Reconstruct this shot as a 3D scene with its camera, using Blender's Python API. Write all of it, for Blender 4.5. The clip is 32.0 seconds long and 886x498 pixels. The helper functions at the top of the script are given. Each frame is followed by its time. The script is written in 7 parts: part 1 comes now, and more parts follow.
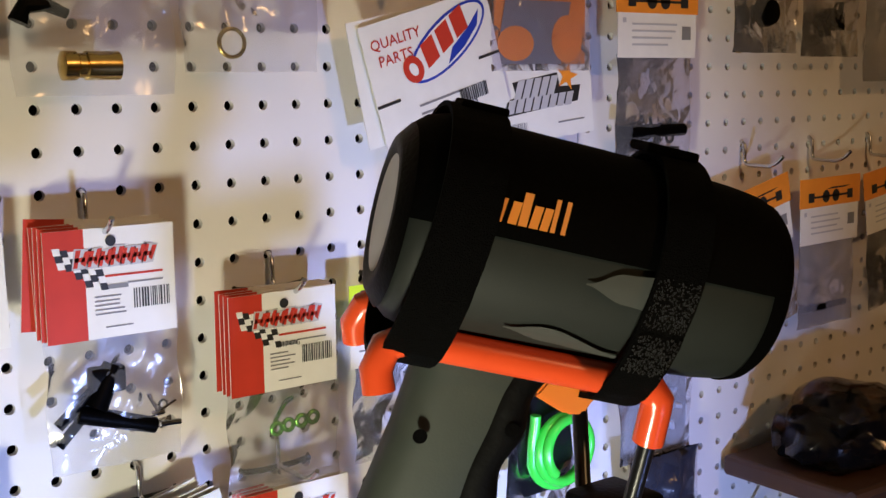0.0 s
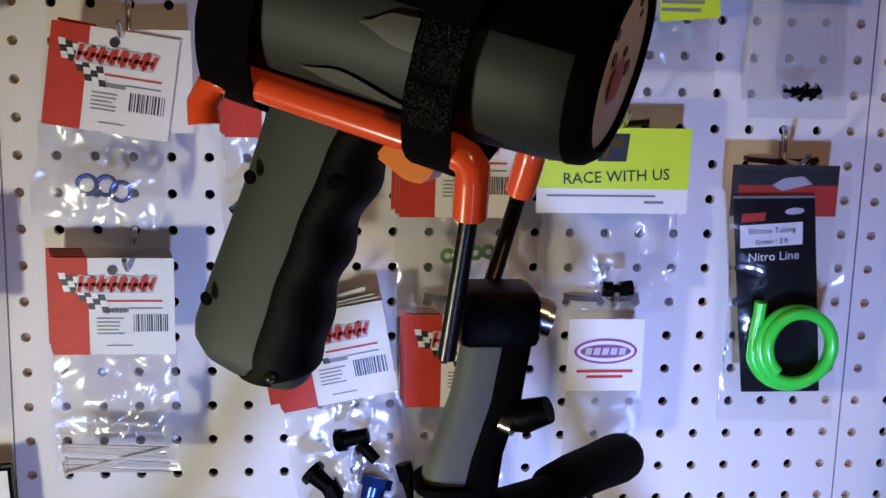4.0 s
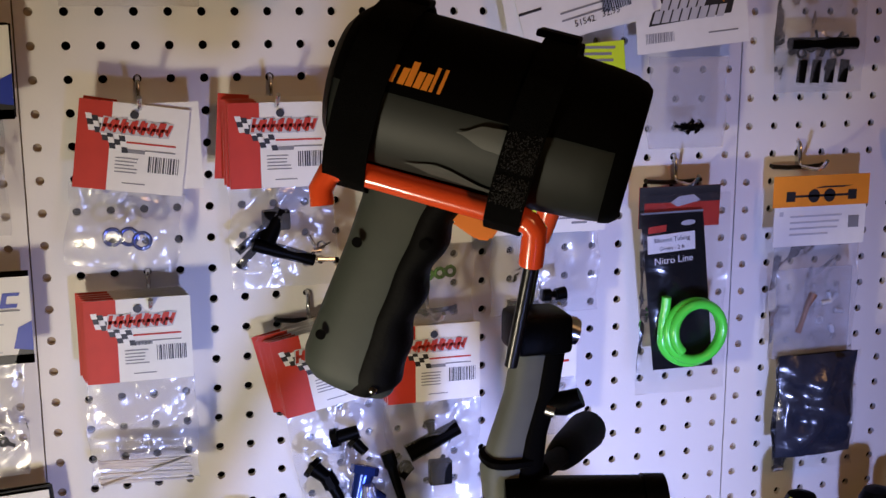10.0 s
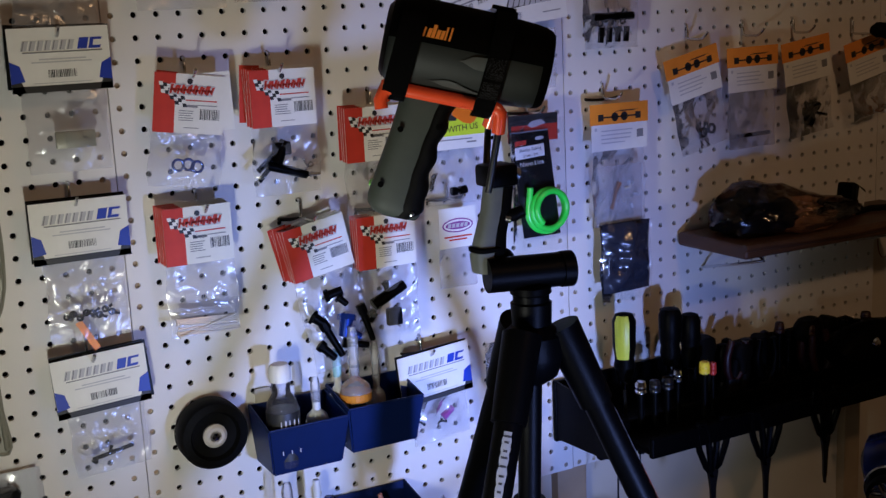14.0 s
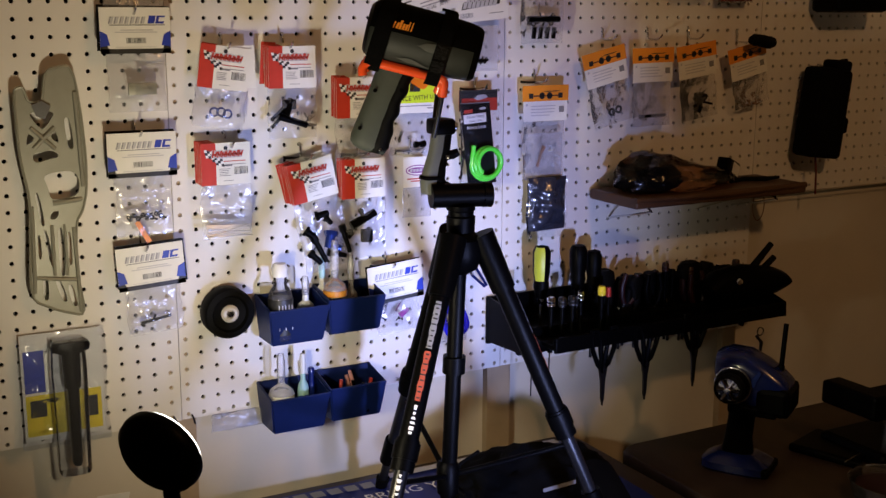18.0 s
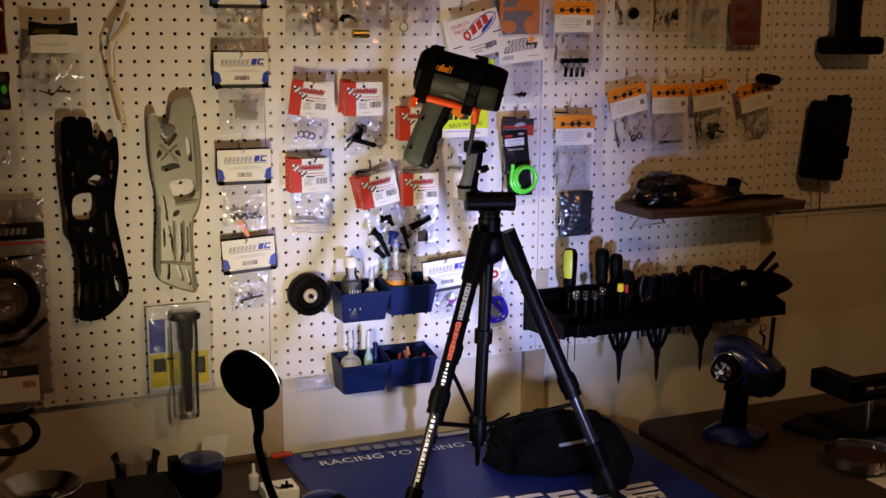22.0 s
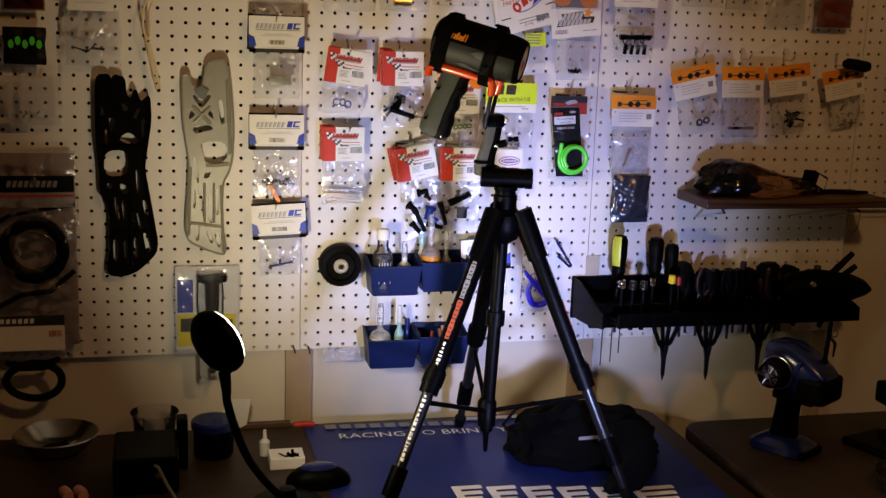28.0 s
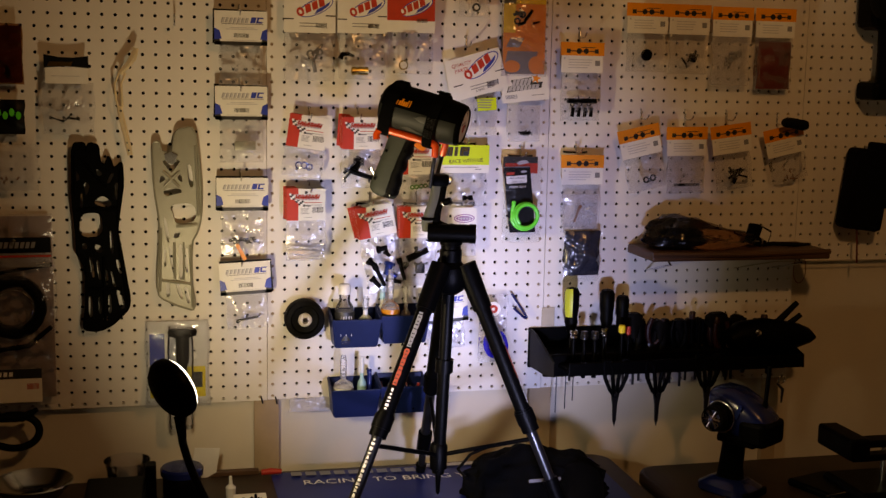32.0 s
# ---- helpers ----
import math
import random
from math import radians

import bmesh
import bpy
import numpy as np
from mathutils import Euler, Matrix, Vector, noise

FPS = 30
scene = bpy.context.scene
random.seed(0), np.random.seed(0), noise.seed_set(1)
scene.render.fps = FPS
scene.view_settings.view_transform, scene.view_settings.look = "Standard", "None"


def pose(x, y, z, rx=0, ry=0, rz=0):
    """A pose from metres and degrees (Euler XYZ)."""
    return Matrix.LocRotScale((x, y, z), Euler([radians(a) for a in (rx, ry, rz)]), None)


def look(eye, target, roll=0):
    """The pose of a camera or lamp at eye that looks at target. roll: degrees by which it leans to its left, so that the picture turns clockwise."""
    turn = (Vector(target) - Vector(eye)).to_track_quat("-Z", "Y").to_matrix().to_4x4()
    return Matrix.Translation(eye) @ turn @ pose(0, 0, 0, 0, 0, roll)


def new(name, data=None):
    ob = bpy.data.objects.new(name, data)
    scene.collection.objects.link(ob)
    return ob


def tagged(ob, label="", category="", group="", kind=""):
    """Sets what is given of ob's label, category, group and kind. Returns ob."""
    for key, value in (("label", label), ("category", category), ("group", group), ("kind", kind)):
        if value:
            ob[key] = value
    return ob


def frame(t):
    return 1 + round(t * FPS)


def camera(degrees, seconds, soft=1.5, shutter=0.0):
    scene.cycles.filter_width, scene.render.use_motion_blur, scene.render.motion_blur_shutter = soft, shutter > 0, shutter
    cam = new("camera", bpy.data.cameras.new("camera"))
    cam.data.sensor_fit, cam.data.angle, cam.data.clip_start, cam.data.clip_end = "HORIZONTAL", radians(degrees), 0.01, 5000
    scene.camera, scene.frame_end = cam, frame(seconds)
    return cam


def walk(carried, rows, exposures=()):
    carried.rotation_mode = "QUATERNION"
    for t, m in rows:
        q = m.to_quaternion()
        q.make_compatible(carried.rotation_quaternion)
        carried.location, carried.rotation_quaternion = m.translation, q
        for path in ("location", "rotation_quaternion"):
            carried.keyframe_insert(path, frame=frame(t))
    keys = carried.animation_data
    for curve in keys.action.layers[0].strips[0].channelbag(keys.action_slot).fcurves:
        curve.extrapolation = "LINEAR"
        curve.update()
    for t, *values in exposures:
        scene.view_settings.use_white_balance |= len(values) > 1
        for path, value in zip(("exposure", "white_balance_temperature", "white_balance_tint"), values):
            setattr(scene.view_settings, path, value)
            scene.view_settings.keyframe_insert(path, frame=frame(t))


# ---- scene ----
cam = camera(42.0, 32.0, soft=1.45)
PATH = [
    (0, (-0.0603, -0.6919, 1.6142), (0.5401, 0.0945, 1.4687), -0.57),
    (0.5, (0.0058, -0.7427, 1.6049), (0.4705, 0.1296, 1.4525), 0.32),
    (1, (0.0653, -0.7658, 1.5998), (0.4016, 0.1619, 1.4379), 0.69),
    (1.5, (0.1169, -0.7835, 1.5985), (0.3418, 0.1768, 1.4334), 1.52),
    (2, (0.1469, -0.8024, 1.5915), (0.3251, 0.1637, 1.4045), 2.14),
    (2.5, (0.1729, -0.8047, 1.5830), (0.3331, 0.1627, 1.3868), 2.14),
    (3, (0.2000, -0.8005, 1.5708), (0.2993, 0.1788, 1.3940), 1.37),
    (3.5, (0.2145, -0.7947, 1.5535), (0.3190, 0.1806, 1.3587), 1.55),
    (5.5, (0.1907, -0.8419, 1.5336), (0.3066, 0.1332, 1.3449), 1.19),
    (6, (0.1796, -0.8527, 1.5426), (0.2936, 0.1223, 1.3518), 0.87),
    (6.5, (0.1806, -0.8595, 1.5557), (0.2830, 0.1179, 1.3704), 0.81),
    (7, (0.1757, -0.8633, 1.5660), (0.2964, 0.1099, 1.3702), 0.56),
    (7.5, (0.1721, -0.8720, 1.5732), (0.3021, 0.1009, 1.3821), 0.70),
    (8, (0.1593, -0.8836, 1.5783), (0.3172, 0.0841, 1.3822), 0.80),
    (8.5, (0.1393, -0.8955, 1.5778), (0.3116, 0.0681, 1.3736), 0.64),
    (9, (0.1368, -0.9034, 1.5774), (0.3234, 0.0560, 1.3657), 0.31),
    (9.5, (0.1214, -0.9165, 1.5866), (0.3177, 0.0416, 1.3781), 0.70),
    (10, (0.0714, -0.9265, 1.5970), (0.3378, 0.0163, 1.3964), -0.11),
    (10.5, (0.0007, -0.9495, 1.5904), (0.3761, -0.0440, 1.3928), -1.49),
    (11, (-0.0864, -0.9801, 1.5760), (0.3861, -0.1194, 1.3864), -2.11),
    (11.5, (-0.1370, -1.0077, 1.5746), (0.3628, -0.1705, 1.3526), -2.32),
    (12, (-0.1611, -1.0650, 1.5675), (0.3169, -0.2114, 1.3602), -1.52),
    (12.5, (-0.1718, -1.1593, 1.5698), (0.2608, -0.2861, 1.3452), -0.87),
    (13, (-0.2040, -1.2312, 1.5865), (0.2106, -0.3486, 1.3651), -1.60),
    (13.5, (-0.2215, -1.2721, 1.5884), (0.2015, -0.3877, 1.3911), -1.62),
    (14, (-0.2823, -1.3119, 1.5822), (0.1764, -0.4458, 1.3838), -2.72),
    (14.5, (-0.3610, -1.3522, 1.5743), (0.1409, -0.5129, 1.3656), -2.37),
    (16.5, (-0.4026, -1.6157, 1.5793), (0.0394, -0.7460, 1.3595), 0.02),
    (17, (-0.4167, -1.6791, 1.5933), (0.0194, -0.8082, 1.3666), 0.08),
    (17.5, (-0.4431, -1.7231, 1.5957), (-0.0118, -0.8501, 1.3677), 0.07),
    (18, (-0.4862, -1.7687, 1.5934), (-0.0148, -0.9113, 1.3868), 0.21),
    (18.5, (-0.5512, -1.8206, 1.5954), (-0.0630, -0.9772, 1.3709), -0.56),
    (19, (-0.5927, -1.8614, 1.5941), (-0.0928, -1.0264, 1.3641), 0.42),
    (19.5, (-0.5837, -1.9424, 1.6016), (-0.1233, -1.0813, 1.3860), 0.95),
    (20, (-0.5574, -2.0315, 1.6056), (-0.1365, -1.1470, 1.4042), 0.98),
    (20.5, (-0.5546, -2.1040, 1.6016), (-0.1582, -1.2053, 1.4141), 0.24),
    (21, (-0.5632, -2.1494, 1.6018), (-0.1609, -1.2539, 1.4116), 0.41),
    (21.5, (-0.5763, -2.1834, 1.6098), (-0.1725, -1.2871, 1.4264), 0.16),
    (22, (-0.5833, -2.2070, 1.6260), (-0.1896, -1.3063, 1.4423), 0.32),
    (22.5, (-0.5938, -2.2290, 1.6148), (-0.2070, -1.3233, 1.4412), 0.45),
    (23, (-0.6018, -2.2426, 1.6141), (-0.2291, -1.3321, 1.4348), 0.64),
    (23.5, (-0.5990, -2.2517, 1.6308), (-0.2196, -1.3461, 1.4411), 0.07),
    (24, (-0.6026, -2.2649, 1.6215), (-0.2300, -1.3551, 1.4385), -0.03),
    (24.5, (-0.6113, -2.2658, 1.6245), (-0.2400, -1.3555, 1.4415), 0.58),
    (25, (-0.5918, -2.2367, 1.6609), (-0.2089, -1.3339, 1.4652), 0.05),
    (25.5, (-0.5429, -2.2056, 1.7359), (-0.1658, -1.3141, 1.4849), -0.03),
    (27.5, (-0.3090, -2.2432, 1.5298), (0.0000, -1.3061, 1.3677), -1.15),
    (28, (-0.2691, -2.2485, 1.5989), (-0.0314, -1.2974, 1.4015), 1.93),
    (28.5, (-0.1981, -2.2764, 1.5923), (-0.0105, -1.3144, 1.3939), 1.28),
    (29, (-0.1697, -2.3024, 1.6045), (-0.0057, -1.3351, 1.4110), 1.70),
    (29.5, (-0.1376, -2.3113, 1.6032), (0.0314, -1.3437, 1.4158), 0.87),
    (30, (-0.1325, -2.3254, 1.5920), (0.0563, -1.3585, 1.4201), 0.54),
    (30.5, (-0.1213, -2.3369, 1.5971), (0.0830, -1.3726, 1.4287), 0.56),
    (31, (-0.1400, -2.3456, 1.6112), (0.0914, -1.3867, 1.4468), 1.21),
    (31.5, (-0.1617, -2.3732, 1.6118), (0.0649, -1.4112, 1.4595), 1.00),
    (32, (-0.1832, -2.4003, 1.6058), (0.0422, -1.4367, 1.4622), 1.08),
]
EXPOSURE = [(0, 0.3, 5600, 3), (1, 0.08, 5950, 2), (2, -0.1, 5750, 3), (6, -0.65, 5350, 9), (9, -0.48, 5900, 12), (11, -0.45, 5800, 13), (13, -0.75, 4950, 10), (17, -0.4, 5900, 8), (19, -0.15, 6500, 10), (22, -0.15, 6700, 10), (28, -0.15, 6500, 9), (29, -0.2, 6700, 9), (30, -0.25, 7200, 10), (31, -0.3, 7900, 10), (32, -0.35, 8000, 10)]
walk(cam, [(t, look(eye, target, roll)) for t, eye, target, roll in PATH], EXPOSURE)

# ---- light: a dim warm room, a white work lamp aimed at the wall, a bluish LED low in front of the bench
TABLE = 0.78
world = bpy.data.worlds.new("dim_room")
world.use_nodes = True
scene.world = world
world.node_tree.nodes["Background"].inputs[0].default_value = (1.0, 0.76, 0.55, 1)
world.node_tree.nodes["Background"].inputs[1].default_value = 0.037


def area_lamp(name, eye, target, size, watts, colour, spread=180):
    data = bpy.data.lights.new(name, "AREA")
    data.spread = radians(spread)
    data.shape, data.size, data.energy, data.color = "DISK", size, watts, colour
    ob = new(name, data)
    ob.matrix_world = look(eye, target)
    return ob


LAMP_EYE, LAMP_AIM = Vector((-0.194, -0.61, 1.125)), Vector((0.64, 0.0, 1.48))
area_lamp("work_lamp_light", LAMP_EYE + (LAMP_AIM - LAMP_EYE).normalized() * 0.026, LAMP_AIM, 0.085, 3.2, (1.0, 0.84, 0.55), 160)
area_lamp("led_light", (0.33, -1.20, 0.93), (0.43, 0.0, 1.15), 0.08, 2.1, (0.44, 0.50, 1.0), 51)
area_lamp("ceiling_bulb_light", (0.64, -1.9, 2.42), (0.62, 0.0, 1.5), 0.12, 7.0, (1.0, 0.52, 0.20))

# ---- materials


def material(name, colour, rough=0.6, metal=0.0, vary=0.15, scale=40.0, bump=0.1, bump_scale=200.0, coat=0.0, spec=0.5):
    m = bpy.data.materials.new(name)
    m.use_nodes = True
    nt = m.node_tree
    b = nt.nodes["Principled BSDF"]
    b.inputs["Roughness"].default_value, b.inputs["Metallic"].default_value = rough, metal
    b.inputs["Coat Weight"].default_value = coat
    b.inputs["Specular IOR Level"].default_value = spec
    tc = nt.nodes.new("ShaderNodeTexCoord")
    n1 = nt.nodes.new("ShaderNodeTexNoise")
    n1.inputs["Scale"].default_value, n1.inputs["Detail"].default_value = scale, 4
    n2 = nt.nodes.new("ShaderNodeTexNoise")
    n2.inputs["Scale"].default_value, n2.inputs["Detail"].default_value = scale / 7.0, 3
    nt.links.new(tc.outputs["Object"], n1.inputs["Vector"])
    nt.links.new(tc.outputs["Object"], n2.inputs["Vector"])
    add = nt.nodes.new("ShaderNodeMath")
    add.operation = "ADD"
    nt.links.new(n1.outputs["Fac"], add.inputs[0])
    nt.links.new(n2.outputs["Fac"], add.inputs[1])
    rng = nt.nodes.new("ShaderNodeMapRange")
    rng.inputs["From Min"].default_value, rng.inputs["From Max"].default_value = 0.6, 1.4
    rng.inputs["To Min"].default_value, rng.inputs["To Max"].default_value = 1.0 - vary, 1.0 + vary
    nt.links.new(add.outputs[0], rng.inputs["Value"])
    mul = nt.nodes.new("ShaderNodeVectorMath")
    mul.operation = "SCALE"
    mul.inputs[0].default_value = colour
    nt.links.new(rng.outputs["Result"], mul.inputs["Scale"])
    nt.links.new(mul.outputs["Vector"], b.inputs["Base Color"])
    if bump > 0:
        n3 = nt.nodes.new("ShaderNodeTexNoise")
        n3.inputs["Scale"].default_value, n3.inputs["Detail"].default_value = bump_scale, 5
        nt.links.new(tc.outputs["Object"], n3.inputs["Vector"])
        bp = nt.nodes.new("ShaderNodeBump")
        bp.inputs["Strength"].default_value, bp.inputs["Distance"].default_value = bump, 0.002
        nt.links.new(n3.outputs["Fac"], bp.inputs["Height"])
        nt.links.new(bp.outputs["Normal"], b.inputs["Normal"])
    return m


def plastic_film(name, tint, cover, rough=0.12, crinkle=1.0):
    """Clear polythene: mostly transparent, with crinkled gloss."""
    m = bpy.data.materials.new(name)
    m.use_nodes = True
    nt = m.node_tree
    nt.nodes.clear()
    out = nt.nodes.new("ShaderNodeOutputMaterial")
    tc = nt.nodes.new("ShaderNodeTexCoord")
    n = nt.nodes.new("ShaderNodeTexNoise")
    n.inputs["Scale"].default_value, n.inputs["Detail"].default_value, n.inputs["Distortion"].default_value = 24.0, 1.5, 1.6
    bp = nt.nodes.new("ShaderNodeBump")
    bp.inputs["Strength"].default_value, bp.inputs["Distance"].default_value = crinkle * 0.5, 0.006
    nt.links.new(tc.outputs["Object"], n.inputs["Vector"])
    nt.links.new(n.outputs["Fac"], bp.inputs["Height"])
    tr = nt.nodes.new("ShaderNodeBsdfTransparent")
    tr.inputs[0].default_value = (*tint, 1)
    gl = nt.nodes.new("ShaderNodeBsdfGlossy")
    gl.inputs["Roughness"].default_value = rough
    gl.inputs["Color"].default_value = (0.9, 0.9, 0.9, 1)
    nt.links.new(bp.outputs["Normal"], gl.inputs["Normal"])
    df = nt.nodes.new("ShaderNodeBsdfDiffuse")
    df.inputs["Color"].default_value = (0.75, 0.75, 0.78, 1)
    nt.links.new(bp.outputs["Normal"], df.inputs["Normal"])
    mix1 = nt.nodes.new("ShaderNodeMixShader")
    mix1.inputs[0].default_value = cover
    nt.links.new(tr.outputs[0], mix1.inputs[1])
    nt.links.new(df.outputs[0], mix1.inputs[2])
    fr = nt.nodes.new("ShaderNodeFresnel")
    fr.inputs["IOR"].default_value = 1.45
    nt.links.new(bp.outputs["Normal"], fr.inputs["Normal"])
    boost = nt.nodes.new("ShaderNodeMath")
    boost.operation = "MULTIPLY_ADD"
    boost.inputs[1].default_value, boost.inputs[2].default_value, boost.use_clamp = 1.05, 0.0, True
    nt.links.new(fr.outputs[0], boost.inputs[0])
    mix2 = nt.nodes.new("ShaderNodeMixShader")
    nt.links.new(boost.outputs[0], mix2.inputs[0])
    nt.links.new(mix1.outputs[0], mix2.inputs[1])
    nt.links.new(gl.outputs[0], mix2.inputs[2])
    nt.links.new(mix2.outputs[0], out.inputs[0])
    return m


M = {}
M["board"] = material("white_hardboard", (0.74, 0.71, 0.67), 0.55, vary=0.05, scale=9, bump=0.05, bump_scale=350)
M["plaster"] = material("painted_wall", (0.62, 0.57, 0.48), 0.8, vary=0.10, scale=6, bump=0.12, bump_scale=120)
M["wall_warm"] = material("tan_wall", (0.42, 0.34, 0.24), 0.85, vary=0.10, scale=5, bump=0.1, bump_scale=90)
M["table"] = material("brown_table_top", (0.042, 0.027, 0.017), 0.5, spec=0.2, vary=0.25, scale=22, bump=0.06, bump_scale=160)
M["table_edge"] = material("tan_table_edge", (0.20, 0.16, 0.12), 0.5, vary=0.12, scale=30, bump=0.05)
M["card_white"] = material("white_card", (0.80, 0.79, 0.75), 0.5, vary=0.05, scale=70, bump=0.02, spec=0.3)
M["card_red"] = material("red_ink", (0.50, 0.040, 0.020), 0.5, vary=0.12, scale=60, bump=0.02, coat=0.0, spec=0.3)
M["sticker_red"] = material("orange_red_sticker", (0.36, 0.060, 0.03), 0.45, vary=0.15, bump=0)
M["card_dark"] = material("dark_card", (0.0025, 0.0025, 0.003), 0.4, vary=0.2, scale=50, bump=0.03, spec=0.2)
M["ink_black"] = material("black_ink", (0.02, 0.02, 0.02), 0.45, vary=0.1, bump=0)
M["ink_grey"] = material("grey_ink", (0.22, 0.22, 0.23), 0.5, vary=0.1, bump=0)
M["ink_pale"] = material("pale_grey_ink", (0.50, 0.50, 0.52), 0.5, vary=0.1, bump=0)
M["ink_blue"] = material("blue_ink", (0.02, 0.045, 0.40), 0.4, vary=0.1, bump=0)
M["ink_purple"] = material("purple_ink", (0.24, 0.05, 0.26), 0.4, vary=0.1, bump=0)
M["ink_orange"] = material("orange_ink", (0.86, 0.30, 0.025), 0.38, vary=0.08, scale=60, bump=0.02, coat=0.15)
M["ink_lime"] = material("lime_ink", (0.62, 0.80, 0.02), 0.4, vary=0.06, bump=0.02)
M["ink_yellow"] = material("yellow_ink", (0.85, 0.68, 0.03), 0.4, vary=0.06, bump=0.02)
M["ink_white"] = material("white_ink", (0.82, 0.82, 0.80), 0.4, vary=0.04, bump=0)
M["steel"] = material("zinc_steel", (0.62, 0.62, 0.63), 0.22, 1.0, vary=0.10, scale=120, bump=0.04)
M["dark_steel"] = material("dark_wire", (0.007, 0.007, 0.008), 0.3, 0.2, vary=0.15, bump=0.04)
M["chrome"] = material("chrome", (0.85, 0.85, 0.86), 0.07, 1.0, vary=0.05, bump=0)
M["gold_chrome"] = material("gold_tinted_chrome", (0.88, 0.74, 0.50), 0.34, 0.25, vary=0.12, scale=90, bump=0.05)
M["brass"] = material("gold_zinc", (0.70, 0.50, 0.16), 0.22, 1.0, vary=0.15, scale=90, bump=0.05)
M["black_plastic"] = material("black_plastic", (0.0010, 0.0010, 0.0011), 0.42, spec=0.045, vary=0.2, scale=80, bump=0.12, bump_scale=500)
M["black_rubber"] = material("black_rubber", (0.0016, 0.0016, 0.0016), 0.65, spec=0.10, vary=0.2, scale=60, bump=0.2, bump_scale=300)
M["grey_body"] = material("dark_grey_shell", (0.016, 0.0185, 0.0165), 0.55, spec=0.3, vary=0.10, scale=90, bump=0.035, bump_scale=900)
M["grey_handle"] = material("grey_rubber_grip", (0.042, 0.050, 0.042), 0.6, spec=0.3, vary=0.10, scale=90, bump=0.05, bump_scale=900)
M["grey_pale"] = material("pale_grey_trim", (0.055, 0.058, 0.054), 0.5, vary=0.08, scale=90, bump=0.05)
M["orange_rubber"] = material("orange_vinyl_dip", (0.78, 0.085, 0.018), 0.22, vary=0.06, scale=60, bump=0.03, bump_scale=120, coat=0.5)
M["orange_plastic"] = material("orange_plastic", (0.80, 0.22, 0.02), 0.35, vary=0.06, bump=0.03)
M["velcro"] = material("black_hook_strap", (0.0012, 0.0012, 0.0013), 0.85, spec=0.06, vary=0.3, scale=300, bump=0.7, bump_scale=1500)
M["velcro_loop"] = material("strap_nylon_hooks", (0.038, 0.038, 0.040), 0.30, vary=0.5, scale=600, bump=0.9, bump_scale=2200)
M["green_tube"] = material("green_silicone", (0.10, 0.72, 0.06), 0.25, vary=0.06, bump=0.02, coat=0.3)
M["green_metal"] = material("green_anodised", (0.16, 0.46, 0.05), 0.25, 0.7, vary=0.08, bump=0)
M["blue_metal"] = material("blue_anodised", (0.03, 0.06, 0.30), 0.25, 0.7, vary=0.08, bump=0)
M["blue_bin"] = material("blue_polypropylene", (0.003, 0.010, 0.064), 0.45, spec=0.25, vary=0.12, scale=50, bump=0.06, bump_scale=250)
M["blue_gloss"] = material("blue_gloss_plastic", (0.005, 0.012, 0.095), 0.22, vary=0.1, bump=0.02, coat=0.1)
M["blue_clear"] = material("blue_clear_plastic", (0.02, 0.02, 0.75), 0.2, vary=0.1, bump=0.05, coat=0.4)
M["banner"] = material("blue_vinyl_banner", (0.008, 0.018, 0.16), 0.45, spec=0.3, vary=0.15, scale=12, bump=0.10, bump_scale=25)
M["cloth"] = material("black_cloth", (0.0014, 0.0014, 0.0016), 0.95, spec=0.1, vary=0.3, scale=60, bump=0.5, bump_scale=600)
M["chassis_grey"] = material("gunmetal_plate", (0.27, 0.265, 0.215), 0.42, 0.15, vary=0.12, scale=40, bump=0.05)
M["chassis_black"] = material("black_chassis_plastic", (0.0010, 0.0010, 0.0010), 0.6, spec=0.03, vary=0.2, scale=50, bump=0.08)
M["wood"] = material("stained_wood", (0.07, 0.032, 0.014), 0.5, vary=0.30, scale=30, bump=0.10, bump_scale=90)
# near-black: the shade inside the peg holes, put into a colour
M["hole_shade"] = material("painted_hole_shade", (0.012, 0.009, 0.007), 0.9, vary=0.2, scale=20, bump=0.1, bump_scale=90)
M["batten"] = material("tan_batten", (0.36, 0.27, 0.17), 0.7, vary=0.18, scale=25, bump=0.1, bump_scale=90)
M["brown_bag"] = material("brown_tint", (0.22, 0.10, 0.05), 0.5, vary=0.2, bump=0.1)
M["red_pouch"] = material("dark_red_pouch", (0.13, 0.024, 0.018), 0.35, vary=0.2, scale=40, bump=0.2, bump_scale=60, coat=0.3)
M["tan_matte"] = material("matte_tan", (0.45, 0.40, 0.30), 0.7, vary=0.1, bump=0.05)
M["tag_yellow"] = material("yellow_plastic", (0.62, 0.66, 0.04), 0.4, vary=0.08, bump=0.05)
M["red_plastic"] = material("red_handle", (0.42, 0.03, 0.02), 0.4, vary=0.1, bump=0.05)
M["red_dark"] = material("dark_red_handle", (0.018, 0.0018, 0.0015), 0.45, vary=0.15, bump=0.05)
M["gun_black"] = material("black_soft_shell", (0.0008, 0.0008, 0.0008), 0.75, spec=0.04, vary=0.2, scale=80, bump=0.1, bump_scale=600)
M["insert_grey"] = material("printed_insert", (0.30, 0.22, 0.21), 0.4, vary=0.3, scale=18, bump=0.05)
M["grey_arm"] = material("grey_cast_arm", (0.095, 0.103, 0.095), 0.6, spec=0.3, vary=0.15, scale=60, bump=0.06, bump_scale=500)
M["bowl_steel"] = material("polished_bowl_steel", (0.55, 0.55, 0.56), 0.20, 1.0, vary=0.12, scale=60, bump=0.02)
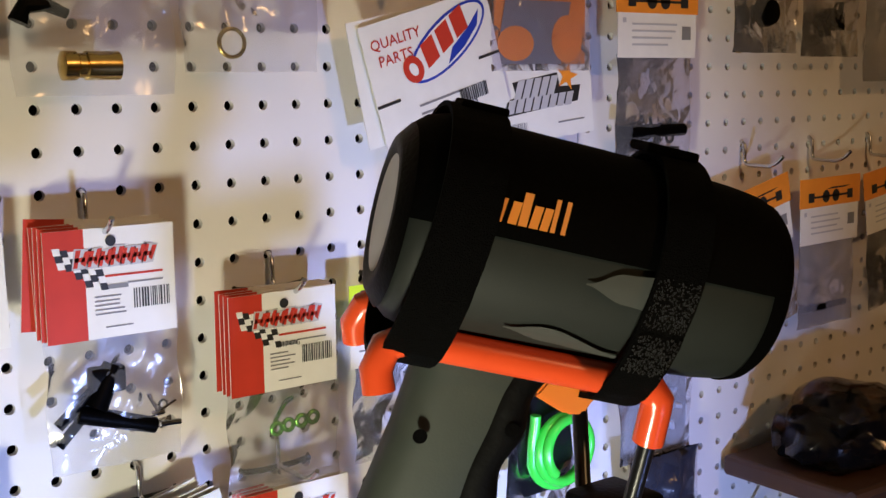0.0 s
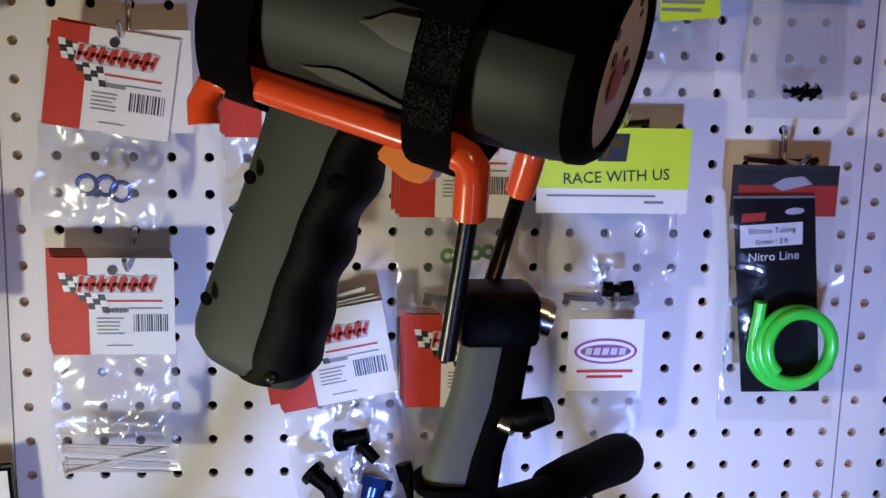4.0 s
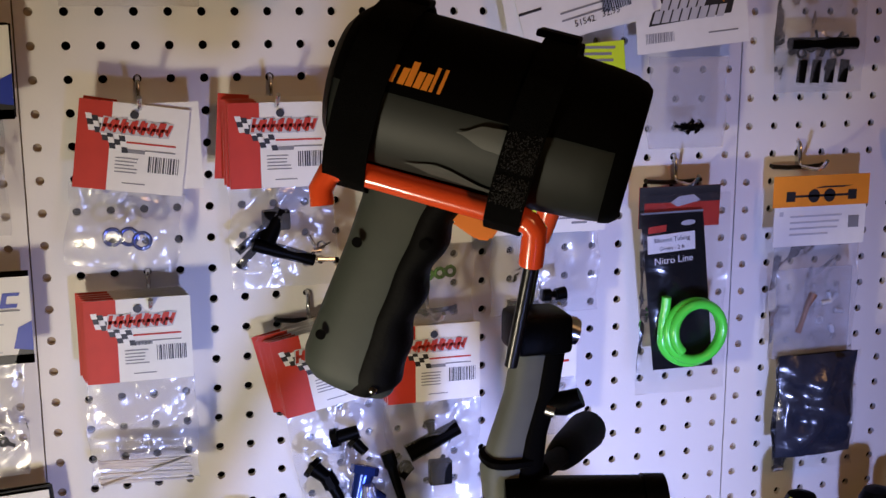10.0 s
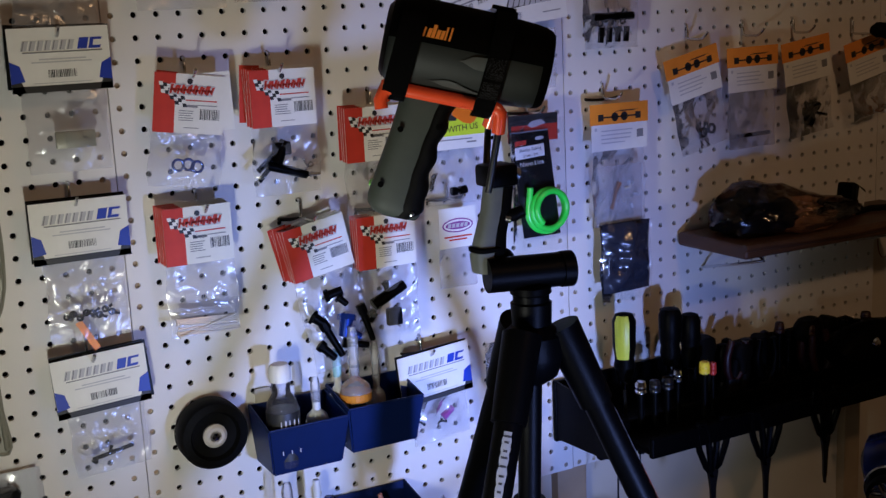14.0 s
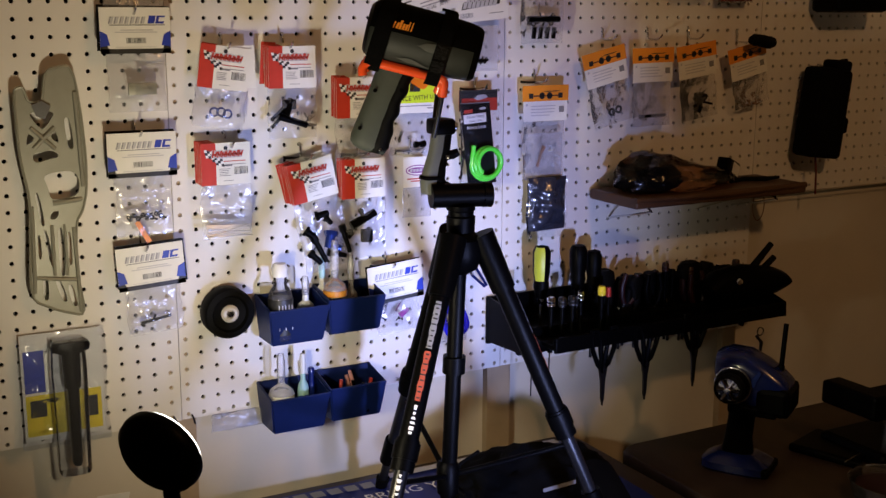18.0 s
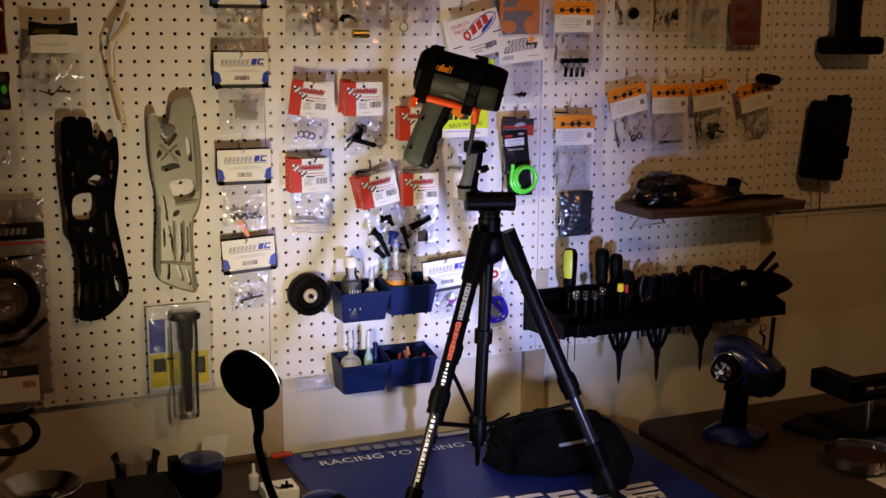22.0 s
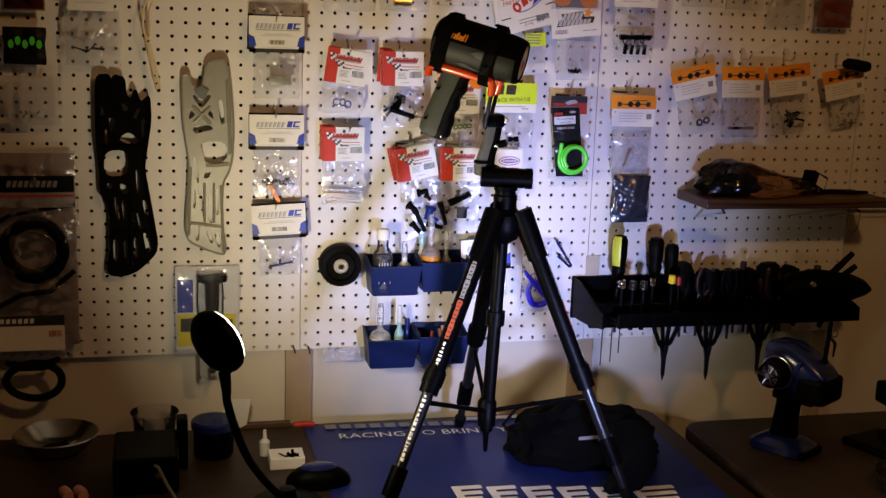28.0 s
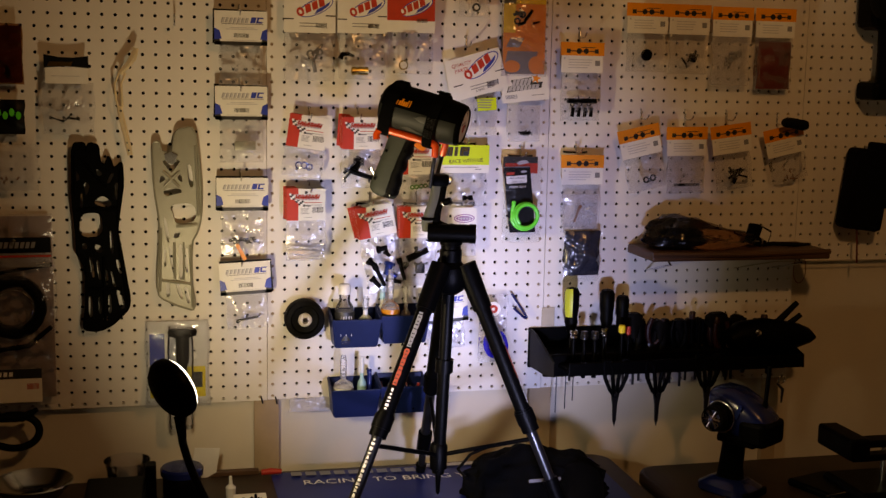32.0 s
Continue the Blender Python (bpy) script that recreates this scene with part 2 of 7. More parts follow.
M["pin_steel"] = material("bright_pin_steel", (0.72, 0.69, 0.66), 0.35, 0.35, vary=0.1, scale=90, bump=0.02)
M["liquid_pale"] = material("milky_bottle", (0.66, 0.66, 0.64), 0.35, vary=0.06, bump=0.03)
M["liquid_amber"] = material("amber_liquid", (0.62, 0.24, 0.02), 0.25, vary=0.1, bump=0)
M["teal_plastic"] = material("pale_teal", (0.30, 0.50, 0.46), 0.35, vary=0.06, bump=0.02)
M["pink"] = material("pink_plastic", (0.62, 0.30, 0.27), 0.5, vary=0.1, bump=0.05)
M["carpet"] = material("grey_floor", (0.14, 0.13, 0.12), 0.9, vary=0.2, scale=60, bump=0.4, bump_scale=300)
M["film"] = plastic_film("clear_film", (0.96, 0.96, 0.97), 0.080, 0.17, 1.15)
M["film_thin"] = plastic_film("thin_clear_film", (0.98, 0.98, 0.98), 0.004, 0.14, 0.9)
M["foil_dark"] = material("dark_foil", (0.022, 0.024, 0.036), 0.22, vary=0.4, scale=40, bump=0.9, bump_scale=45, coat=0.5)
M["film_milky"] = plastic_film("milky_film", (0.93, 0.93, 0.95), 0.22, 0.25, 0.7)
M["film_brown"] = plastic_film("brown_film", (0.66, 0.48, 0.36), 0.003, 0.13, 0.6)
M["blister"] = plastic_film("blister_shell", (0.93, 0.94, 0.97), 0.03, 0.06, 0.25)
M["lamp_face"] = bpy.data.materials.new("lit_lamp_diffuser")
M["lamp_face"].use_nodes = True
M["lamp_face"].node_tree.nodes["Principled BSDF"].inputs["Emission Color"].default_value = (1.0, 0.93, 0.82, 1)
M["lamp_face"].node_tree.nodes["Principled BSDF"].inputs["Emission Strength"].default_value = 6.0

# ---- building helpers
PRINT = {"barcode", "flag_white", "flag_black", "small_print", "logo", "sticker", "hardware", "moulded_part", "logo_outline"}


def part(name, bm, mat, parent=None, label="", smooth=False):
    me = bpy.data.meshes.new(name)
    bm.normal_update()
    bm.to_mesh(me)
    bm.free()
    if smooth:
        for p in me.polygons:
            p.use_smooth = True
        me.set_sharp_from_angle(angle=radians(40))
    me.materials.append(M[mat])
    ob = new(name, me)
    ob.parent = parent
    if label:
        ob["label"] = label
    if name in PRINT:
        tagged(ob, kind="stuff")
    return ob


def thing(name, m, label, category, group="", kind=""):
    ob = new(name)
    ob.matrix_world = m
    ob.empty_display_size = 0.02
    return tagged(ob, label, category, group, kind)


def box(bm, x0, x1, y0, y1, z0, z1, bevel=0.0, m=None):
    g = bmesh.ops.create_cube(bm, size=1.0)["verts"]
    for v in g:
        v.co = Vector((x0 + (v.co.x + 0.5) * (x1 - x0), y0 + (v.co.y + 0.5) * (y1 - y0), z0 + (v.co.z + 0.5) * (z1 - z0)))
        if m is not None:
            v.co = m @ v.co
    if bevel > 0:
        es = list({e for v in g for e in v.link_edges})
        bmesh.ops.bevel(bm, geom=es, offset=bevel, segments=2, profile=0.5, affect="EDGES")
    return bm


def new_box(x0, x1, y0, y1, z0, z1, bevel=0.0, m=None):
    return box(bmesh.new(), x0, x1, y0, y1, z0, z1, bevel, m)


def rod(bm, a, b, r0, r1=None, n=12):
    """A capped, tapered rod from a to b."""
    a, b = Vector(a), Vector(b)
    d = b - a
    m = Matrix.Translation((a + b) / 2) @ d.to_track_quat("Z", "Y").to_matrix().to_4x4()
    bmesh.ops.create_cone(bm, cap_ends=True, segments=n, radius1=r0, radius2=r0 if r1 is None else r1, depth=d.length, matrix=m)
    return bm


def sweep(bm, path, r, n=8, closed=False):
    """A tube of radius r (a number or one for each point) along points."""
    pts = [Vector(p) for p in path]
    k = len(pts)
    rings = []
    side = None
    for i, p in enumerate(pts):
        a, b = pts[(i - 1) % k if closed else max(i - 1, 0)], pts[(i + 1) % k if closed else min(i + 1, k - 1)]
        t = (b - a).normalized()
        if side is None:
            side = t.orthogonal().normalized()
        side = (side - t * side.dot(t)).normalized()
        up = t.cross(side)
        rr = r[i] if isinstance(r, (list, tuple)) else r
        rings.append([bm.verts.new(p + (side * math.cos(2 * math.pi * j / n) + up * math.sin(2 * math.pi * j / n)) * rr) for j in range(n)])
    for i in range(k if closed else k - 1):
        u, w = rings[i], rings[(i + 1) % k]
        for j in range(n):
            bm.faces.new((u[j], u[(j + 1) % n], w[(j + 1) % n], w[j]))
    if not closed:
        bm.faces.new(rings[0][::-1])
        bm.faces.new(rings[-1])
    return bm


def lathe(bm, profile, n=24, m=None):
    """Turns (radius, height) points round z."""
    rings = []
    for r, h in profile:
        ring = [bm.verts.new(Vector((r * math.cos(2 * math.pi * j / n), r * math.sin(2 * math.pi * j / n), h))) for j in range(n)]
        rings.append(ring)
    for u, w in zip(rings, rings[1:]):
        for j in range(n):
            bm.faces.new((u[j], u[(j + 1) % n], w[(j + 1) % n], w[j]))
    if profile[0][0] > 1e-5:
        bm.faces.new(rings[0][::-1])
    if profile[-1][0] > 1e-5:
        bm.faces.new(rings[-1])
    bmesh.ops.remove_doubles(bm, verts=bm.verts[:], dist=1e-6)
    if m is not None:
        bmesh.ops.transform(bm, matrix=m, verts=bm.verts[:])
    return bm


def prism(bm, outline, y0, y1):
    """A plate with an outline of (x, z) points, from y0 to y1."""
    f = [bm.verts.new((x, y0, z)) for x, z in outline]
    b = [bm.verts.new((x, y1, z)) for x, z in outline]
    bm.faces.new(f)
    bm.faces.new(b[::-1])
    for i in range(len(f)):
        j = (i + 1) % len(f)
        bm.faces.new((f[j], f[i], b[i], b[j]))
    return bm


def quads(bm, y, *shapes):
    """Flat printed shapes, each a list of (x, z) points, at depth y facing -y."""
    for s in shapes:
        bm.faces.new([bm.verts.new((x, y, z)) for x, z in s])
    bmesh.ops.recalc_face_normals(bm, faces=bm.faces[:])
    for f in bm.faces:
        if f.normal.y > 0:
            f.normal_flip()
    return bm


def rect(x0, x1, z0, z1, slant=0.0):
    return [(x0, z0), (x1, z0), (x1 + slant, z1), (x0 + slant, z1)]


def oval(cx, cz, rx, rz, n=20, turn=0.0):
    c, s = math.cos(turn), math.sin(turn)
    return [(cx + rx * math.cos(a) * c - rz * math.sin(a) * s, cz + rx * math.cos(a) * s + rz * math.sin(a) * c) for a in [2 * math.pi * i / n for i in range(n)]]


def words(text, size, m, mat, parent, name="lettering"):
    """Lettering in the built-in font, as a flat mesh facing -y."""
    cu = bpy.data.curves.new("lettering", "FONT")
    cu.body, cu.size, cu.align_x, cu.resolution_u = text, size, "CENTER", 2
    tmp = bpy.data.objects.new("tmp", cu)
    scene.collection.objects.link(tmp)
    me = bpy.data.meshes.new_from_object(tmp.evaluated_get(bpy.context.evaluated_depsgraph_get()))
    bpy.data.objects.remove(tmp)
    me.transform(m @ pose(0, 0, 0, 90, 0, 0))
    me.materials.clear()
    me.materials.append(M[mat])
    ob = new(name, me)
    ob.parent = parent
    return ob


def barcode(x0, x1, z0, z1, rng):
    out, x = [], x0
    while x < x1:
        w = rng.choice((0.0005, 0.0008, 0.0012))
        out.append(rect(x, min(x + w, x1), z0, z1))
        x += w + rng.choice((0.0005, 0.0007, 0.001))
    return out


def lines(x0, x1, z_top, n, step, h, rng, ragged=0.3):
    return [rect(x0, x1 - (x1 - x0) * ragged * rng.random(), z_top - i * step - h, z_top - i * step) for i in range(n)]

# ---- the setting: pegboard wall, bare wall, room shell, floor
PITCH, X0, BASE = 0.0254, 0.0127, 0.93
ROW0 = BASE + 0.008


def pegboard(name, x0, x1, z0, z1, first_col, cols, first_row, rows, shift=0.0):
    """A hardboard panel with drilled holes; above the last row it is plain."""
    n, r, thick = 16, 0.0034, 0.005
    verts, faces = [], []
    ring = [2 * math.pi * (i + 0.0) / n for i in range(n)]
    cx = [first_col + PITCH * c for c in range(cols)]
    cz = [first_row + PITCH * k for k in range(rows)]
    ex = [x0] + [(a + b) / 2 for a, b in zip(cx, cx[1:])] + [x1]
    ez = [z0] + [(a + b) / 2 for a, b in zip(cz, cz[1:])] + [cz[-1] + PITCH / 2]
    for i, x in enumerate(cx):
        for k, z in enumerate(cz):
            base = len(verts)
            for a in ring:
                c, s = math.cos(a), math.sin(a)
                q = max(abs(c), abs(s))
                u, v = c / q, s / q
                verts.append((x + (u * (ex[i + 1] - x) if u > 0 else u * (x - ex[i])), 0.0, z + (v * (ez[k + 1] - z) if v > 0 else v * (z - ez[k]))))
            verts += [(x + r * math.cos(a), 0.0, z + r * math.sin(a)) for a in ring]
            verts += [(x + r * math.cos(a), thick, z + r * math.sin(a)) for a in ring]
            for j in range(n):
                h = (j + 1) % n
                faces.append((base + j, base + h, base + n + h, base + n + j))
                faces.append((base + n + j, base + n + h, base + 2 * n + h, base + 2 * n + j))
    b = len(verts)
    t = ez[-1]
    verts += [(x0, 0, t), (x1, 0, t), (x1, 0, z1), (x0, 0, z1), (x0, thick, z0), (x1, thick, z0), (x1, thick, z1), (x0, thick, z1), (x0, 0, z0), (x1, 0, z0)]
    faces += [(b, b + 1, b + 2, b + 3), (b + 8, b + 4, b + 5, b + 9), (b + 8, b + 3, b + 7, b + 4), (b + 9, b + 5, b + 6, b + 2), (b + 3, b + 2, b + 6, b + 7)]
    me = bpy.data.meshes.new(name)
    me.from_pydata(verts, [], faces)
    me.update()
    me.materials.append(M["board"])
    ob = new(name, me)
    return tagged(ob, "white perforated hardboard panel screwed to the wall", "pegboard", kind="structure")


TOP = BASE + 1.2192
bm = new_box(-0.74, -0.6095, -0.022, 0.0215, 0.0, 2.2, 0.003)
tagged(part("trim_west", bm, "wood"), "dark stained wooden post at the end of the pegboard", "trim", kind="structure")
pegboard("pegboard_2", -0.6080, 0.0010, BASE - 0.001, TOP, -0.0139 - 23 * PITCH, 24, ROW0 - 0.0013, 37)
pegboard("pegboard_3", 0.0022, 0.6085, BASE, TOP, X0, 24, ROW0, 37)
pegboard("pegboard_4", 0.6098, 1.2160, BASE + 0.001, TOP, 0.6202, 24, ROW0 - 0.0008, 37)
pegboard("pegboard_5", 1.2172, 1.8260, 1.209, TOP, 1.2172 + 0.0127, 24, 1.209 + 0.010, 26)
bm = new_box(-2.2, 2.2, 0.022, 0.12, 0.0, 2.5)
tagged(part("wall_north", bm, "plaster"), "pale painted plaster wall behind the pegboard", "wall", kind="structure")
for x0, x1 in ((-0.635, -0.585), (-0.026, 0.026), (0.585, 0.635), (1.165, 1.2)):
    bm = new_box(x0, x1, 0.0052, 0.0218, 0.60, 2.14)
    tagged(part("batten", bm, "batten"), "wooden batten behind the pegboard", "batten", "battens", "structure")
# added sheets between the battens, coloured dark so the holes look shaded
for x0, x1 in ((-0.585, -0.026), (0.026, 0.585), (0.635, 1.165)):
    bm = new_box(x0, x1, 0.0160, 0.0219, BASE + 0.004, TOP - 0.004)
    tagged(part("wall_backing", bm, "hole_shade"), "added near-black sheet that paints the shade behind the perforated panel", "wall", "wall backings", "structure")
# the same painted shade behind the far panel
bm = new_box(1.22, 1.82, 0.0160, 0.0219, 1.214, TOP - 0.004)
tagged(part("wall_backing", bm, "hole_shade"), "added near-black sheet that paints the shade behind the perforated panel", "wall", "wall backings", "structure")
bm = new_box(2.2, 2.3, -4.2, 0.12, 0.0, 2.5)
tagged(part("wall_east", bm, "wall_warm"), "tan side wall beyond the pegboard", "wall", kind="structure")
bm = new_box(-2.3, -2.2, -4.2, 0.12, 0.0, 2.5)
tagged(part("wall_west", bm, "wall_warm"), "tan side wall of the workshop", "wall", kind="structure")
bm = new_box(-2.3, 2.3, -4.3, -4.2, 0.0, 2.5)
tagged(part("wall_south", bm, "wall_warm"), "tan wall behind the camera", "wall", kind="structure")
bm = new_box(-2.3, 2.3, -4.3, 0.12, -0.1, 0.0)
tagged(part("floor", bm, "carpet"), "grey floor of the workshop", "floor", kind="structure")
bm = new_box(-2.3, 2.3, -4.3, 0.12, 2.5, 2.6)
tagged(part("ceiling", bm, "card_white"), "plain pale ceiling", "ceiling", kind="structure")

# ---- wall hooks and packages


def hook(x, z, length=0.05, mat="steel", base=True):
    """A wire hook: a shank down the board, then an arm out to the cards; the double kind has a dark crossbar."""
    ob = thing("peg_hook", pose(x, 0, z), "zinc-plated wire hook pushed into the pegboard", "hook", "peg hooks")
    d = 0.021
    path = [(0, 0.006, 0.001), (0, -0.0015, 0.001), (0, -0.0045, -0.002), (0, -0.0050, -0.010), (0, -0.0050, -d + 0.005), (0, -0.0068, -d + 0.001), (0, -0.0110, -d)]
    path += [(0, -length * 0.62, -d)] + [(0, -length * 0.62 - 0.34 * length * s, -d + 0.010 * s * s) for s in (0.35, 0.6, 0.8, 1.0)]
    part("wire", sweep(bmesh.new(), path, 0.0018, 10), mat, ob, "bright zinc wire", True)
    if base:
        part("crossbar", sweep(bmesh.new(), [(-0.027, 0.003, -d + 0.001), (-0.026, -0.0030, -d), (-0.012, -0.0045, -d - 0.001), (0.012, -0.0045, -d - 0.001), (0.026, -0.0030, -d), (0.027, 0.003, -d + 0.001)], 0.0021, 8), "dark_steel", ob, "black crossbar clipped into two holes", True)
    return ob


def film_bag(w, h, bulge=0.006, seed=0, cell=0.006):
    """A crinkled bag hanging from z = 0 to -h, open at the top, front towards -y."""
    bm = bmesh.new()
    nx, nz = max(6, int(w / cell)), max(6, int(h / cell))
    sheets = []
    for side in (-1, 1):
        grid = []
        for k in range(nz + 1):
            row = []
            for i in range(nx + 1):
                u, v = i / nx, k / nz
                puff = math.sin(math.pi * u) ** 0.6 * math.sin(math.pi * min(1.0, v * 1.05) * 0.98 + 0.02) ** 0.5
                q = noise.noise(Vector((u * w * 45 + seed * 3.1, v * h * 45, side * 4.0 + seed)))
                q2 = noise.noise(Vector((u * w * 130 + seed * 1.7, v * h * 110, side * 9.0)))
                x = (u - 0.5) * w * (1.0 - 0.03 * math.sin(v * 9 + seed)) + 0.0015 * q
                row.append(bm.verts.new((x, side * bulge * puff * (0.55 + 0.75 * q) + 0.0016 * q2, -v * h + 0.001 * q2)))
            grid.append(row)
        sheets.append(grid)
        for k in range(nz):
            for i in range(nx):
                f = (grid[k][i], grid[k + 1][i], grid[k + 1][i + 1], grid[k][i + 1])
                bm.faces.new(f if side < 0 else f[::-1])
    return bm


def plate(bm, w, h, y, thick=0.0006, m=None):
    return box(bm, -w / 2, w / 2, y, y + thick, -h, 0.0, 0.0, m)


def hung(name, x, z, depth, tilt, label, category, group=""):
    return thing(name, pose(x, -depth, z, 0, -tilt, 0), label, category, group)


def red_card_print(w, h, rng, parent, m, flag=True):
    y = -0.0004
    part("red_band", quads(bmesh.new(), y, [(-w / 2, -h), (-w / 2 + 0.024, -h), (-w / 2 + 0.024, 0), (-w / 2, 0)]), "card_red", parent)
    sq, pale = [], []
    for i in range(6):
        for k in range(5):
            x, z = -w / 2 + 0.006 + i * 0.0045 + k * 0.0012, -0.010 - k * 0.0042 - 0.0012 * i
            if k > 2 and i < k - 1:
                continue
            (sq if (i + k) % 2 else pale).append(rect(x, x + 0.0045, z - 0.0042, z, -0.001))
    part("flag_white", quads(bmesh.new(), y - 0.0002, *pale), "ink_white", parent)
    part("flag_black", quads(bmesh.new(), y - 0.0002, *sq), "ink_black", parent)
    logo, x = [], -w / 2 + 0.017
    for i in range(7):
        ww = 0.0072 if i else 0.009
        logo.append([(x, -0.026), (x + ww * 0.8, -0.0255), (x + ww + 0.002, -0.0165 + 0.001 * (i % 2)), (x + 0.002, -0.0155 - 0.001 * (i % 3))])
        x += ww - 0.0004
    logo = [[(px, pz + 0.0035) for px, pz in q_] for q_ in logo]
    part("logo_outline", quads(bmesh.new(), y - 0.0003, *[[(q_[0][0] - 0.0010, q_[0][1] - 0.0012), (q_[1][0] + 0.0008, q_[1][1] - 0.0012), (q_[2][0] + 0.0008, q_[2][1] + 0.0010), (q_[3][0] - 0.0010, q_[3][1] + 0.0010)] for q_ in logo]), "ink_pale", parent)
    part("logo", quads(bmesh.new(), y - 0.0005, *[q2 for q_ in logo for q2 in ([q_[0], ((q_[0][0] * 2 + q_[1][0]) / 3, q_[0][1]), ((q_[3][0] * 2 + q_[2][0]) / 3, q_[3][1]), q_[3]], [((q_[0][0] + q_[1][0] * 1.6) / 2.6, q_[1][1] + 0.002), q_[1], q_[2], ((q_[3][0] + q_[2][0] * 1.6) / 2.6, q_[2][1])], [(q_[0][0] + 0.001, q_[0][1] + 0.0034), (q_[1][0], q_[1][1] + 0.0030), (q_[1][0], q_[1][1] + 0.0056), (q_[0][0] + 0.001, q_[0][1] + 0.0060)])]), "card_red", parent)
    part("small_print", quads(bmesh.new(), y, *lines(-w / 2 + 0.029, w / 2 - 0.032, -0.0405, 5, 0.0026, 0.0009, rng), rect(-0.006, 0.010, -0.0368, -0.0340), rect(0.010, 0.032, -0.0345, -0.0335), rect(-0.005, 0.012, -h + 0.006, -h + 0.0068)), "ink_grey", parent)
    part("slogan", quads(bmesh.new(), y, rect(-0.004, w / 2 - 0.008, -0.0296, -0.0283)), "card_red", parent)
    part("barcode", quads(bmesh.new(), y, *barcode(w / 2 - 0.027, w / 2 - 0.004, -0.050, -0.038, rng)), "ink_black", parent)


def red_package(x, z, tilt=0.0, stack=3, bag=0.07, depth=0.036, fan=1.0, seed=1, w=0.080, h=0.066):
    """A stack of red and white header cards with a bag below; z is the card's top edge."""
    rng = random.Random(seed)
    ob = hung("header_card_pack", x, z, depth, tilt, "red and white header cards over a clear parts bag", "package", "red and white packs")
    bm = bmesh.new()
    plate(bm, w, h, 0.0)
    part("front_card", bm, "card_white", ob)
    red_card_print(w, h, rng, ob, None)
    for i in range(1, stack):
        m = pose(-0.0014 * i * fan, 0.0035 * i, 0.001 * i, 0, rng.uniform(-0.9, 1.1) * i * fan, 0)
        bm = bmesh.new()
        plate(bm, w, h, 0.0, m=m)
        card = part("back_card", bm, "card_white", ob)
        part("red_band", quads(bmesh.new(), -0.0004, rect(-w / 2, -w / 2 + 0.024, -h, 0)), "card_red", card).matrix_basis = m
    if fan < -1:
        part("loose_card", new_box(-w / 2, w / 2, 0.0026, 0.0031, -h, 0, 0, pose(0.006, 0, 0.001, 0, -9, 0)), "card_white", ob, "white back of a turned card")
    if bag:
        b = part("bag", film_bag(w * 1.04, bag, 0.008, seed), "film", ob, smooth=True)
        b.matrix_basis = pose(0, 0.003, -h + 0.002)
        part("grommet", lathe(bmesh.new(), [(0.0015, 0), (0.0032, 0.0004), (0.0032, 0.0008)], 16, pose(0, -0.0004, -0.008, 90, 0, 0)), "ink_black", ob)
    return ob


def blue_package(x, z, tilt=0.0, stack=3, bag=0.08, depth=0.034, seed=1, w=0.104, h=0.067):
    rng = random.Random(seed)
    ob = hung("header_card_pack", x, z, depth, tilt, "white header card with blue and black corners over a clear bag", "package", "blue and white packs")
    bm = bmesh.new()
    plate(bm, w, h, 0.0)
    part("front_card", bm, "card_white", ob)
    y = -0.0004
    part("black_border", quads(bmesh.new(), y, rect(-w / 2, w / 2, -h, -h + 0.007), [(-w / 2, -h), (-w / 2 + 0.014, -h), (-w / 2 + 0.008, -h + 0.018), (-w / 2, -h + 0.022)], [(w / 2, -h), (w / 2 - 0.014, -h), (w / 2 - 0.008, -h + 0.018), (w / 2, -h + 0.022)]), "ink_black", ob)
    part("blue_corner", quads(bmesh.new(), y - 0.0002, [(-w / 2, -h + 0.010), (-w / 2 + 0.014, -h + 0.012), (-w / 2 + 0.010, -h + 0.028), (-w / 2, -h + 0.033)]), "ink_blue", ob)
    part("blue_corner", quads(bmesh.new(), y - 0.0002, [(w / 2, -h + 0.010), (w / 2 - 0.014, -h + 0.012), (w / 2 - 0.010, -h + 0.028), (w / 2, -h + 0.033)]), "ink_blue", ob)
    logo, x1 = [], -0.040
    for i in range(7):
        logo.append(rect(x1, x1 + 0.0062, -0.0235, -0.0135, 0.003))
        x1 += 0.0078
    part("logo", quads(bmesh.new(), y, *logo), "ink_pale", ob)
    part("logo_strokes", quads(bmesh.new(), y - 0.0002, *[rect(a[0][0] + 0.001, a[0][0] + 0.0022, -0.0235, -0.0135, 0.003) for a in logo], rect(-0.038, 0.044, -0.0262, -0.0250)), "ink_grey", ob)
    part("logo_end", quads(bmesh.new(), y, rect(0.018, 0.028, -0.0235, -0.012, 0.003), rect(0.0295, 0.042, -0.0235, -0.0205, 0.001), rect(0.0305, 0.0345, -0.0205, -0.012, 0.002), rect(0.035, 0.044, -0.0145, -0.012, 0.001)), "ink_blue", ob)
    part("small_print", quads(bmesh.new(), y, rect(-0.022, 0.026, -0.0335, -0.0322), rect(-0.030, 0.032, -0.0365, -0.0353), rect(-0.030, 0.030, -h + 0.009, -h + 0.0098)), "ink_pale", ob)
    part("barcode", quads(bmesh.new(), y, *barcode(-0.014, 0.015, -0.052, -0.044, rng)), "ink_black", ob)
    for i in range(1, stack):
        m = pose(rng.uniform(-0.003, 0.003), 0.004 * i, 0.0015 * i, 0, rng.uniform(-1.5, 1.5), 0)
        bm = bmesh.new()
        plate(bm, w, h, 0.0, m=m)
        part("back_card", bm, "card_dark", ob)
    if bag:
        part("bag", film_bag(w * 0.82, bag, 0.008, seed), "film", ob, smooth=True).matrix_basis = pose(0, 0.003, -h + 0.002)
    return ob


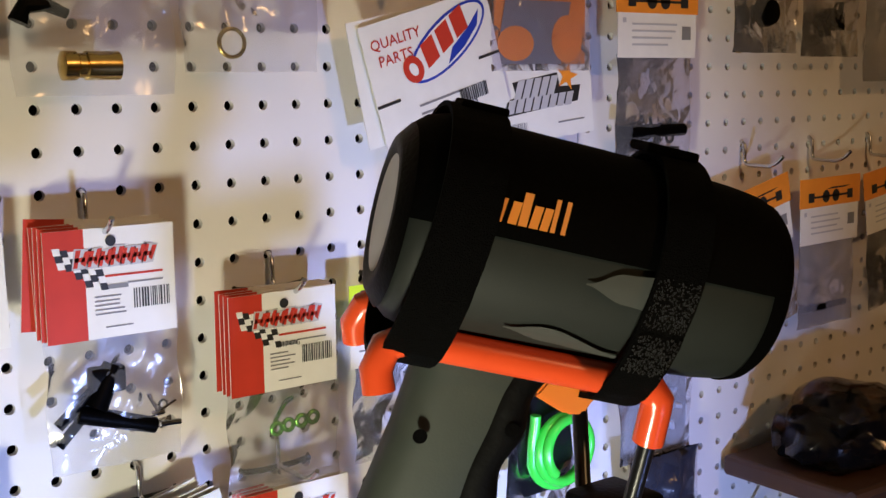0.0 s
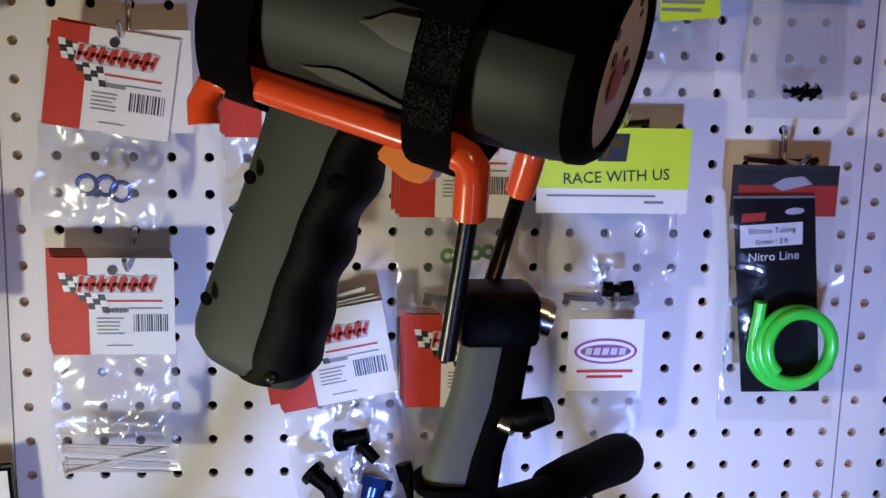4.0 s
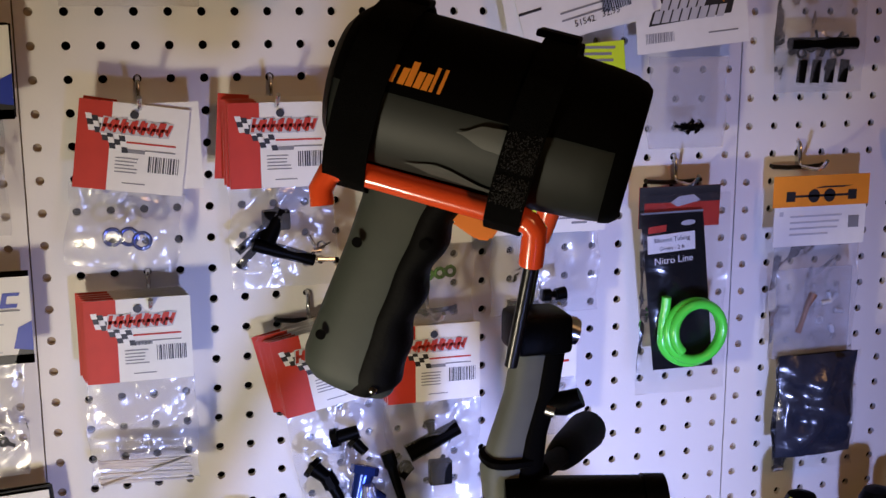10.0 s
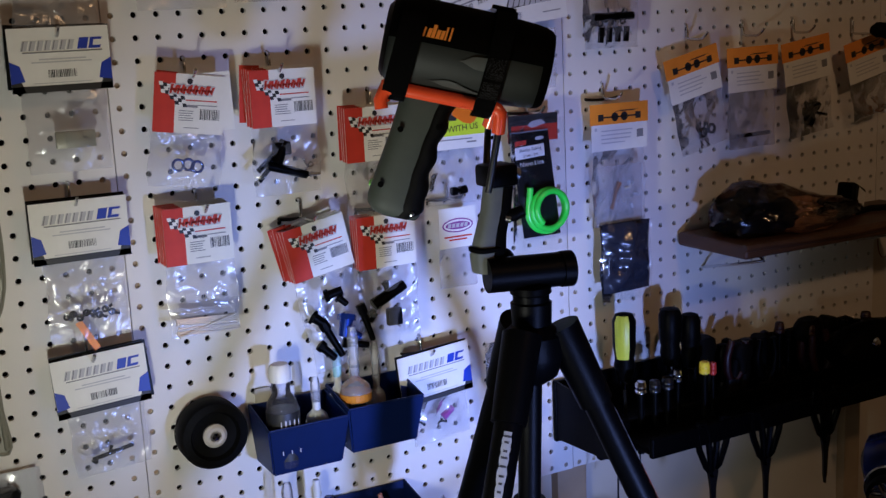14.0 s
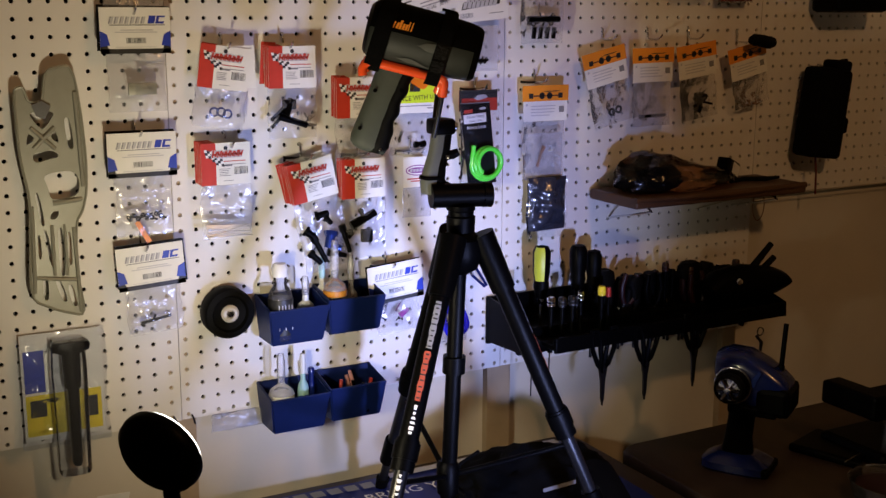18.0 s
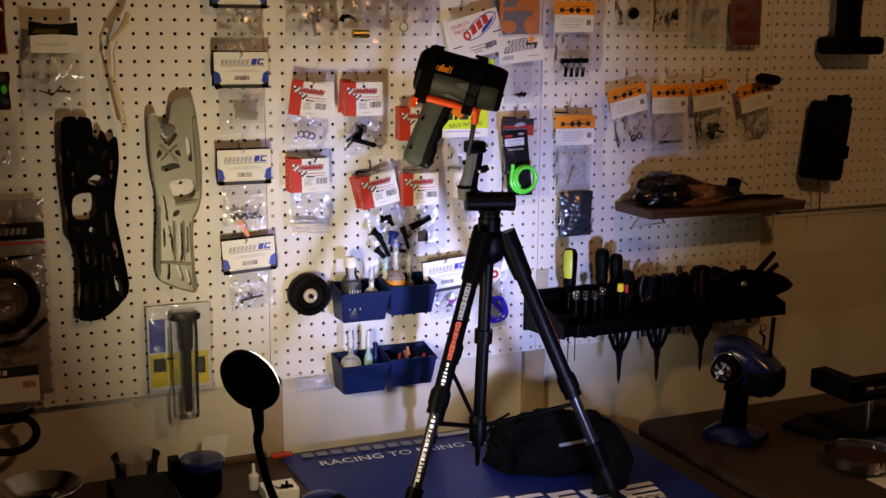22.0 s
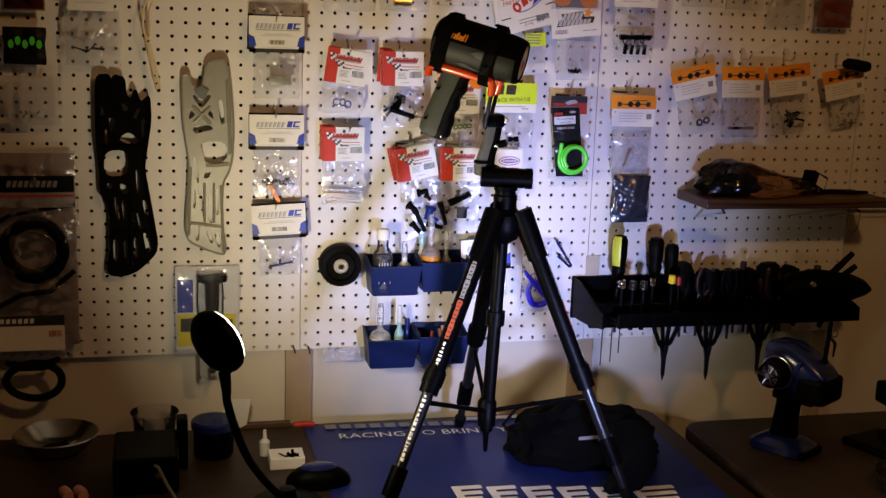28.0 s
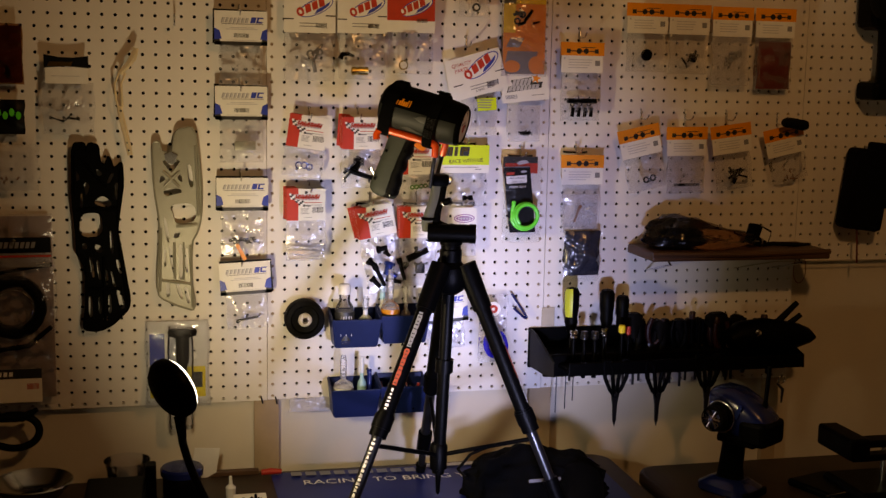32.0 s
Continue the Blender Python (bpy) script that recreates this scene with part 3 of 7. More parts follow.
def orange_package(x, z, tilt=0.0, bag=0.11, depth=0.032, seed=1, w=0.098, film="film", label_h=0.036, head=0.028):
    rng = random.Random(seed)
    ob = hung("header_card_pack", x, z - 0.009, depth, tilt, "orange-topped parts card over a clear bag", "package", "orange packs")
    bm = bmesh.new()
    plate(bm, w, head, 0.0)
    part("header_card", bm, "ink_orange", ob)
    y = -0.0004
    cz = -head * 0.66
    art = [rect(-0.036, -0.027, cz - 0.0045, cz + 0.0045), rect(0.027, 0.036, cz - 0.0045, cz + 0.0045), rect(-0.027, 0.027, cz - 0.001, cz + 0.001)]
    art += [oval(u, cz, 0.006, 0.0062, 12) for u in (-0.008, 0.008)] + [rect(-0.008, 0.022, cz + 0.007, cz + 0.0085, 0.010)]
    part("header_art", quads(bmesh.new(), y, *art), "ink_black", ob)
    bm = bmesh.new()
    box(bm, -w / 2 + 0.002, w / 2 - 0.002, 0.0002, 0.0008, -head - label_h, -head + 0.001)
    part("label_card", bm, "card_white", ob)
    y2 = -0.0002
    part("small_print", quads(bmesh.new(), y2, *lines(-w / 2 + 0.018, w / 2 - 0.026, -head - 0.008, 4, 0.0055, 0.0016, rng), rect(-w / 2 + 0.007, -w / 2 + 0.011, -head - 0.008, -head - 0.004)), "ink_pale", ob)
    part("code_square", quads(bmesh.new(), y2, rect(w / 2 - 0.020, w / 2 - 0.009, -head - 0.021, -head - 0.010)), "ink_grey", ob)
    part("bag", film_bag(w * 0.92, bag, 0.009, seed), film, ob, smooth=True).matrix_basis = pose(0, 0.003, -head - label_h + 0.003)
    return ob


def inside(ob, bm, mat, x, z, y=0.003, turn=0.0, name="contents", label="", smooth=True):
    """A piece inside the bag of a package, at x, z from its top edge."""
    p = part(name, bm, mat, ob, label, smooth)
    p.matrix_basis = pose(x, y, z, 0, turn, 0)
    return p


def chunk(bm, seed, n, size, spread):
    """A handful of small moulded parts: short rods, blocks and rings."""
    rng = random.Random(seed)
    for i in range(n):
        c = Vector((rng.uniform(-1, 1) * spread[0], rng.uniform(-0.003, 0.003), rng.uniform(-1, 1) * spread[1]))
        a = rng.uniform(0, math.pi)
        d = Vector((math.cos(a), 0, math.sin(a))) * size * rng.uniform(0.5, 1.0)
        k = rng.random()
        if k < 0.5:
            rod(bm, c - d, c + d, size * rng.uniform(0.12, 0.28), n=8)
        elif k < 0.8:
            box(bm, -size * 0.5, size * 0.5, -0.003, 0.003, -size * 0.25, size * 0.25, 0.0008, Matrix.Translation(c) @ Matrix.Rotation(a, 4, "Y"))
        else:
            sweep(bm, [c + Vector((math.cos(t), 0, math.sin(t))) * size * 0.4 for t in [2 * math.pi * j / 14 for j in range(14)]], size * 0.13, 6, True)
    return bm


def ring_of(bm, c, r, t, n=20):
    return sweep(bm, [Vector(c) + Vector((math.cos(a), 0, math.sin(a))) * r for a in [2 * math.pi * j / n for j in range(n)]], t, 8, True)


def torus_set(bm, centres, r, t):
    for c in centres:
        ring_of(bm, c, r, t)
    return bm


def screws(bm, seed, n, length, spread):
    rng = random.Random(seed)
    for i in range(n):
        c = Vector((rng.uniform(-1, 1) * spread[0], rng.uniform(-0.002, 0.002), rng.uniform(-1, 1) * spread[1]))
        a = rng.uniform(-0.9, 0.9)
        d = Vector((math.cos(a), 0, math.sin(a))) * length / 2
        rod(bm, c - d, c + d, 0.0012, n=8)
        rod(bm, c + d, c + d * 1.3, 0.0024, n=10)
    return bm


def plate_with_holes(bm, outline, holes, y0, y1):
    """A plate cut from (x, z) loops, with real openings."""
    from mathutils import geometry
    pts, edges = [], []
    for loop in [outline] + holes:
        s = len(pts)
        pts += [Vector(p) for p in loop]
        edges += [(s + i, s + (i + 1) % len(loop)) for i in range(len(loop))]
    vs, es, fs = geometry.delaunay_2d_cdt(pts, edges, [], 1, 1e-6)[:3]

    def within(c, loop):
        k = False
        for (ax, ay), (bx, by) in zip(loop, loop[1:] + loop[:1]):
            if (ay > c.y) != (by > c.y) and c.x < (bx - ax) * (c.y - ay) / (by - ay) + ax:
                k = not k
        return k

    fs = [f for f in fs if not any(within(sum((vs[i] for i in f), Vector((0, 0))) / len(f), [tuple(q_) for q_ in h]) for h in holes)]
    front = [bm.verts.new((v.x, y0, v.y)) for v in vs]
    back = [bm.verts.new((v.x, y1, v.y)) for v in vs]
    count = {}
    for f in fs:
        a = [front[i] for i in f]
        bm.faces.new(a)
        bm.faces.new([back[i] for i in reversed(f)])
        for i in range(len(f)):
            e = (f[i], f[(i + 1) % len(f)])
            count[e] = 1
    for a, b in list(count):
        if (b, a) not in count:
            bm.faces.new((front[b], front[a], back[a], back[b]))
    bmesh.ops.recalc_face_normals(bm, faces=bm.faces[:])
    return bm


# ---- red and white packs
p = red_package(0.086, 1.531, tilt=-8, stack=2, bag=0.062, seed=11, fan=-2.0)
inside(p, torus_set(bmesh.new(), [(-0.012, 0, 0), (0.0, 0.002, 0.001), (0.010, 0, -0.001)], 0.0062, 0.0016), "blue_metal", 0.004, -0.102, name="ring", label="small blue anodised rings")
p = red_package(0.193, 1.530, tilt=0, stack=5, bag=0.082, seed=12)
bm = bmesh.new()
rod(bm, (-0.022, 0, -0.006), (0.026, 0, -0.022), 0.006, 0.005)
rod(bm, (-0.034, 0, -0.012), (-0.010, 0, 0.008), 0.0035)
rod(bm, (-0.034, 0, -0.024), (-0.016, 0, -0.006), 0.0030)
rod(bm, (-0.012, 0, -0.004), (0.002, 0.002, 0.020), 0.0085, 0.006)
box(bm, -0.014, 0.008, -0.004, 0.006, 0.004, 0.020, 0.002)
inside(p, bm, "black_plastic", -0.002, -0.104, name="steering_block", label="black moulded suspension part")
inside(p, chunk(bmesh.new(), 5, 6, 0.007, (0.006, 0.010)), "chrome", 0.029, -0.120, name="hardware", label="crumpled bright metal hardware")
p = red_package(0.079, 1.383, tilt=0, stack=5, bag=0.086, seed=13)
words("#4939", 0.0052, pose(0.002, -0.0008, -0.0372, 0, 0, 0), "ink_black", p)
for k in range(9):
    rng = random.Random(200 + k)
    z = -0.128 - 0.0026 * k
    bm = bmesh.new()
    a, b = Vector((-0.032 + rng.uniform(-0.003, 0.002), -0.004, z + rng.uniform(-0.001, 0.004))), Vector((0.034 + rng.uniform(-0.004, 0.003), -0.004, z + rng.uniform(-0.004, 0.002)))
    if k == 4:
        a, b = a + Vector((0, -0.003, -0.008)), b + Vector((0, -0.003, 0.012))
    rod(bm, a, b, 0.0011, n=8)
    rod(bm, a, a + (a - b).normalized() * 0.0012, 0.0022, n=8)
    part("hinge_pin", bm, "pin_steel", p, "long steel pin", True)
p = red_package(0.218, 1.347, tilt=11, stack=6, bag=0.122, seed=14, fan=1.7)
for k, (x0, z0, x1, z1, r, mat) in enumerate(((-0.012, -0.094, 0.010, -0.092, 0.0062, "black_plastic"), (0.004, -0.100, 0.012, -0.112, 0.0050, "black_plastic"), (-0.024, -0.122, -0.010, -0.172, 0.0052, "black_plastic"), (-0.034, -0.112, -0.024, -0.124, 0.0070, "black_plastic"), (0.030, -0.120, 0.034, -0.168, 0.0046, "black_plastic"), (0.010, -0.126, -0.002, -0.150, 0.0090, "blue_metal"), (0.000, -0.142, 0.018, -0.158, 0.0068, "blue_metal"), (-0.004, -0.158, 0.026, -0.172, 0.0050, "black_plastic"), (-0.034, -0.150, -0.020, -0.172, 0.0058, "black_plastic"))):
    bm = rod(bmesh.new(), (x0, 0, z0), (x1, -0.004, z1), r, r * 0.8, n=10)
    rod(bm, (x0, 0.001, z0), (x0 + (x1 - x0) * 0.25, -0.001, z0 + (z1 - z0) * 0.25), r * 1.35, n=8)
    part("moulded_arm", bm, mat, p, "black moulded arm" if mat == "black_plastic" else "dark blue anodised shaft", True).matrix_basis = pose(0.004, 0.001, 0)
p = red_package(0.308, 1.478, tilt=0, stack=4, bag=0.072, seed=15)
words("#1747G", 0.0052, pose(0.003, -0.0008, -0.0372, 0, 0, 0), "ink_black", p)
inside(p, torus_set(bmesh.new(), [(-0.014, 0, -0.001), (-0.005, 0, 0), (0.005, 0, 0.001), (0.014, 0, 0.002)], 0.0038, 0.0016), "green_metal", 0.008, -0.092, name="nut", label="row of green anodised nuts")
p = red_package(0.315, 1.344, tilt=0, stack=4, bag=0.105, seed=16)
bm = bmesh.new()
rod(bm, (-0.018, 0, 0.0), (0.026, 0, 0.020), 0.0080, 0.0065)
box(bm, 0.0, 0.020, -0.005, 0.005, -0.030, -0.008, 0.002)
chunk(bm, 66, 5, 0.012, (0.024, 0.022))
inside(p, bm, "black_plastic", -0.004, -0.112, name="moulded_part", label="black moulded parts", smooth=False)

# ---- blue and white packs
p = blue_package(-0.051, 1.737, 0, 3, 0.085, seed=21)
inside(p, chunk(bmesh.new(), 71, 5, 0.006, (0.025, 0.006)), "ink_grey", 0, -0.110, name="contents")
p = blue_package(-0.051, 1.589, 0, 3, 0.088, seed=22)
inside(p, new_box(-0.020, 0.022, -0.003, 0.003, -0.010, 0.008, 0.001), "chassis_grey", 0.006, -0.118, name="metal_plate", label="grey metal plate")
p = blue_package(-0.050, 1.405, 0, 3, 0.092, seed=23)
bm = bmesh.new()
for k in range(8):
    a = Vector((-0.028 + k * 0.007, 0, 0.003 * math.sin(k * 2.3)))
    rod(bm, a, a + Vector((0.008, 0, 0.004 * math.cos(k * 3.1))), 0.0016, n=8)
    ring_of(bm, a, 0.0030, 0.0013, 10)
inside(p, bm, "black_plastic", 0.004, -0.128, name="linkage", label="black ball-end linkages")
p = blue_package(-0.047, 1.232, 3, 3, 0.075, seed=24)
bm = bmesh.new()
rod(bm, (-0.025, 0, -0.004), (0.022, 0, 0.002), 0.0024)
rod(bm, (-0.006, 0, -0.002), (-0.002, 0, 0.007), 0.0020)
rod(bm, (-0.025, 0, -0.004), (-0.021, 0, -0.009), 0.0026)
inside(p, bm, "black_plastic", 0.002, -0.118, name="lever", label="black lever")
p.children[0]["label"] = "white header card"
q = thing("paper_strip", pose(-0.052, -0.030, 1.250, 0, -28, 0), "narrow orange paper strip stuck behind a card", "paper")
part("strip", new_box(-0.004, 0.004, -0.0003, 0.0003, -0.016, 0.022), "ink_orange", q)
p = blue_package(0.372, 1.160, 5, 2, 0.060, seed=25)
bm = bmesh.new()
rod(bm, (-0.006, 0, -0.004), (0.010, 0, 0.005), 0.0055, 0.004)
inside(p, bm, "ink_purple", 0.010, -0.092, name="knob", label="small purple part")
inside(p, screws(bmesh.new(), 9, 3, 0.008, (0.028, 0.004)), "black_plastic", 0.0, -0.098, name="screw")

# ---- orange packs
p = orange_package(0.669, 1.703, 0, 0.105, seed=31)
bm = chunk(bmesh.new(), 81, 6, 0.010, (0.026, 0.010))
for k in range(4):
    rod(bm, (-0.022 + k * 0.014, 0, -0.030), (-0.020 + k * 0.014, 0, -0.010), 0.004)
rod(bm, (-0.034, 0, 0.004), (0.032, 0, 0.004), 0.0055)
inside(p, bm, "black_plastic", 0.004, -0.128, name="shaft_set", label="black shafts and cups", smooth=False)
p = orange_package(0.678, 1.463, 0, 0.108, seed=32)
inside(p, new_box(-0.038, 0.040, 0.001, 0.002, -0.042, 0.042), "film_milky", 0, -0.128, name="inner_sleeve")
inside(p, sweep(bmesh.new(), [(0.006, 0, 0.018), (0.000, 0, 0.006), (-0.004, 0, -0.008), (-0.008, 0, -0.018)], [0.004, 0.0025, 0.002, 0.003], 8), "brown_bag", -0.006, -0.128, name="spring_clip", label="reddish metal clip")
inside(p, chunk(bmesh.new(), 83, 6, 0.008, (0.014, 0.018)), "ink_pale", 0.022, -0.130, name="washer_set")
for x, z, tilt, bag, seed, mat, film, siz in ((0.815, 1.790, 0, 0.085, 33, "black_plastic", "film", 0.009), (0.913, 1.790, 0, 0.088, 34, "black_plastic", "film", 0.011), (1.015, 1.788, 0, 0.110, 35, "ink_grey", "film_milky", 0.012), (1.118, 1.788, 0, 0.118, 36, "red_pouch", "film", 0.02), (0.802, 1.524, 13, 0.080, 37, "dark_steel", "film", 0.004), (0.919, 1.526, 1, 0.086, 38, "black_plastic", "film_milky", 0.006), (1.022, 1.532, 8, 0.084, 39, "black_plastic", "film", 0.014), (1.150, 1.528, 13, 0.062, 40, "brown_bag", "film", 0.006)):
    p = orange_package(x, z, tilt, bag, seed=seed, film=film)
    if seed == 33:
        inside(p, lathe(bmesh.new(), [(0.001, -0.006), (0.012, -0.005), (0.013, 0.0), (0.011, 0.005), (0.001, 0.006)], 18, pose(0, 0, 0, 90, 0, 0)), mat, 0.002, -0.110, name="gear", label="black round gear")
    elif seed == 36:
        inside(p, film_bag(0.080, 0.104, 0.010, 77, 0.008), mat, 0.002, -0.072, name="pouch", label="dark red foil pouch")
    elif seed == 37:
        inside(p, torus_set(bmesh.new(), [(-0.008, 0, 0), (0.008, 0, 0.001)], 0.0058, 0.0022), mat, 0.008, -0.118, name="o_ring", label="two dark rings")
    elif seed == 38:
        inside(p, new_box(-0.030, 0.030, -0.002, 0.002, -0.003, 0.003, 0.001), mat, 0.004, -0.128, name="bar", label="thin black bar")
    else:
        inside(p, chunk(bmesh.new(), seed * 3, 9, siz, (0.018, 0.014)), mat, 0.004, -0.112, name="moulded_part", label="small moulded parts", smooth=False)
q = thing("rubber_sleeve", pose(1.165, -0.060, 1.527, 0, 4, 0), "short black rubber sleeve pushed onto a hook", "sleeve")
part("sleeve", sweep(bmesh.new(), [(-0.030 + 0.010 * k, 0.001 * (k % 2), 0.0015 * math.sin(k)) for k in range(7)], [0.008, 0.012, 0.0115, 0.0125, 0.012, 0.0125, 0.009], 12), "black_rubber", q, smooth=True)
q = thing("smoky_parts_bag", pose(0.683, -0.036, 1.289), "dark crumpled foil bag of parts below a card", "bag")
part("bag", film_bag(0.080, 0.098, 0.022, 55, 0.005), "foil_dark", q, "dark crumpled foil", True)
part("outer_film", film_bag(0.088, 0.112, 0.016, 56), "film_thin", q, smooth=True)

# ---- oval-logo packs in the upper rows


def oval_package(x, z, w, h, tilt, bag, seed, red=False):
    rng = random.Random(seed)
    ob = hung("header_card_pack", x, z, 0.034, tilt, "white header card with a red and blue oval badge", "package", "oval badge packs")
    bm = bmesh.new()
    plate(bm, w, h, 0.0)
    part("front_card", bm, "card_red" if red else "card_white", ob)
    y, k = -0.0004, w / 0.115
    c, s = math.cos(0.42), math.sin(0.42)

    def tip(px, pz):
        return (0.008 * k + (px * c - pz * s) * k, -0.030 * k + (px * s + pz * c) * k)

    part("badge_rim", quads(bmesh.new(), y, [tip(*q) for q in oval(0.006, 0, 0.042, 0.0165, 28)]), "ink_blue", ob)
    part("badge_field", quads(bmesh.new(), y - 0.0002, [tip(*q) for q in oval(0.006, 0, 0.0395, 0.0145, 28)]), "ink_white", ob)
    part("badge_wave", quads(bmesh.new(), y - 0.0004, [tip(*q) for q in [(-0.004, -0.013), (0.016, -0.0125), (0.034, -0.008), (0.042, 0.0), (0.026, -0.004), (0.006, -0.006)]]), "ink_blue", ob)
    for i in range(4):
        x1 = -0.036 + i * 0.0165
        ring = [tip(*q) for q in oval(x1 + 0.006, 0.004, 0.0085, 0.0100, 16)] if i == 0 else [tip(*q) for q in rect(x1, x1 + 0.013, -0.004, 0.013, 0.004)]
        part("badge_letter_shape", quads(bmesh.new(), y - 0.0006, ring), "card_red", ob)
    part("badge_hole", quads(bmesh.new(), y - 0.0008, [tip(*q) for q in oval(-0.030, 0.004, 0.0035, 0.0050, 12)]), "ink_white", ob)
    if not red:
        part("stripe", quads(bmesh.new(), y, rect(-w / 2, -w / 2 + 0.020, -h * 0.66, -h * 0.66 + 0.0022), rect(w / 2 - 0.020, w / 2, -h * 0.56, -h * 0.56 + 0.0022)), "ink_black", ob)
        part("small_print", quads(bmesh.new(), y, *lines(-w * 0.2, w * 0.2, -h * 0.74, 2, 0.006, 0.0016, rng)), "ink_grey", ob)
    else:
        bm = bmesh.new()
        box(bm, -w / 2, w / 2, -0.0003, 0.0004, -h - 0.012, -h + 0.012)
        part("label_card", bm, "card_white", ob)
    part("barcode", quads(bmesh.new(), y - 0.0003, *barcode(w * 0.12, w * 0.34, -h * 0.86, -h * 0.74, rng)), "ink_black", ob)
    if bag:
        part("bag", film_bag(w * 0.95, bag, 0.008, seed), "film", ob, smooth=True).matrix_basis = pose(0, 0.003, -h + 0.002)
    return ob


p = oval_package(0.086, 1.774, 0.104, 0.076, 0, 0.098, 41)
inside(p, chunk(bmesh.new(), 91, 5, 0.016, (0.010, 0.028)), "ink_grey", 0.010, -0.128, name="grey_part", label="grey moulded piece")
p = oval_package(0.193, 1.776, 0.102, 0.076, 0, 0.095, 42)
bm = lathe(bmesh.new(), [(0.0040, -0.018), (0.0085, -0.0165), (0.0085, -0.009), (0.0072, -0.008), (0.0072, -0.004), (0.0085, -0.003), (0.0085, 0.0165), (0.0040, 0.018)], 20, pose(0, 0, 0, 0, 90, 0))
inside(p, bm, "brass", -0.004, -0.152, name="bushing", label="gold-coloured metal bushing")
inside(p, sweep(bmesh.new(), [(-0.030, 0, -0.006), (-0.026, 0, 0.003), (-0.014, 0, 0.004), (-0.002, 0, -0.001)], [0.006, 0.005, 0.004, 0.003], 8), "black_plastic", -0.014, -0.122, name="elbow", label="black rubber elbow")
p = oval_package(0.294, 1.780, 0.100, 0.064, 0, 0.098, 43, True)
inside(p, torus_set(bmesh.new(), [(0, 0, 0)], 0.0088, 0.0014), "brass", -0.014, -0.142, name="ring", label="thin copper ring")
p = oval_package(0.427, 1.664, 0.115, 0.086, 16, 0.0, 44)
part("back_card", new_box(-0.0575, 0.0575, 0.004, 0.0046, -0.086, 0.001, 0, pose(-0.006, 0, 0, 0, 4, 0)), "card_white", p)
words("QUALITY", 0.0105, pose(-0.030, -0.0008, -0.018, 0, 0, 0), "card_red", p)
words("PARTS", 0.0105, pose(-0.033, -0.0008, -0.030, 0, 0, 0), "card_red", p)
words("51542", 0.0075, pose(-0.004, -0.0008, -0.078, 0, 0, 0), "ink_black", p)
words("32.95", 0.0075, pose(0.020, -0.0008, -0.077, 0, 0, 0), "ink_black", p)
q = thing("parts_bag", pose(0.445, -0.026, 1.590), "clear parts bag with a yellow price sticker", "bag")
part("bag", film_bag(0.078, 0.095, 0.006, 45), "film", q, smooth=True)
st = part("price_sticker", new_box(-0.021, 0.020, -0.0105, -0.0100, -0.043, -0.017, 0, pose(0.012, 0, 0, 0, -5, 0)), "ink_lime", q, "yellow-green price sticker")
rng = random.Random(3)
part("sticker_print", quads(bmesh.new(), -0.0108, *lines(-0.005, 0.028, -0.020, 4, 0.0052, 0.0022, rng)), "ink_grey", st)
q = thing("parts_bag", pose(0.430, -0.026, 1.800), "small clear bag with a steel ring", "bag")
part("bag", film_bag(0.066, 0.060, 0.006, 46), "film", q, smooth=True)
part("ring", torus_set(bmesh.new(), [(0, 0, 0)], 0.007, 0.0022), "dark_steel", q, smooth=True).matrix_basis = pose(0.004, 0, -0.040)
q = thing("parts_bag", pose(0.538, -0.034, 1.790), "bag of black parts with a yellow, orange and blue card", "bag")
part("insert_card", new_box(-0.046, 0.046, 0.001, 0.002, -0.165, 0.0), "ink_orange", q)
part("yellow_panel", quads(bmesh.new(), 0.0004, rect(-0.046, -0.020, -0.080, 0), rect(-0.046, 0.046, -0.020, 0)), "ink_yellow", q)
part("blue_panel", quads(bmesh.new(), 0.0002, rect(-0.046, 0.020, -0.165, -0.118, 0.010), rect(-0.040, -0.010, -0.110, -0.090, 0.01)), "ink_grey", q)
part("orange_panel", quads(bmesh.new(), 0.0000, oval(-0.026, -0.150, 0.018, 0.013), oval(0.026, -0.146, 0.016, 0.018)), "ink_orange", q)
part("bag", film_bag(0.098, 0.170, 0.010, 47), "film", q, smooth=True)
part("black_contents", chunk(bmesh.new(), 48, 8, 0.014, (0.028, 0.014)), "black_plastic", q).matrix_basis = pose(0.004, -0.002, -0.050)
q = thing("star_card", pose(0.540, -0.030, 1.627, 0, -6, 0), "white card with a dark outlined badge and orange star", "package")
part("front_card", new_box(-0.052, 0.052, 0.0, 0.0006, -0.060, 0.0), "card_white", q)
sl = [rect(-0.030 + i * 0.0085, -0.023 + i * 0.0085, -0.026, -0.012, 0.006) for i in range(5)] + [rect(-0.038 + i * 0.0085, -0.031 + i * 0.0085, -0.036, -0.026, 0.004) for i in range(8)]
part("badge_shadow", quads(bmesh.new(), -0.0004, [(-0.041, -0.038), (0.036, -0.034), (0.040, -0.022), (0.018, -0.021), (0.016, -0.010), (-0.030, -0.013), (-0.027, -0.024), (-0.036, -0.026)]), "ink_black", q)
part("badge_letters", quads(bmesh.new(), -0.0006, *sl), "ink_pale", q)
star = [(0.026 + r * math.sin(a), -0.014 + r * math.cos(a)) for a, r in [(math.pi * i / 5 + 0.3, 0.0115 if i % 2 == 0 else 0.0045) for i in range(10)]]
part("star", quads(bmesh.new(), -0.0008, star), "ink_orange", q)
part("barcode", quads(bmesh.new(), -0.0004, *barcode(-0.044, -0.018, -0.052, -0.044, random.Random(4)), rect(0.014, 0.042, -0.049, -0.0478)), "ink_grey", q)
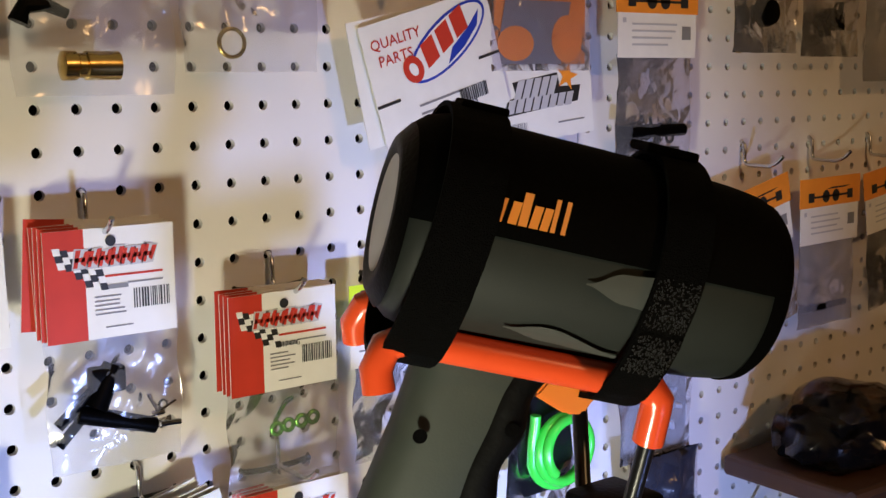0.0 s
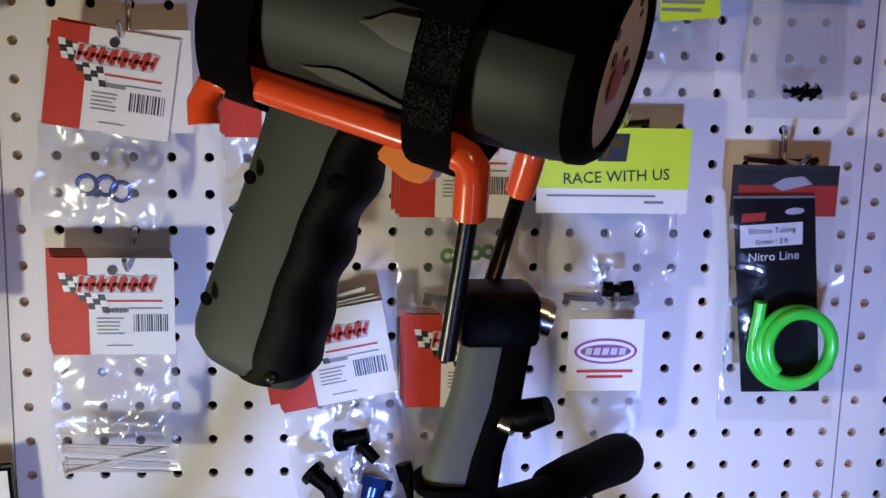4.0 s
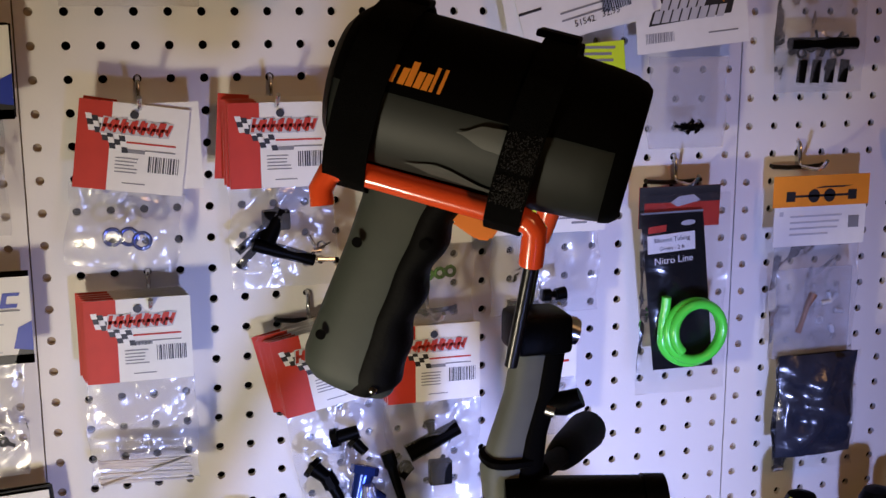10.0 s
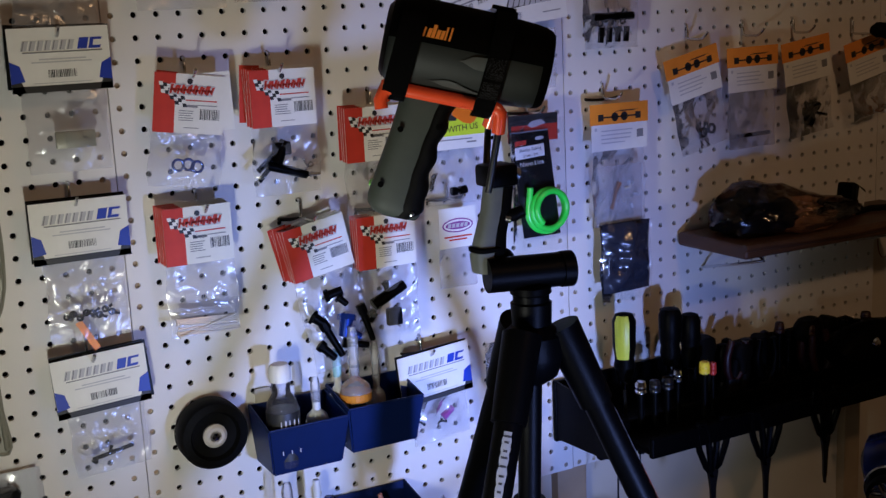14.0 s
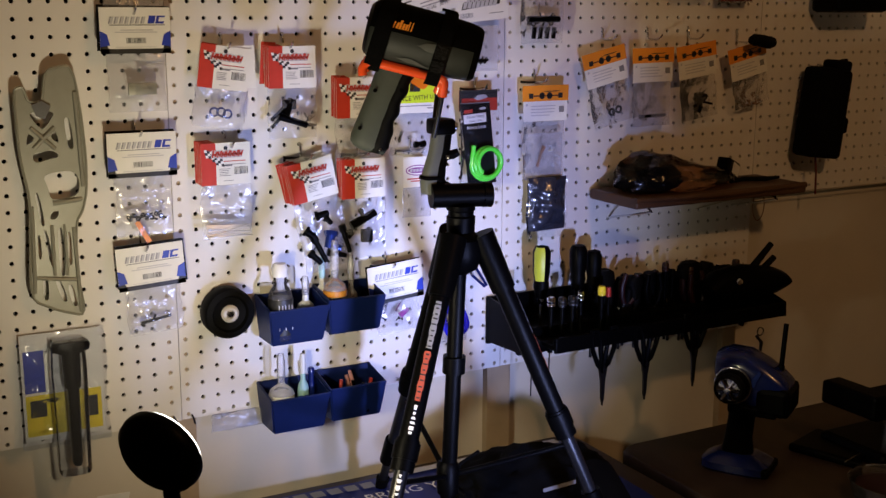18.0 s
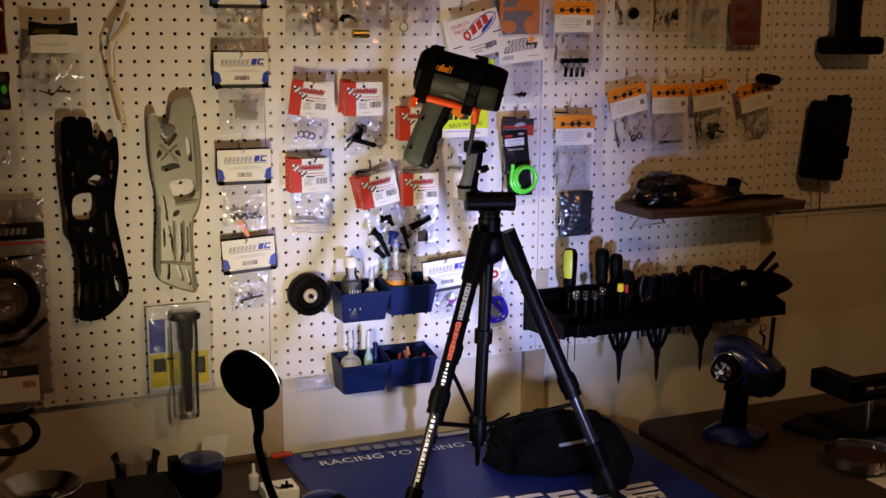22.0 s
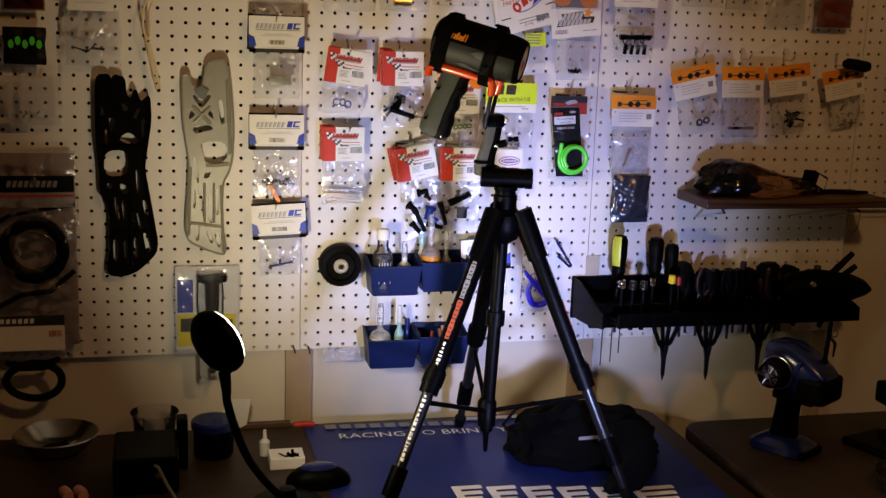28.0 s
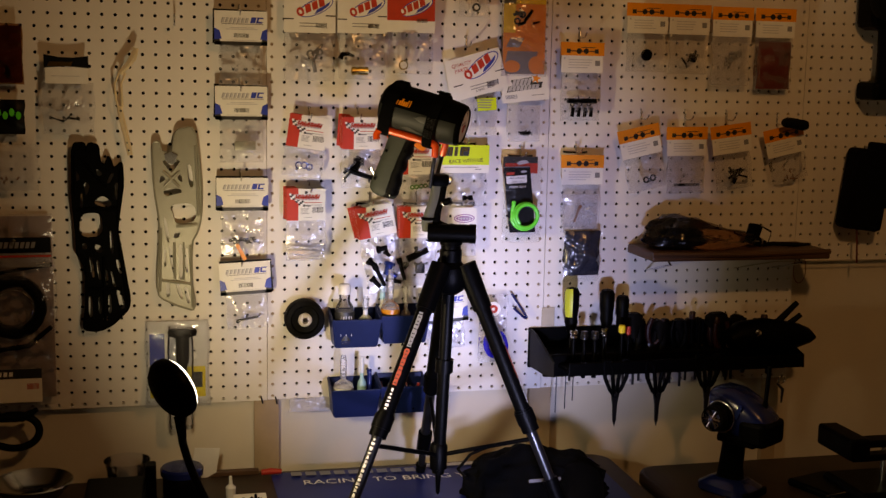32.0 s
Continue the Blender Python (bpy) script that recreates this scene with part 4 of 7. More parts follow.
q = thing("screw_bag", pose(0.545, -0.024, 1.560), "clear bag holding a pinch of black screws", "bag")
part("bag", film_bag(0.074, 0.078, 0.003, 49), "film_milky", q, smooth=True)
part("screw", screws(bmesh.new(), 50, 14, 0.009, (0.013, 0.0035)), "black_plastic", q).matrix_basis = pose(-0.002, -0.001, -0.060)

# ---- lime card, oval tag card, tubing pack
q = thing("lime_card_pack", pose(0.415, -0.032, 1.474), "lime-green header card with white label over a bag", "package")
part("header_card", new_box(-0.053, 0.053, 0.0, 0.0006, -0.042, 0.0), "ink_lime", q)
part("badge_shadow", quads(bmesh.new(), -0.0004, rect(-0.046, -0.028, -0.023, -0.004, 0.002), rect(-0.024, -0.017, -0.023, -0.004, 0.002), rect(-0.012, 0.008, -0.023, -0.004, 0.002)), "ink_black", q)
part("badge_letters", quads(bmesh.new(), -0.0006, rect(-0.043, -0.038, -0.021, -0.006, 0.002), rect(-0.035, -0.030, -0.021, -0.006, 0.002), rect(-0.022, -0.019, -0.021, -0.006, 0.002), rect(-0.009, -0.005, -0.021, -0.006, 0.002), rect(-0.004, 0.005, -0.013, -0.006, 0.001)), "brass", q)
words("RACE WITH US", 0.0110, pose(0.002, -0.0006, -0.037, 0, -3, 0), "ink_black", q)
part("label_card", new_box(-0.053, 0.053, 0.0002, 0.0008, -0.059, -0.041), "card_white", q)
part("small_print", quads(bmesh.new(), -0.0003, rect(-0.046, 0.030, -0.0475, -0.0462), rect(0.022, 0.036, -0.0520, -0.0502)), "ink_grey", q)
part("bag", film_bag(0.098, 0.072, 0.010, 51), "film", q, smooth=True).matrix_basis = pose(0, 0.003, -0.057)
bm = bmesh.new()
rod(bm, (-0.010, 0, 0), (0.010, 0, 0.001), 0.0030)
rod(bm, (-0.010, 0, 0), (-0.003, 0, 0), 0.0055)
rod(bm, (0.002, 0, 0), (0.011, 0, 0.001), 0.0055)
part("axle_cup", bm, "black_plastic", q, "black metal cups", True).matrix_basis = pose(0.006, -0.002, -0.112)
q = thing("oval_tag_pack", pose(0.414, -0.040, 1.342), "white tag card with a purple oval badge over a bag", "package")
part("tag_card", new_box(-0.027, 0.027, 0.0, 0.0006, -0.052, 0.0), "card_white", q)
part("badge_rim", quads(bmesh.new(), -0.0004, oval(0, -0.023, 0.0225, 0.0092, 28)), "ink_purple", q)
part("badge_field", quads(bmesh.new(), -0.0006, oval(0, -0.023, 0.0205, 0.0075, 28)), "ink_white", q)
part("badge_band", quads(bmesh.new(), -0.0008, oval(0, -0.023, 0.0180, 0.0050, 28)), "ink_purple", q)
part("badge_letter_shape", quads(bmesh.new(), -0.0010, *[rect(-0.015 + i * 0.006, -0.0105 + i * 0.006, -0.0255, -0.0205, 0.001) for i in range(5)]), "ink_pale", q)
part("address_bar", quads(bmesh.new(), -0.0004, rect(-0.020, 0.020, -0.0385, -0.0365), rect(-0.013, 0.013, -0.0425, -0.0405)), "card_red", q)
part("bag", film_bag(0.054, 0.056, 0.006, 52), "film_milky", q, smooth=True).matrix_basis = pose(0, 0.002, -0.048)

q = thing("tubing_pack", pose(0.540, -0.036, 1.450), "black header pack with a coil of green silicone tubing", "package")
part("red_card", new_box(-0.041, 0.036, 0.004, 0.0046, -0.036, 0.0), "card_red", q)
part("red_card_print", quads(bmesh.new(), 0.0036, rect(-0.041, 0.036, -0.014, 0.0), rect(-0.041, -0.036, -0.036, -0.014)), "ink_black", q, "black upper half of the red card")
part("car_art", quads(bmesh.new(), 0.0032, [(-0.012, -0.014), (-0.004, -0.009), (0.010, -0.0075), (0.017, -0.013), (0.004, -0.016), (-0.005, -0.018)]), "ink_pale", q)
part("header_card", prism(bmesh.new(), [(-0.041, -0.0215), (0.018, -0.0205), (0.034, -0.163), (-0.024, -0.163)], 0.0, 0.0009), "card_dark", q, "black printed header card")
part("torn_edge", quads(bmesh.new(), -0.0003, [(-0.041, -0.0215), (0.018, -0.0205), (0.0183, -0.0222), (-0.0408, -0.0232)]), "ink_grey", q)
part("label_badge", quads(bmesh.new(), -0.0005, [(-0.034, -0.0400), (-0.017, -0.0385), (-0.0165, -0.0325), (-0.0335, -0.0340)]), "card_red", q)
part("label_badge", quads(bmesh.new(), -0.0005, oval(0.004, -0.0315, 0.0070, 0.0024, 16, 0.08)), "ink_pale", q)
part("name_panel", new_box(-0.0225, 0.0225, -0.0010, -0.0004, -0.008, 0.008, 0, pose(-0.0115, 0, -0.0485, 0, -4, 0)), "card_white", q)
words("Silicone Tubing", 0.0056, pose(-0.0115, -0.0016, -0.0470, 0, -4, 0), "ink_black", q)
words("Green - 2 ft", 0.0050, pose(-0.0110, -0.0016, -0.0545, 0, -4, 0), "ink_black", q)
words("Nitro Line", 0.0088, pose(-0.0085, -0.0008, -0.0665, 0, -4, 0), "ink_white", q)
coil = []
for i in range(72):
    a = math.pi * 0.96 + 2 * math.pi * 2.15 * i / 71
    r = 0.0285 - 0.0050 * (i / 71)
    coil.append((0.005 + r * math.cos(a) + 0.0030 * (i / 71), -0.010 - 0.012 * i / 71, -0.127 + r * math.sin(a) + 0.0030 * (i / 71)))
coil = [(-0.0195, -0.0115, -0.0940), (-0.0200, -0.0110, -0.1040), (-0.0215, -0.0105, -0.1140)] + coil[2:]
part("tube_coil", sweep(bmesh.new(), coil, 0.0043, 12), "green_tube", q, "bright green silicone tube", True)
part("bag", film_bag(0.084, 0.178, 0.008, 53), "film_thin", q, smooth=True).matrix_basis = pose(0.001, -0.002, -0.006)

# ---- hooks
for x, z, ln in ((0.0889, 1.5476, 0.05), (0.1905, 1.5476, 0.05), (0.0889, 1.3952, 0.05), (0.2159, 1.3698, 0.06), (0.3175, 1.4968, 0.05), (0.3175, 1.3698, 0.06), (-0.0525, 1.750, 0.05), (-0.0525, 1.600, 0.05), (-0.0525, 1.420, 0.05), (-0.0525, 1.244, 0.05), (-0.1795, 1.727, 0.045), (0.419, 1.3698, 0.055), (0.5461, 1.4714, 0.05), (0.4191, 1.4968, 0.05), (0.4191, 1.7, 0.05), (0.671, 1.725, 0.05), (0.671, 1.480, 0.05), (0.820, 1.553, 0.05), (0.925, 1.553, 0.05), (1.025, 1.553, 0.05), (1.150, 1.545, 0.06), (0.37, 1.172, 0.045)):
    hook(x, z, ln, base=(z < 1.56 and 0.2 < x < 0.7))

# ---- the speed gun strapped to the tripod
GO = Vector((0.1910, -0.3339, 1.5647))
gx, gz = Vector((0.863, -0.444, -0.242)).normalized(), Vector((0.206, -0.129, 0.970))
gz = (gz - gx * gz.dot(gx)).normalized()
gy = gz.cross(gx)
GUN = Matrix(((gx.x, gy.x, gz.x, GO.x), (gx.y, gy.y, gz.y, GO.y), (gx.z, gy.z, gz.z, GO.z), (0, 0, 0, 1))) @ Matrix.Scale(0.972, 4)
gun = thing("speed_gun", GUN, "dark grey speed gun with black upper shell on a tripod", "speed gun")


def barrel(profile, a0, a1, n=28, squash=1.0):
    """Part of a turned body round local x, between two angles (0 is up, rising towards the viewer)."""
    bm = bmesh.new()
    rings = []
    for x, r in profile:
        rings.append([bm.verts.new((x, -r * math.sin(a), r * squash * math.cos(a))) for a in [a0 + (a1 - a0) * j / n for j in range(n + 1)]])
    for u, w in zip(rings, rings[1:]):
        for j in range(n):
            bm.faces.new((u[j], w[j], w[j + 1], u[j + 1]))
    return bm


shell = [(-0.004, 0.030), (-0.001, 0.037), (0.004, 0.0415), (0.012, 0.0440), (0.030, 0.0445), (0.070, 0.0440), (0.095, 0.0435), (0.115, 0.0425), (0.135, 0.0410), (0.145, 0.0395), (0.150, 0.0370), (0.152, 0.0335)]
part("lower_shell", barrel(shell, radians(78), radians(282), 44), "grey_body", gun, "dark grey plastic lower shell", True)
upper = [(x, r + 0.0012) for x, r in shell[1:-1]]
part("upper_shell", barrel(upper, radians(-84), radians(84), 32), "gun_black", gun, "black rubberised upper shell", True)
bm = barrel([(0.1450, 0.0402), (0.1505, 0.0388), (0.1540, 0.0356), (0.1544, 0.0325), (0.1500, 0.0312)], 0, 2 * math.pi, 40)
part("nose_ring", bm, "gun_black", gun, "black nose ring round the lens", True)
part("lens_face", lathe(bmesh.new(), [(0.0005, 0), (0.024, 0.0004), (0.0322, -0.0006)], 32, pose(0.1524, 0, 0, 0, 90, 0)), "card_white", gun, "pale speckled lens face", True)
bm = bmesh.new()
rng = random.Random(8)
for k in range(7):
    a, r = rng.uniform(0, 6.28), rng.uniform(0.006, 0.026)
    rod(bm, (0.1520, r * math.cos(a), r * math.sin(a)), (0.1532, r * math.cos(a), r * math.sin(a)), rng.uniform(0.0014, 0.0042), n=8)
part("lens_speck", bm, "ink_black", gun)
part("lens_mark", lathe(bmesh.new(), [(0.0005, 0), (0.0085, 0.0003)], 14, pose(0.1536, -0.006, -0.004, 0, 90, 0)), "card_red", gun, "red mark on the lens face")
part("rear_rim", barrel([(-0.0045, 0.024), (-0.006, 0.028), (-0.0055, 0.0325), (-0.001, 0.0385)], 0, 2 * math.pi, 36), "black_plastic", gun, "black rear rim", True)
part("rear_display", lathe(bmesh.new(), [(0.0005, 0.0), (0.0245, 0.0003)], 32, pose(-0.0046, 0, 0, 0, -90, 0)), "ink_pale", gun, "pale grey rear display")
# pale trims moulded into the side
def side_patch(upper, lower, r, n=14):
    """A thin panel wrapped on the near side of the barrel between two edges of (x, z) points."""
    bm = bmesh.new()

    def edge(pts, u):
        x = pts[0][0] + (pts[-1][0] - pts[0][0]) * u
        for (xa, za), (xb, zb) in zip(pts, pts[1:]):
            if xa <= x <= xb:
                k = (x - xa) / (xb - xa)
                return x, za + (zb - za) * (k * k * (3 - 2 * k))
        return pts[-1]

    rows = []
    for i in range(n + 1):
        (xa, za), (xb, zb) = edge(upper, i / n), edge(lower, i / n)
        row = []
        for k in range(5):
            x, z = xa + (xb - xa) * k / 4, za + (zb - za) * k / 4
            row.append(bm.verts.new((x, -math.sqrt(max(r * r - z * z, 1e-6)), z)))
        rows.append(row)
    for a, b in zip(rows, rows[1:]):
        for k in range(4):
            bm.faces.new((a[k], a[k + 1], b[k + 1], b[k]))
    return bm


part("side_trim", side_patch([(0.068, -0.0055), (0.082, 0.0010), (0.104, 0.0030)], [(0.068, -0.0060), (0.084, -0.0110), (0.104, -0.0125)], 0.0456), "grey_pale", gun, "pale grey side trim", True)
part("side_trim", side_patch([(0.044, -0.0300), (0.060, -0.0268), (0.092, -0.0335)], [(0.044, -0.0305), (0.060, -0.0335), (0.092, -0.0350)], 0.0456), "grey_pale", gun, "pale grey side trim", True)
# slanted orange maker's mark, drawn as plain strokes
for i, (w, h) in enumerate(((0.0020, 0.0095), (0.0034, 0.0090), (0.0034, 0.0135), (0.0034, 0.0090), (0.0032, 0.0090), (0.0018, 0.0135), (0.0018, 0.0135))):
    x = 0.0290 + i * 0.0041
    bm = bmesh.new()
    r = 0.0464
    base = radians(77)
    pts = [(x, base), (x + w, base), (x + w + 0.0015, base - h / r), (x + 0.0015, base - h / r)]
    bm.faces.new([bm.verts.new((px, -r * math.sin(t), r * math.cos(t))) for px, t in pts][::-1])
    part("mark_stroke", bm, "ink_orange", gun)


def handle_loop(c, hx, hy, z, n=24, p=2.6):
    out = []
    for j in range(n):
        a = 2 * math.pi * j / n
        ca, sa = math.cos(a), math.sin(a)
        out.append((c + hx * math.copysign(abs(ca) ** (2 / p), ca), hy * math.copysign(abs(sa) ** (2 / p), sa), z))
    return out


def loft(loops, cap=True):
    bm = bmesh.new()
    rings = [[bm.verts.new(p) for p in lp] for lp in loops]
    n = len(rings[0])
    for u, w in zip(rings, rings[1:]):
        for j in range(n):
            bm.faces.new((u[j], u[(j + 1) % n], w[(j + 1) % n], w[j]))
    if cap:
        bm.faces.new(rings[0][::-1])
        bm.faces.new(rings[-1])
    bmesh.ops.recalc_face_normals(bm, faces=bm.faces[:])
    return bm


loops = []
for z, c, hx, hy in ((-0.030, 0.050, 0.036, 0.0185), (-0.046, 0.0485, 0.0295, 0.0180), (-0.060, 0.0450, 0.0255, 0.0178), (-0.085, 0.0405, 0.0235, 0.0178), (-0.110, 0.0370, 0.0240, 0.0180), (-0.135, 0.0345, 0.0255, 0.0184), (-0.152, 0.0335, 0.0270, 0.0186), (-0.160, 0.0345, 0.0268, 0.0180), (-0.166, 0.0370, 0.0235, 0.0160), (-0.169, 0.0400, 0.0180, 0.0120)):
    loops.append(handle_loop(c, hx, hy, z))
part("grip", loft(loops), "grey_handle", gun, "grey textured pistol grip", True)
loops = []
for k in range(37):
    s = k / 36
    z = -0.046 - 0.122 * s
    c = 0.0485 - 0.0155 * s + 0.006 * max(0.0, s - 0.8)
    wave = 0.0019 * math.cos(s * 2 * math.pi * 4.0) * min(1.0, 2.2 - 2 * s)
    front = c + 0.0275 - 0.0055 * math.sin(min(s, 0.9) * 3.1) + wave + 0.004 * s
    back = c + 0.0045 - 0.007 * s
    if s > 0.93:
        front -= 0.010 * (s - 0.93) / 0.07
    loops.append(handle_loop((front + back) / 2, (front - back) / 2, 0.0190 - 0.003 * max(0.0, s - 0.9) * 10, z, 24, 2.3))
part("grip_pad", loft(loops), "black_rubber", gun, "black rubber finger pad", True)
for x, z in ((0.026, -0.082), (0.0175, -0.138), (0.0615, -0.073)):
    part("screw_recess", lathe(bmesh.new(), [(0.0005, 0), (0.0022, 0.0004), (0.0030, 0.0010)], 14, pose(x, -0.0186, z, 90, 0, 0)), "gun_black", gun)
part("lanyard_pin", lathe(bmesh.new(), [(0.0005, 0.002), (0.0022, 0.0015), (0.0026, 0)], 14, pose(0.0525, -0.0178, -0.161, 90, 0, 0)), "chrome", gun, smooth=True)
bm = prism(bmesh.new(), [(0.079, -0.044), (0.099, -0.044), (0.0965, -0.056), (0.0935, -0.0645), (0.0860, -0.0660), (0.0705, -0.0605)], -0.008, 0.008)
bmesh.ops.bevel(bm, geom=bm.edges[:], offset=0.0015, segments=2, affect="EDGES")
part("trigger", bm, "orange_plastic", gun, "orange trigger", True)

# orange coated hook that cradles the gun, held by straps
hook_ob = thing("orange_utility_hook", GUN, "orange vinyl-coated twin utility hook cradling the gun", "utility hook")
G3 = GUN.inverted()


def arm(y, end_w, mid_w):
    """One coated arm, bent down at both ends; the front leg goes straight down to the clamp."""
    pts = [(0.005, y * 1.12, -0.066), (0.002, y * 1.08, -0.058), (0.004, y, -0.049), (0.011, y, -0.0445)]
    pts += [(0.02 * k, y, -0.0445) for k in range(1, 6)] + [(0.1075, y, -0.0447), (0.1125, y, -0.0458), (0.1160, y, -0.0488), (0.1175, y, -0.0530)]
    return pts


near_end = G3 @ Vector((0.2680, -0.3930, 1.4730))
far_end = G3 @ Vector((0.2985, -0.3230, 1.4720))
for y, end in ((-0.023, near_end), (0.052, far_end)):
    pts = arm(y, None, None)
    pts[-1] = tuple((Vector(pts[-2]) * 0.75 + end * 0.25))
    part("coated_arm", sweep(bmesh.new(), pts + [tuple(end)], 0.0066, 14), "orange_rubber", hook_ob, "glossy orange coated arm", True)
part("steel_leg", rod(bmesh.new(), near_end, G3 @ Vector((0.2625, -0.3800, 1.4165)), 0.0036), "dark_steel", hook_ob, "black steel leg", True)
part("steel_leg", rod(bmesh.new(), far_end, G3 @ Vector((0.281, -0.345, 1.425)), 0.0036), "dark_steel", hook_ob, "black steel leg", True)


def strap(x0, x1, mat, name, lab, lean=0.0):
    """A strap round the body and under the hook's arms."""
    ob = thing(name, GUN, lab, "strap", "straps")
    bm = bmesh.new()
    prof = []
    for j in range(40):
        a = 2 * math.pi * j / 40
        y, z = -0.0478 * math.sin(a), 0.0478 * math.cos(a)
        if z < -0.020:
            z = max(z, -0.060) - 0.0085 * min(1.0, (-0.020 - z) / 0.02)
            y *= 1.04
        prof.append((y, z))
    rings = []
    for x in (x0, x1):
        for o in (0.0, 0.0022):
            rings.append([bm.verts.new((x + lean * (0.03 - z), y * (1 + o * 20), z * (1 + o * 20))) for y, z in prof])
    order = [rings[0], rings[1], rings[3], rings[2]]
    for i in range(4):
        u, w = order[i], order[(i + 1) % 4]
        for j in range(40):
            bm.faces.new((u[j], u[(j + 1) % 40], w[(j + 1) % 40], w[j]))
    bmesh.ops.recalc_face_normals(bm, faces=bm.faces[:])
    part("band", bm, mat, ob, smooth=True)
    return ob


st = strap(0.008, 0.031, "velcro", "rear_strap", "wide black strap round the rear of the gun", -0.08)
st = strap(0.094, 0.113, "velcro", "front_strap", "black hook-and-loop strap round the front of the gun", -0.06)
bm = bmesh.new()
rr = random.Random(31)
for k in range(1000):
    a = radians(86 + 44 * rr.random() ** 0.8)
    y, z = -0.0497 * math.sin(a), 0.0497 * math.cos(a)
    if z < -0.020:
        z = max(z, -0.060) - 0.0088 * min(1.0, (-0.020 - z) / 0.02)
        y *= 1.05
    x = rr.uniform(0.095, 0.112) - 0.06 * (0.03 - z)
    w = rr.uniform(0.00016, 0.00046)
    box(bm, x, x + w, y - 0.0006, y, z - w * rr.uniform(0.5, 1.6), z + w * 0.5)
ob = part("hook_fibre", bm, "velcro_loop", st, "shiny nylon hook fibres")
tagged(ob, kind="stuff")
part("strap_tab", new_box(0.014, 0.033, -0.009, 0.009, 0.0485, 0.0520, 0.001), "velcro", [o for o in scene.objects if o.name.startswith("rear_strap")][0])
part("strap_tab", new_box(0.090, 0.112, -0.012, 0.012, 0.0485, 0.0525, 0.001), "velcro", st)

# the shell is slimmer than it is round
SLIM = Matrix.Translation((0, 0, -0.0015)) @ Matrix.Diagonal((1.0, 0.96, 0.965, 1.0))
for ob in [o for o in scene.objects if o.parent is not None]:
    if ob.parent == gun and ob.name.split(".")[0] in ("lower_shell", "upper_shell", "nose_ring", "lens_face", "lens_speck", "lens_mark", "rear_rim", "rear_display", "side_trim", "mark_stroke") or ob.parent.name.endswith("_strap"):
        ob.data.transform(SLIM)

# ---- the tripod
tri = thing("tripod", pose(0.303, -0.385, TABLE), "black aluminium photo tripod with stickers on its leg", "tripod")
TI = Matrix.Translation((-0.303, 0.385, -TABLE))


def tp(name, bm, mat, label="", smooth=True):
    bmesh.ops.transform(bm, matrix=TI, verts=bm.verts[:])
    return part(name, bm, mat, tri, label, smooth)


C = Vector((0.303, -0.385, 0))
B = Vector((0.289, -0.376, 0))
LEAN = (C - B) / 0.42
tp("centre_column", rod(bmesh.new(), (B.x, B.y, 0.88), (C.x, C.y, 1.30), 0.0115, n=20), "black_plastic", "black centre column")
tp("column_collar", rod(bmesh.new(), (B + LEAN * 0.195) + Vector((0, 0, 1.075)), (B + LEAN * 0.22) + Vector((0, 0, 1.100)), 0.0165, n=20), "black_plastic")
tp("column_foot", lathe(bmesh.new(), [(0.0005, -0.060), (0.004, -0.055), (0.006, -0.012), (0.016, -0.008), (0.017, 0.035), (0.012, 0.042), (0.0005, 0.043)], 18, Matrix.Translation((B.x, B.y, 0.898))), "black_plastic", "column foot with a hanging spike")
tp("hub", lathe(bmesh.new(), [(0.012, -0.050), (0.024, -0.042), (0.0315, -0.020), (0.0300, 0.0), (0.022, 0.008), (0.018, 0.012), (0.012, 0.013)], 28, Matrix.Translation((C.x, C.y, 1.272))), "black_plastic", "moulded leg hub")
tp("pan_collar", lathe(bmesh.new(), [(0.012, -0.020), (0.0195, -0.018), (0.0205, 0.004), (0.0180, 0.006), (0.0180, 0.012), (0.0205, 0.014), (0.0200, 0.020), (0.012, 0.022)], 28, Matrix.Translation((C.x, C.y, 1.300))), "black_plastic", "pan lock collar")
pa, pb = Vector((0.262, -0.372, 1.334)), Vector((0.347, -0.392, 1.333))
d = (pb - pa).normalized()
tp("pan_barrel", rod(rod(rod(bmesh.new(), pa, pb - d * 0.014, 0.0170, n=24), pb - d * 0.012, pb, 0.0178, n=24), pb - d * 0.016, pb - d * 0.010, 0.0160, n=24), "black_plastic", "ribbed pan barrel")
bm = bmesh.new()
sec = [((0.270, -0.362, 1.336), 0.0155, 0.014), ((0.268, -0.361, 1.352), 0.0150, 0.013), ((0.272, -0.360, 1.372), 0.0125, 0.011), ((0.279, -0.360, 1.395), 0.0120, 0.010), ((0.284, -0.359, 1.425), 0.0115, 0.010)]
lp = []
for c, hx, hy in sec:
    lp.append([(c[0] + q[0], c[1] + q[1], c[2]) for q in handle_loop(0, hx, hy, 0, 20, 3.0)])
tp("tilt_arm", loft(lp), "grey_arm", "dark grey tilt arm")
lp = [[(c[0] + 0.0085 + q[0], c[1] + q[1] - 0.001, c[2]) for q in handle_loop(0, hx * 0.62, hy + 0.001, 0, 18, 3.0)] for c, hx, hy in sec]
tp("arm_pad", loft(lp), "gun_black", "black inner half of the arm")
tp("joint_ring", loft([[(0.2690 + q[0], -0.3610 + q[1], 1.3560 + dz) for q in handle_loop(0, 0.0152 + e, 0.0136 + e, 0, 20, 3.0)] for dz, e in ((0, 0), (0.001, 0.0012), (0.004, 0.0012), (0.005, 0))]), "gun_black", "black joint ring")
tp("clamp_head", new_box(0.268, 0.300, -0.376, -0.344, 1.418, 1.440, 0.004, Matrix.Translation((0, 0, 0))), "black_plastic", "black clamp head")
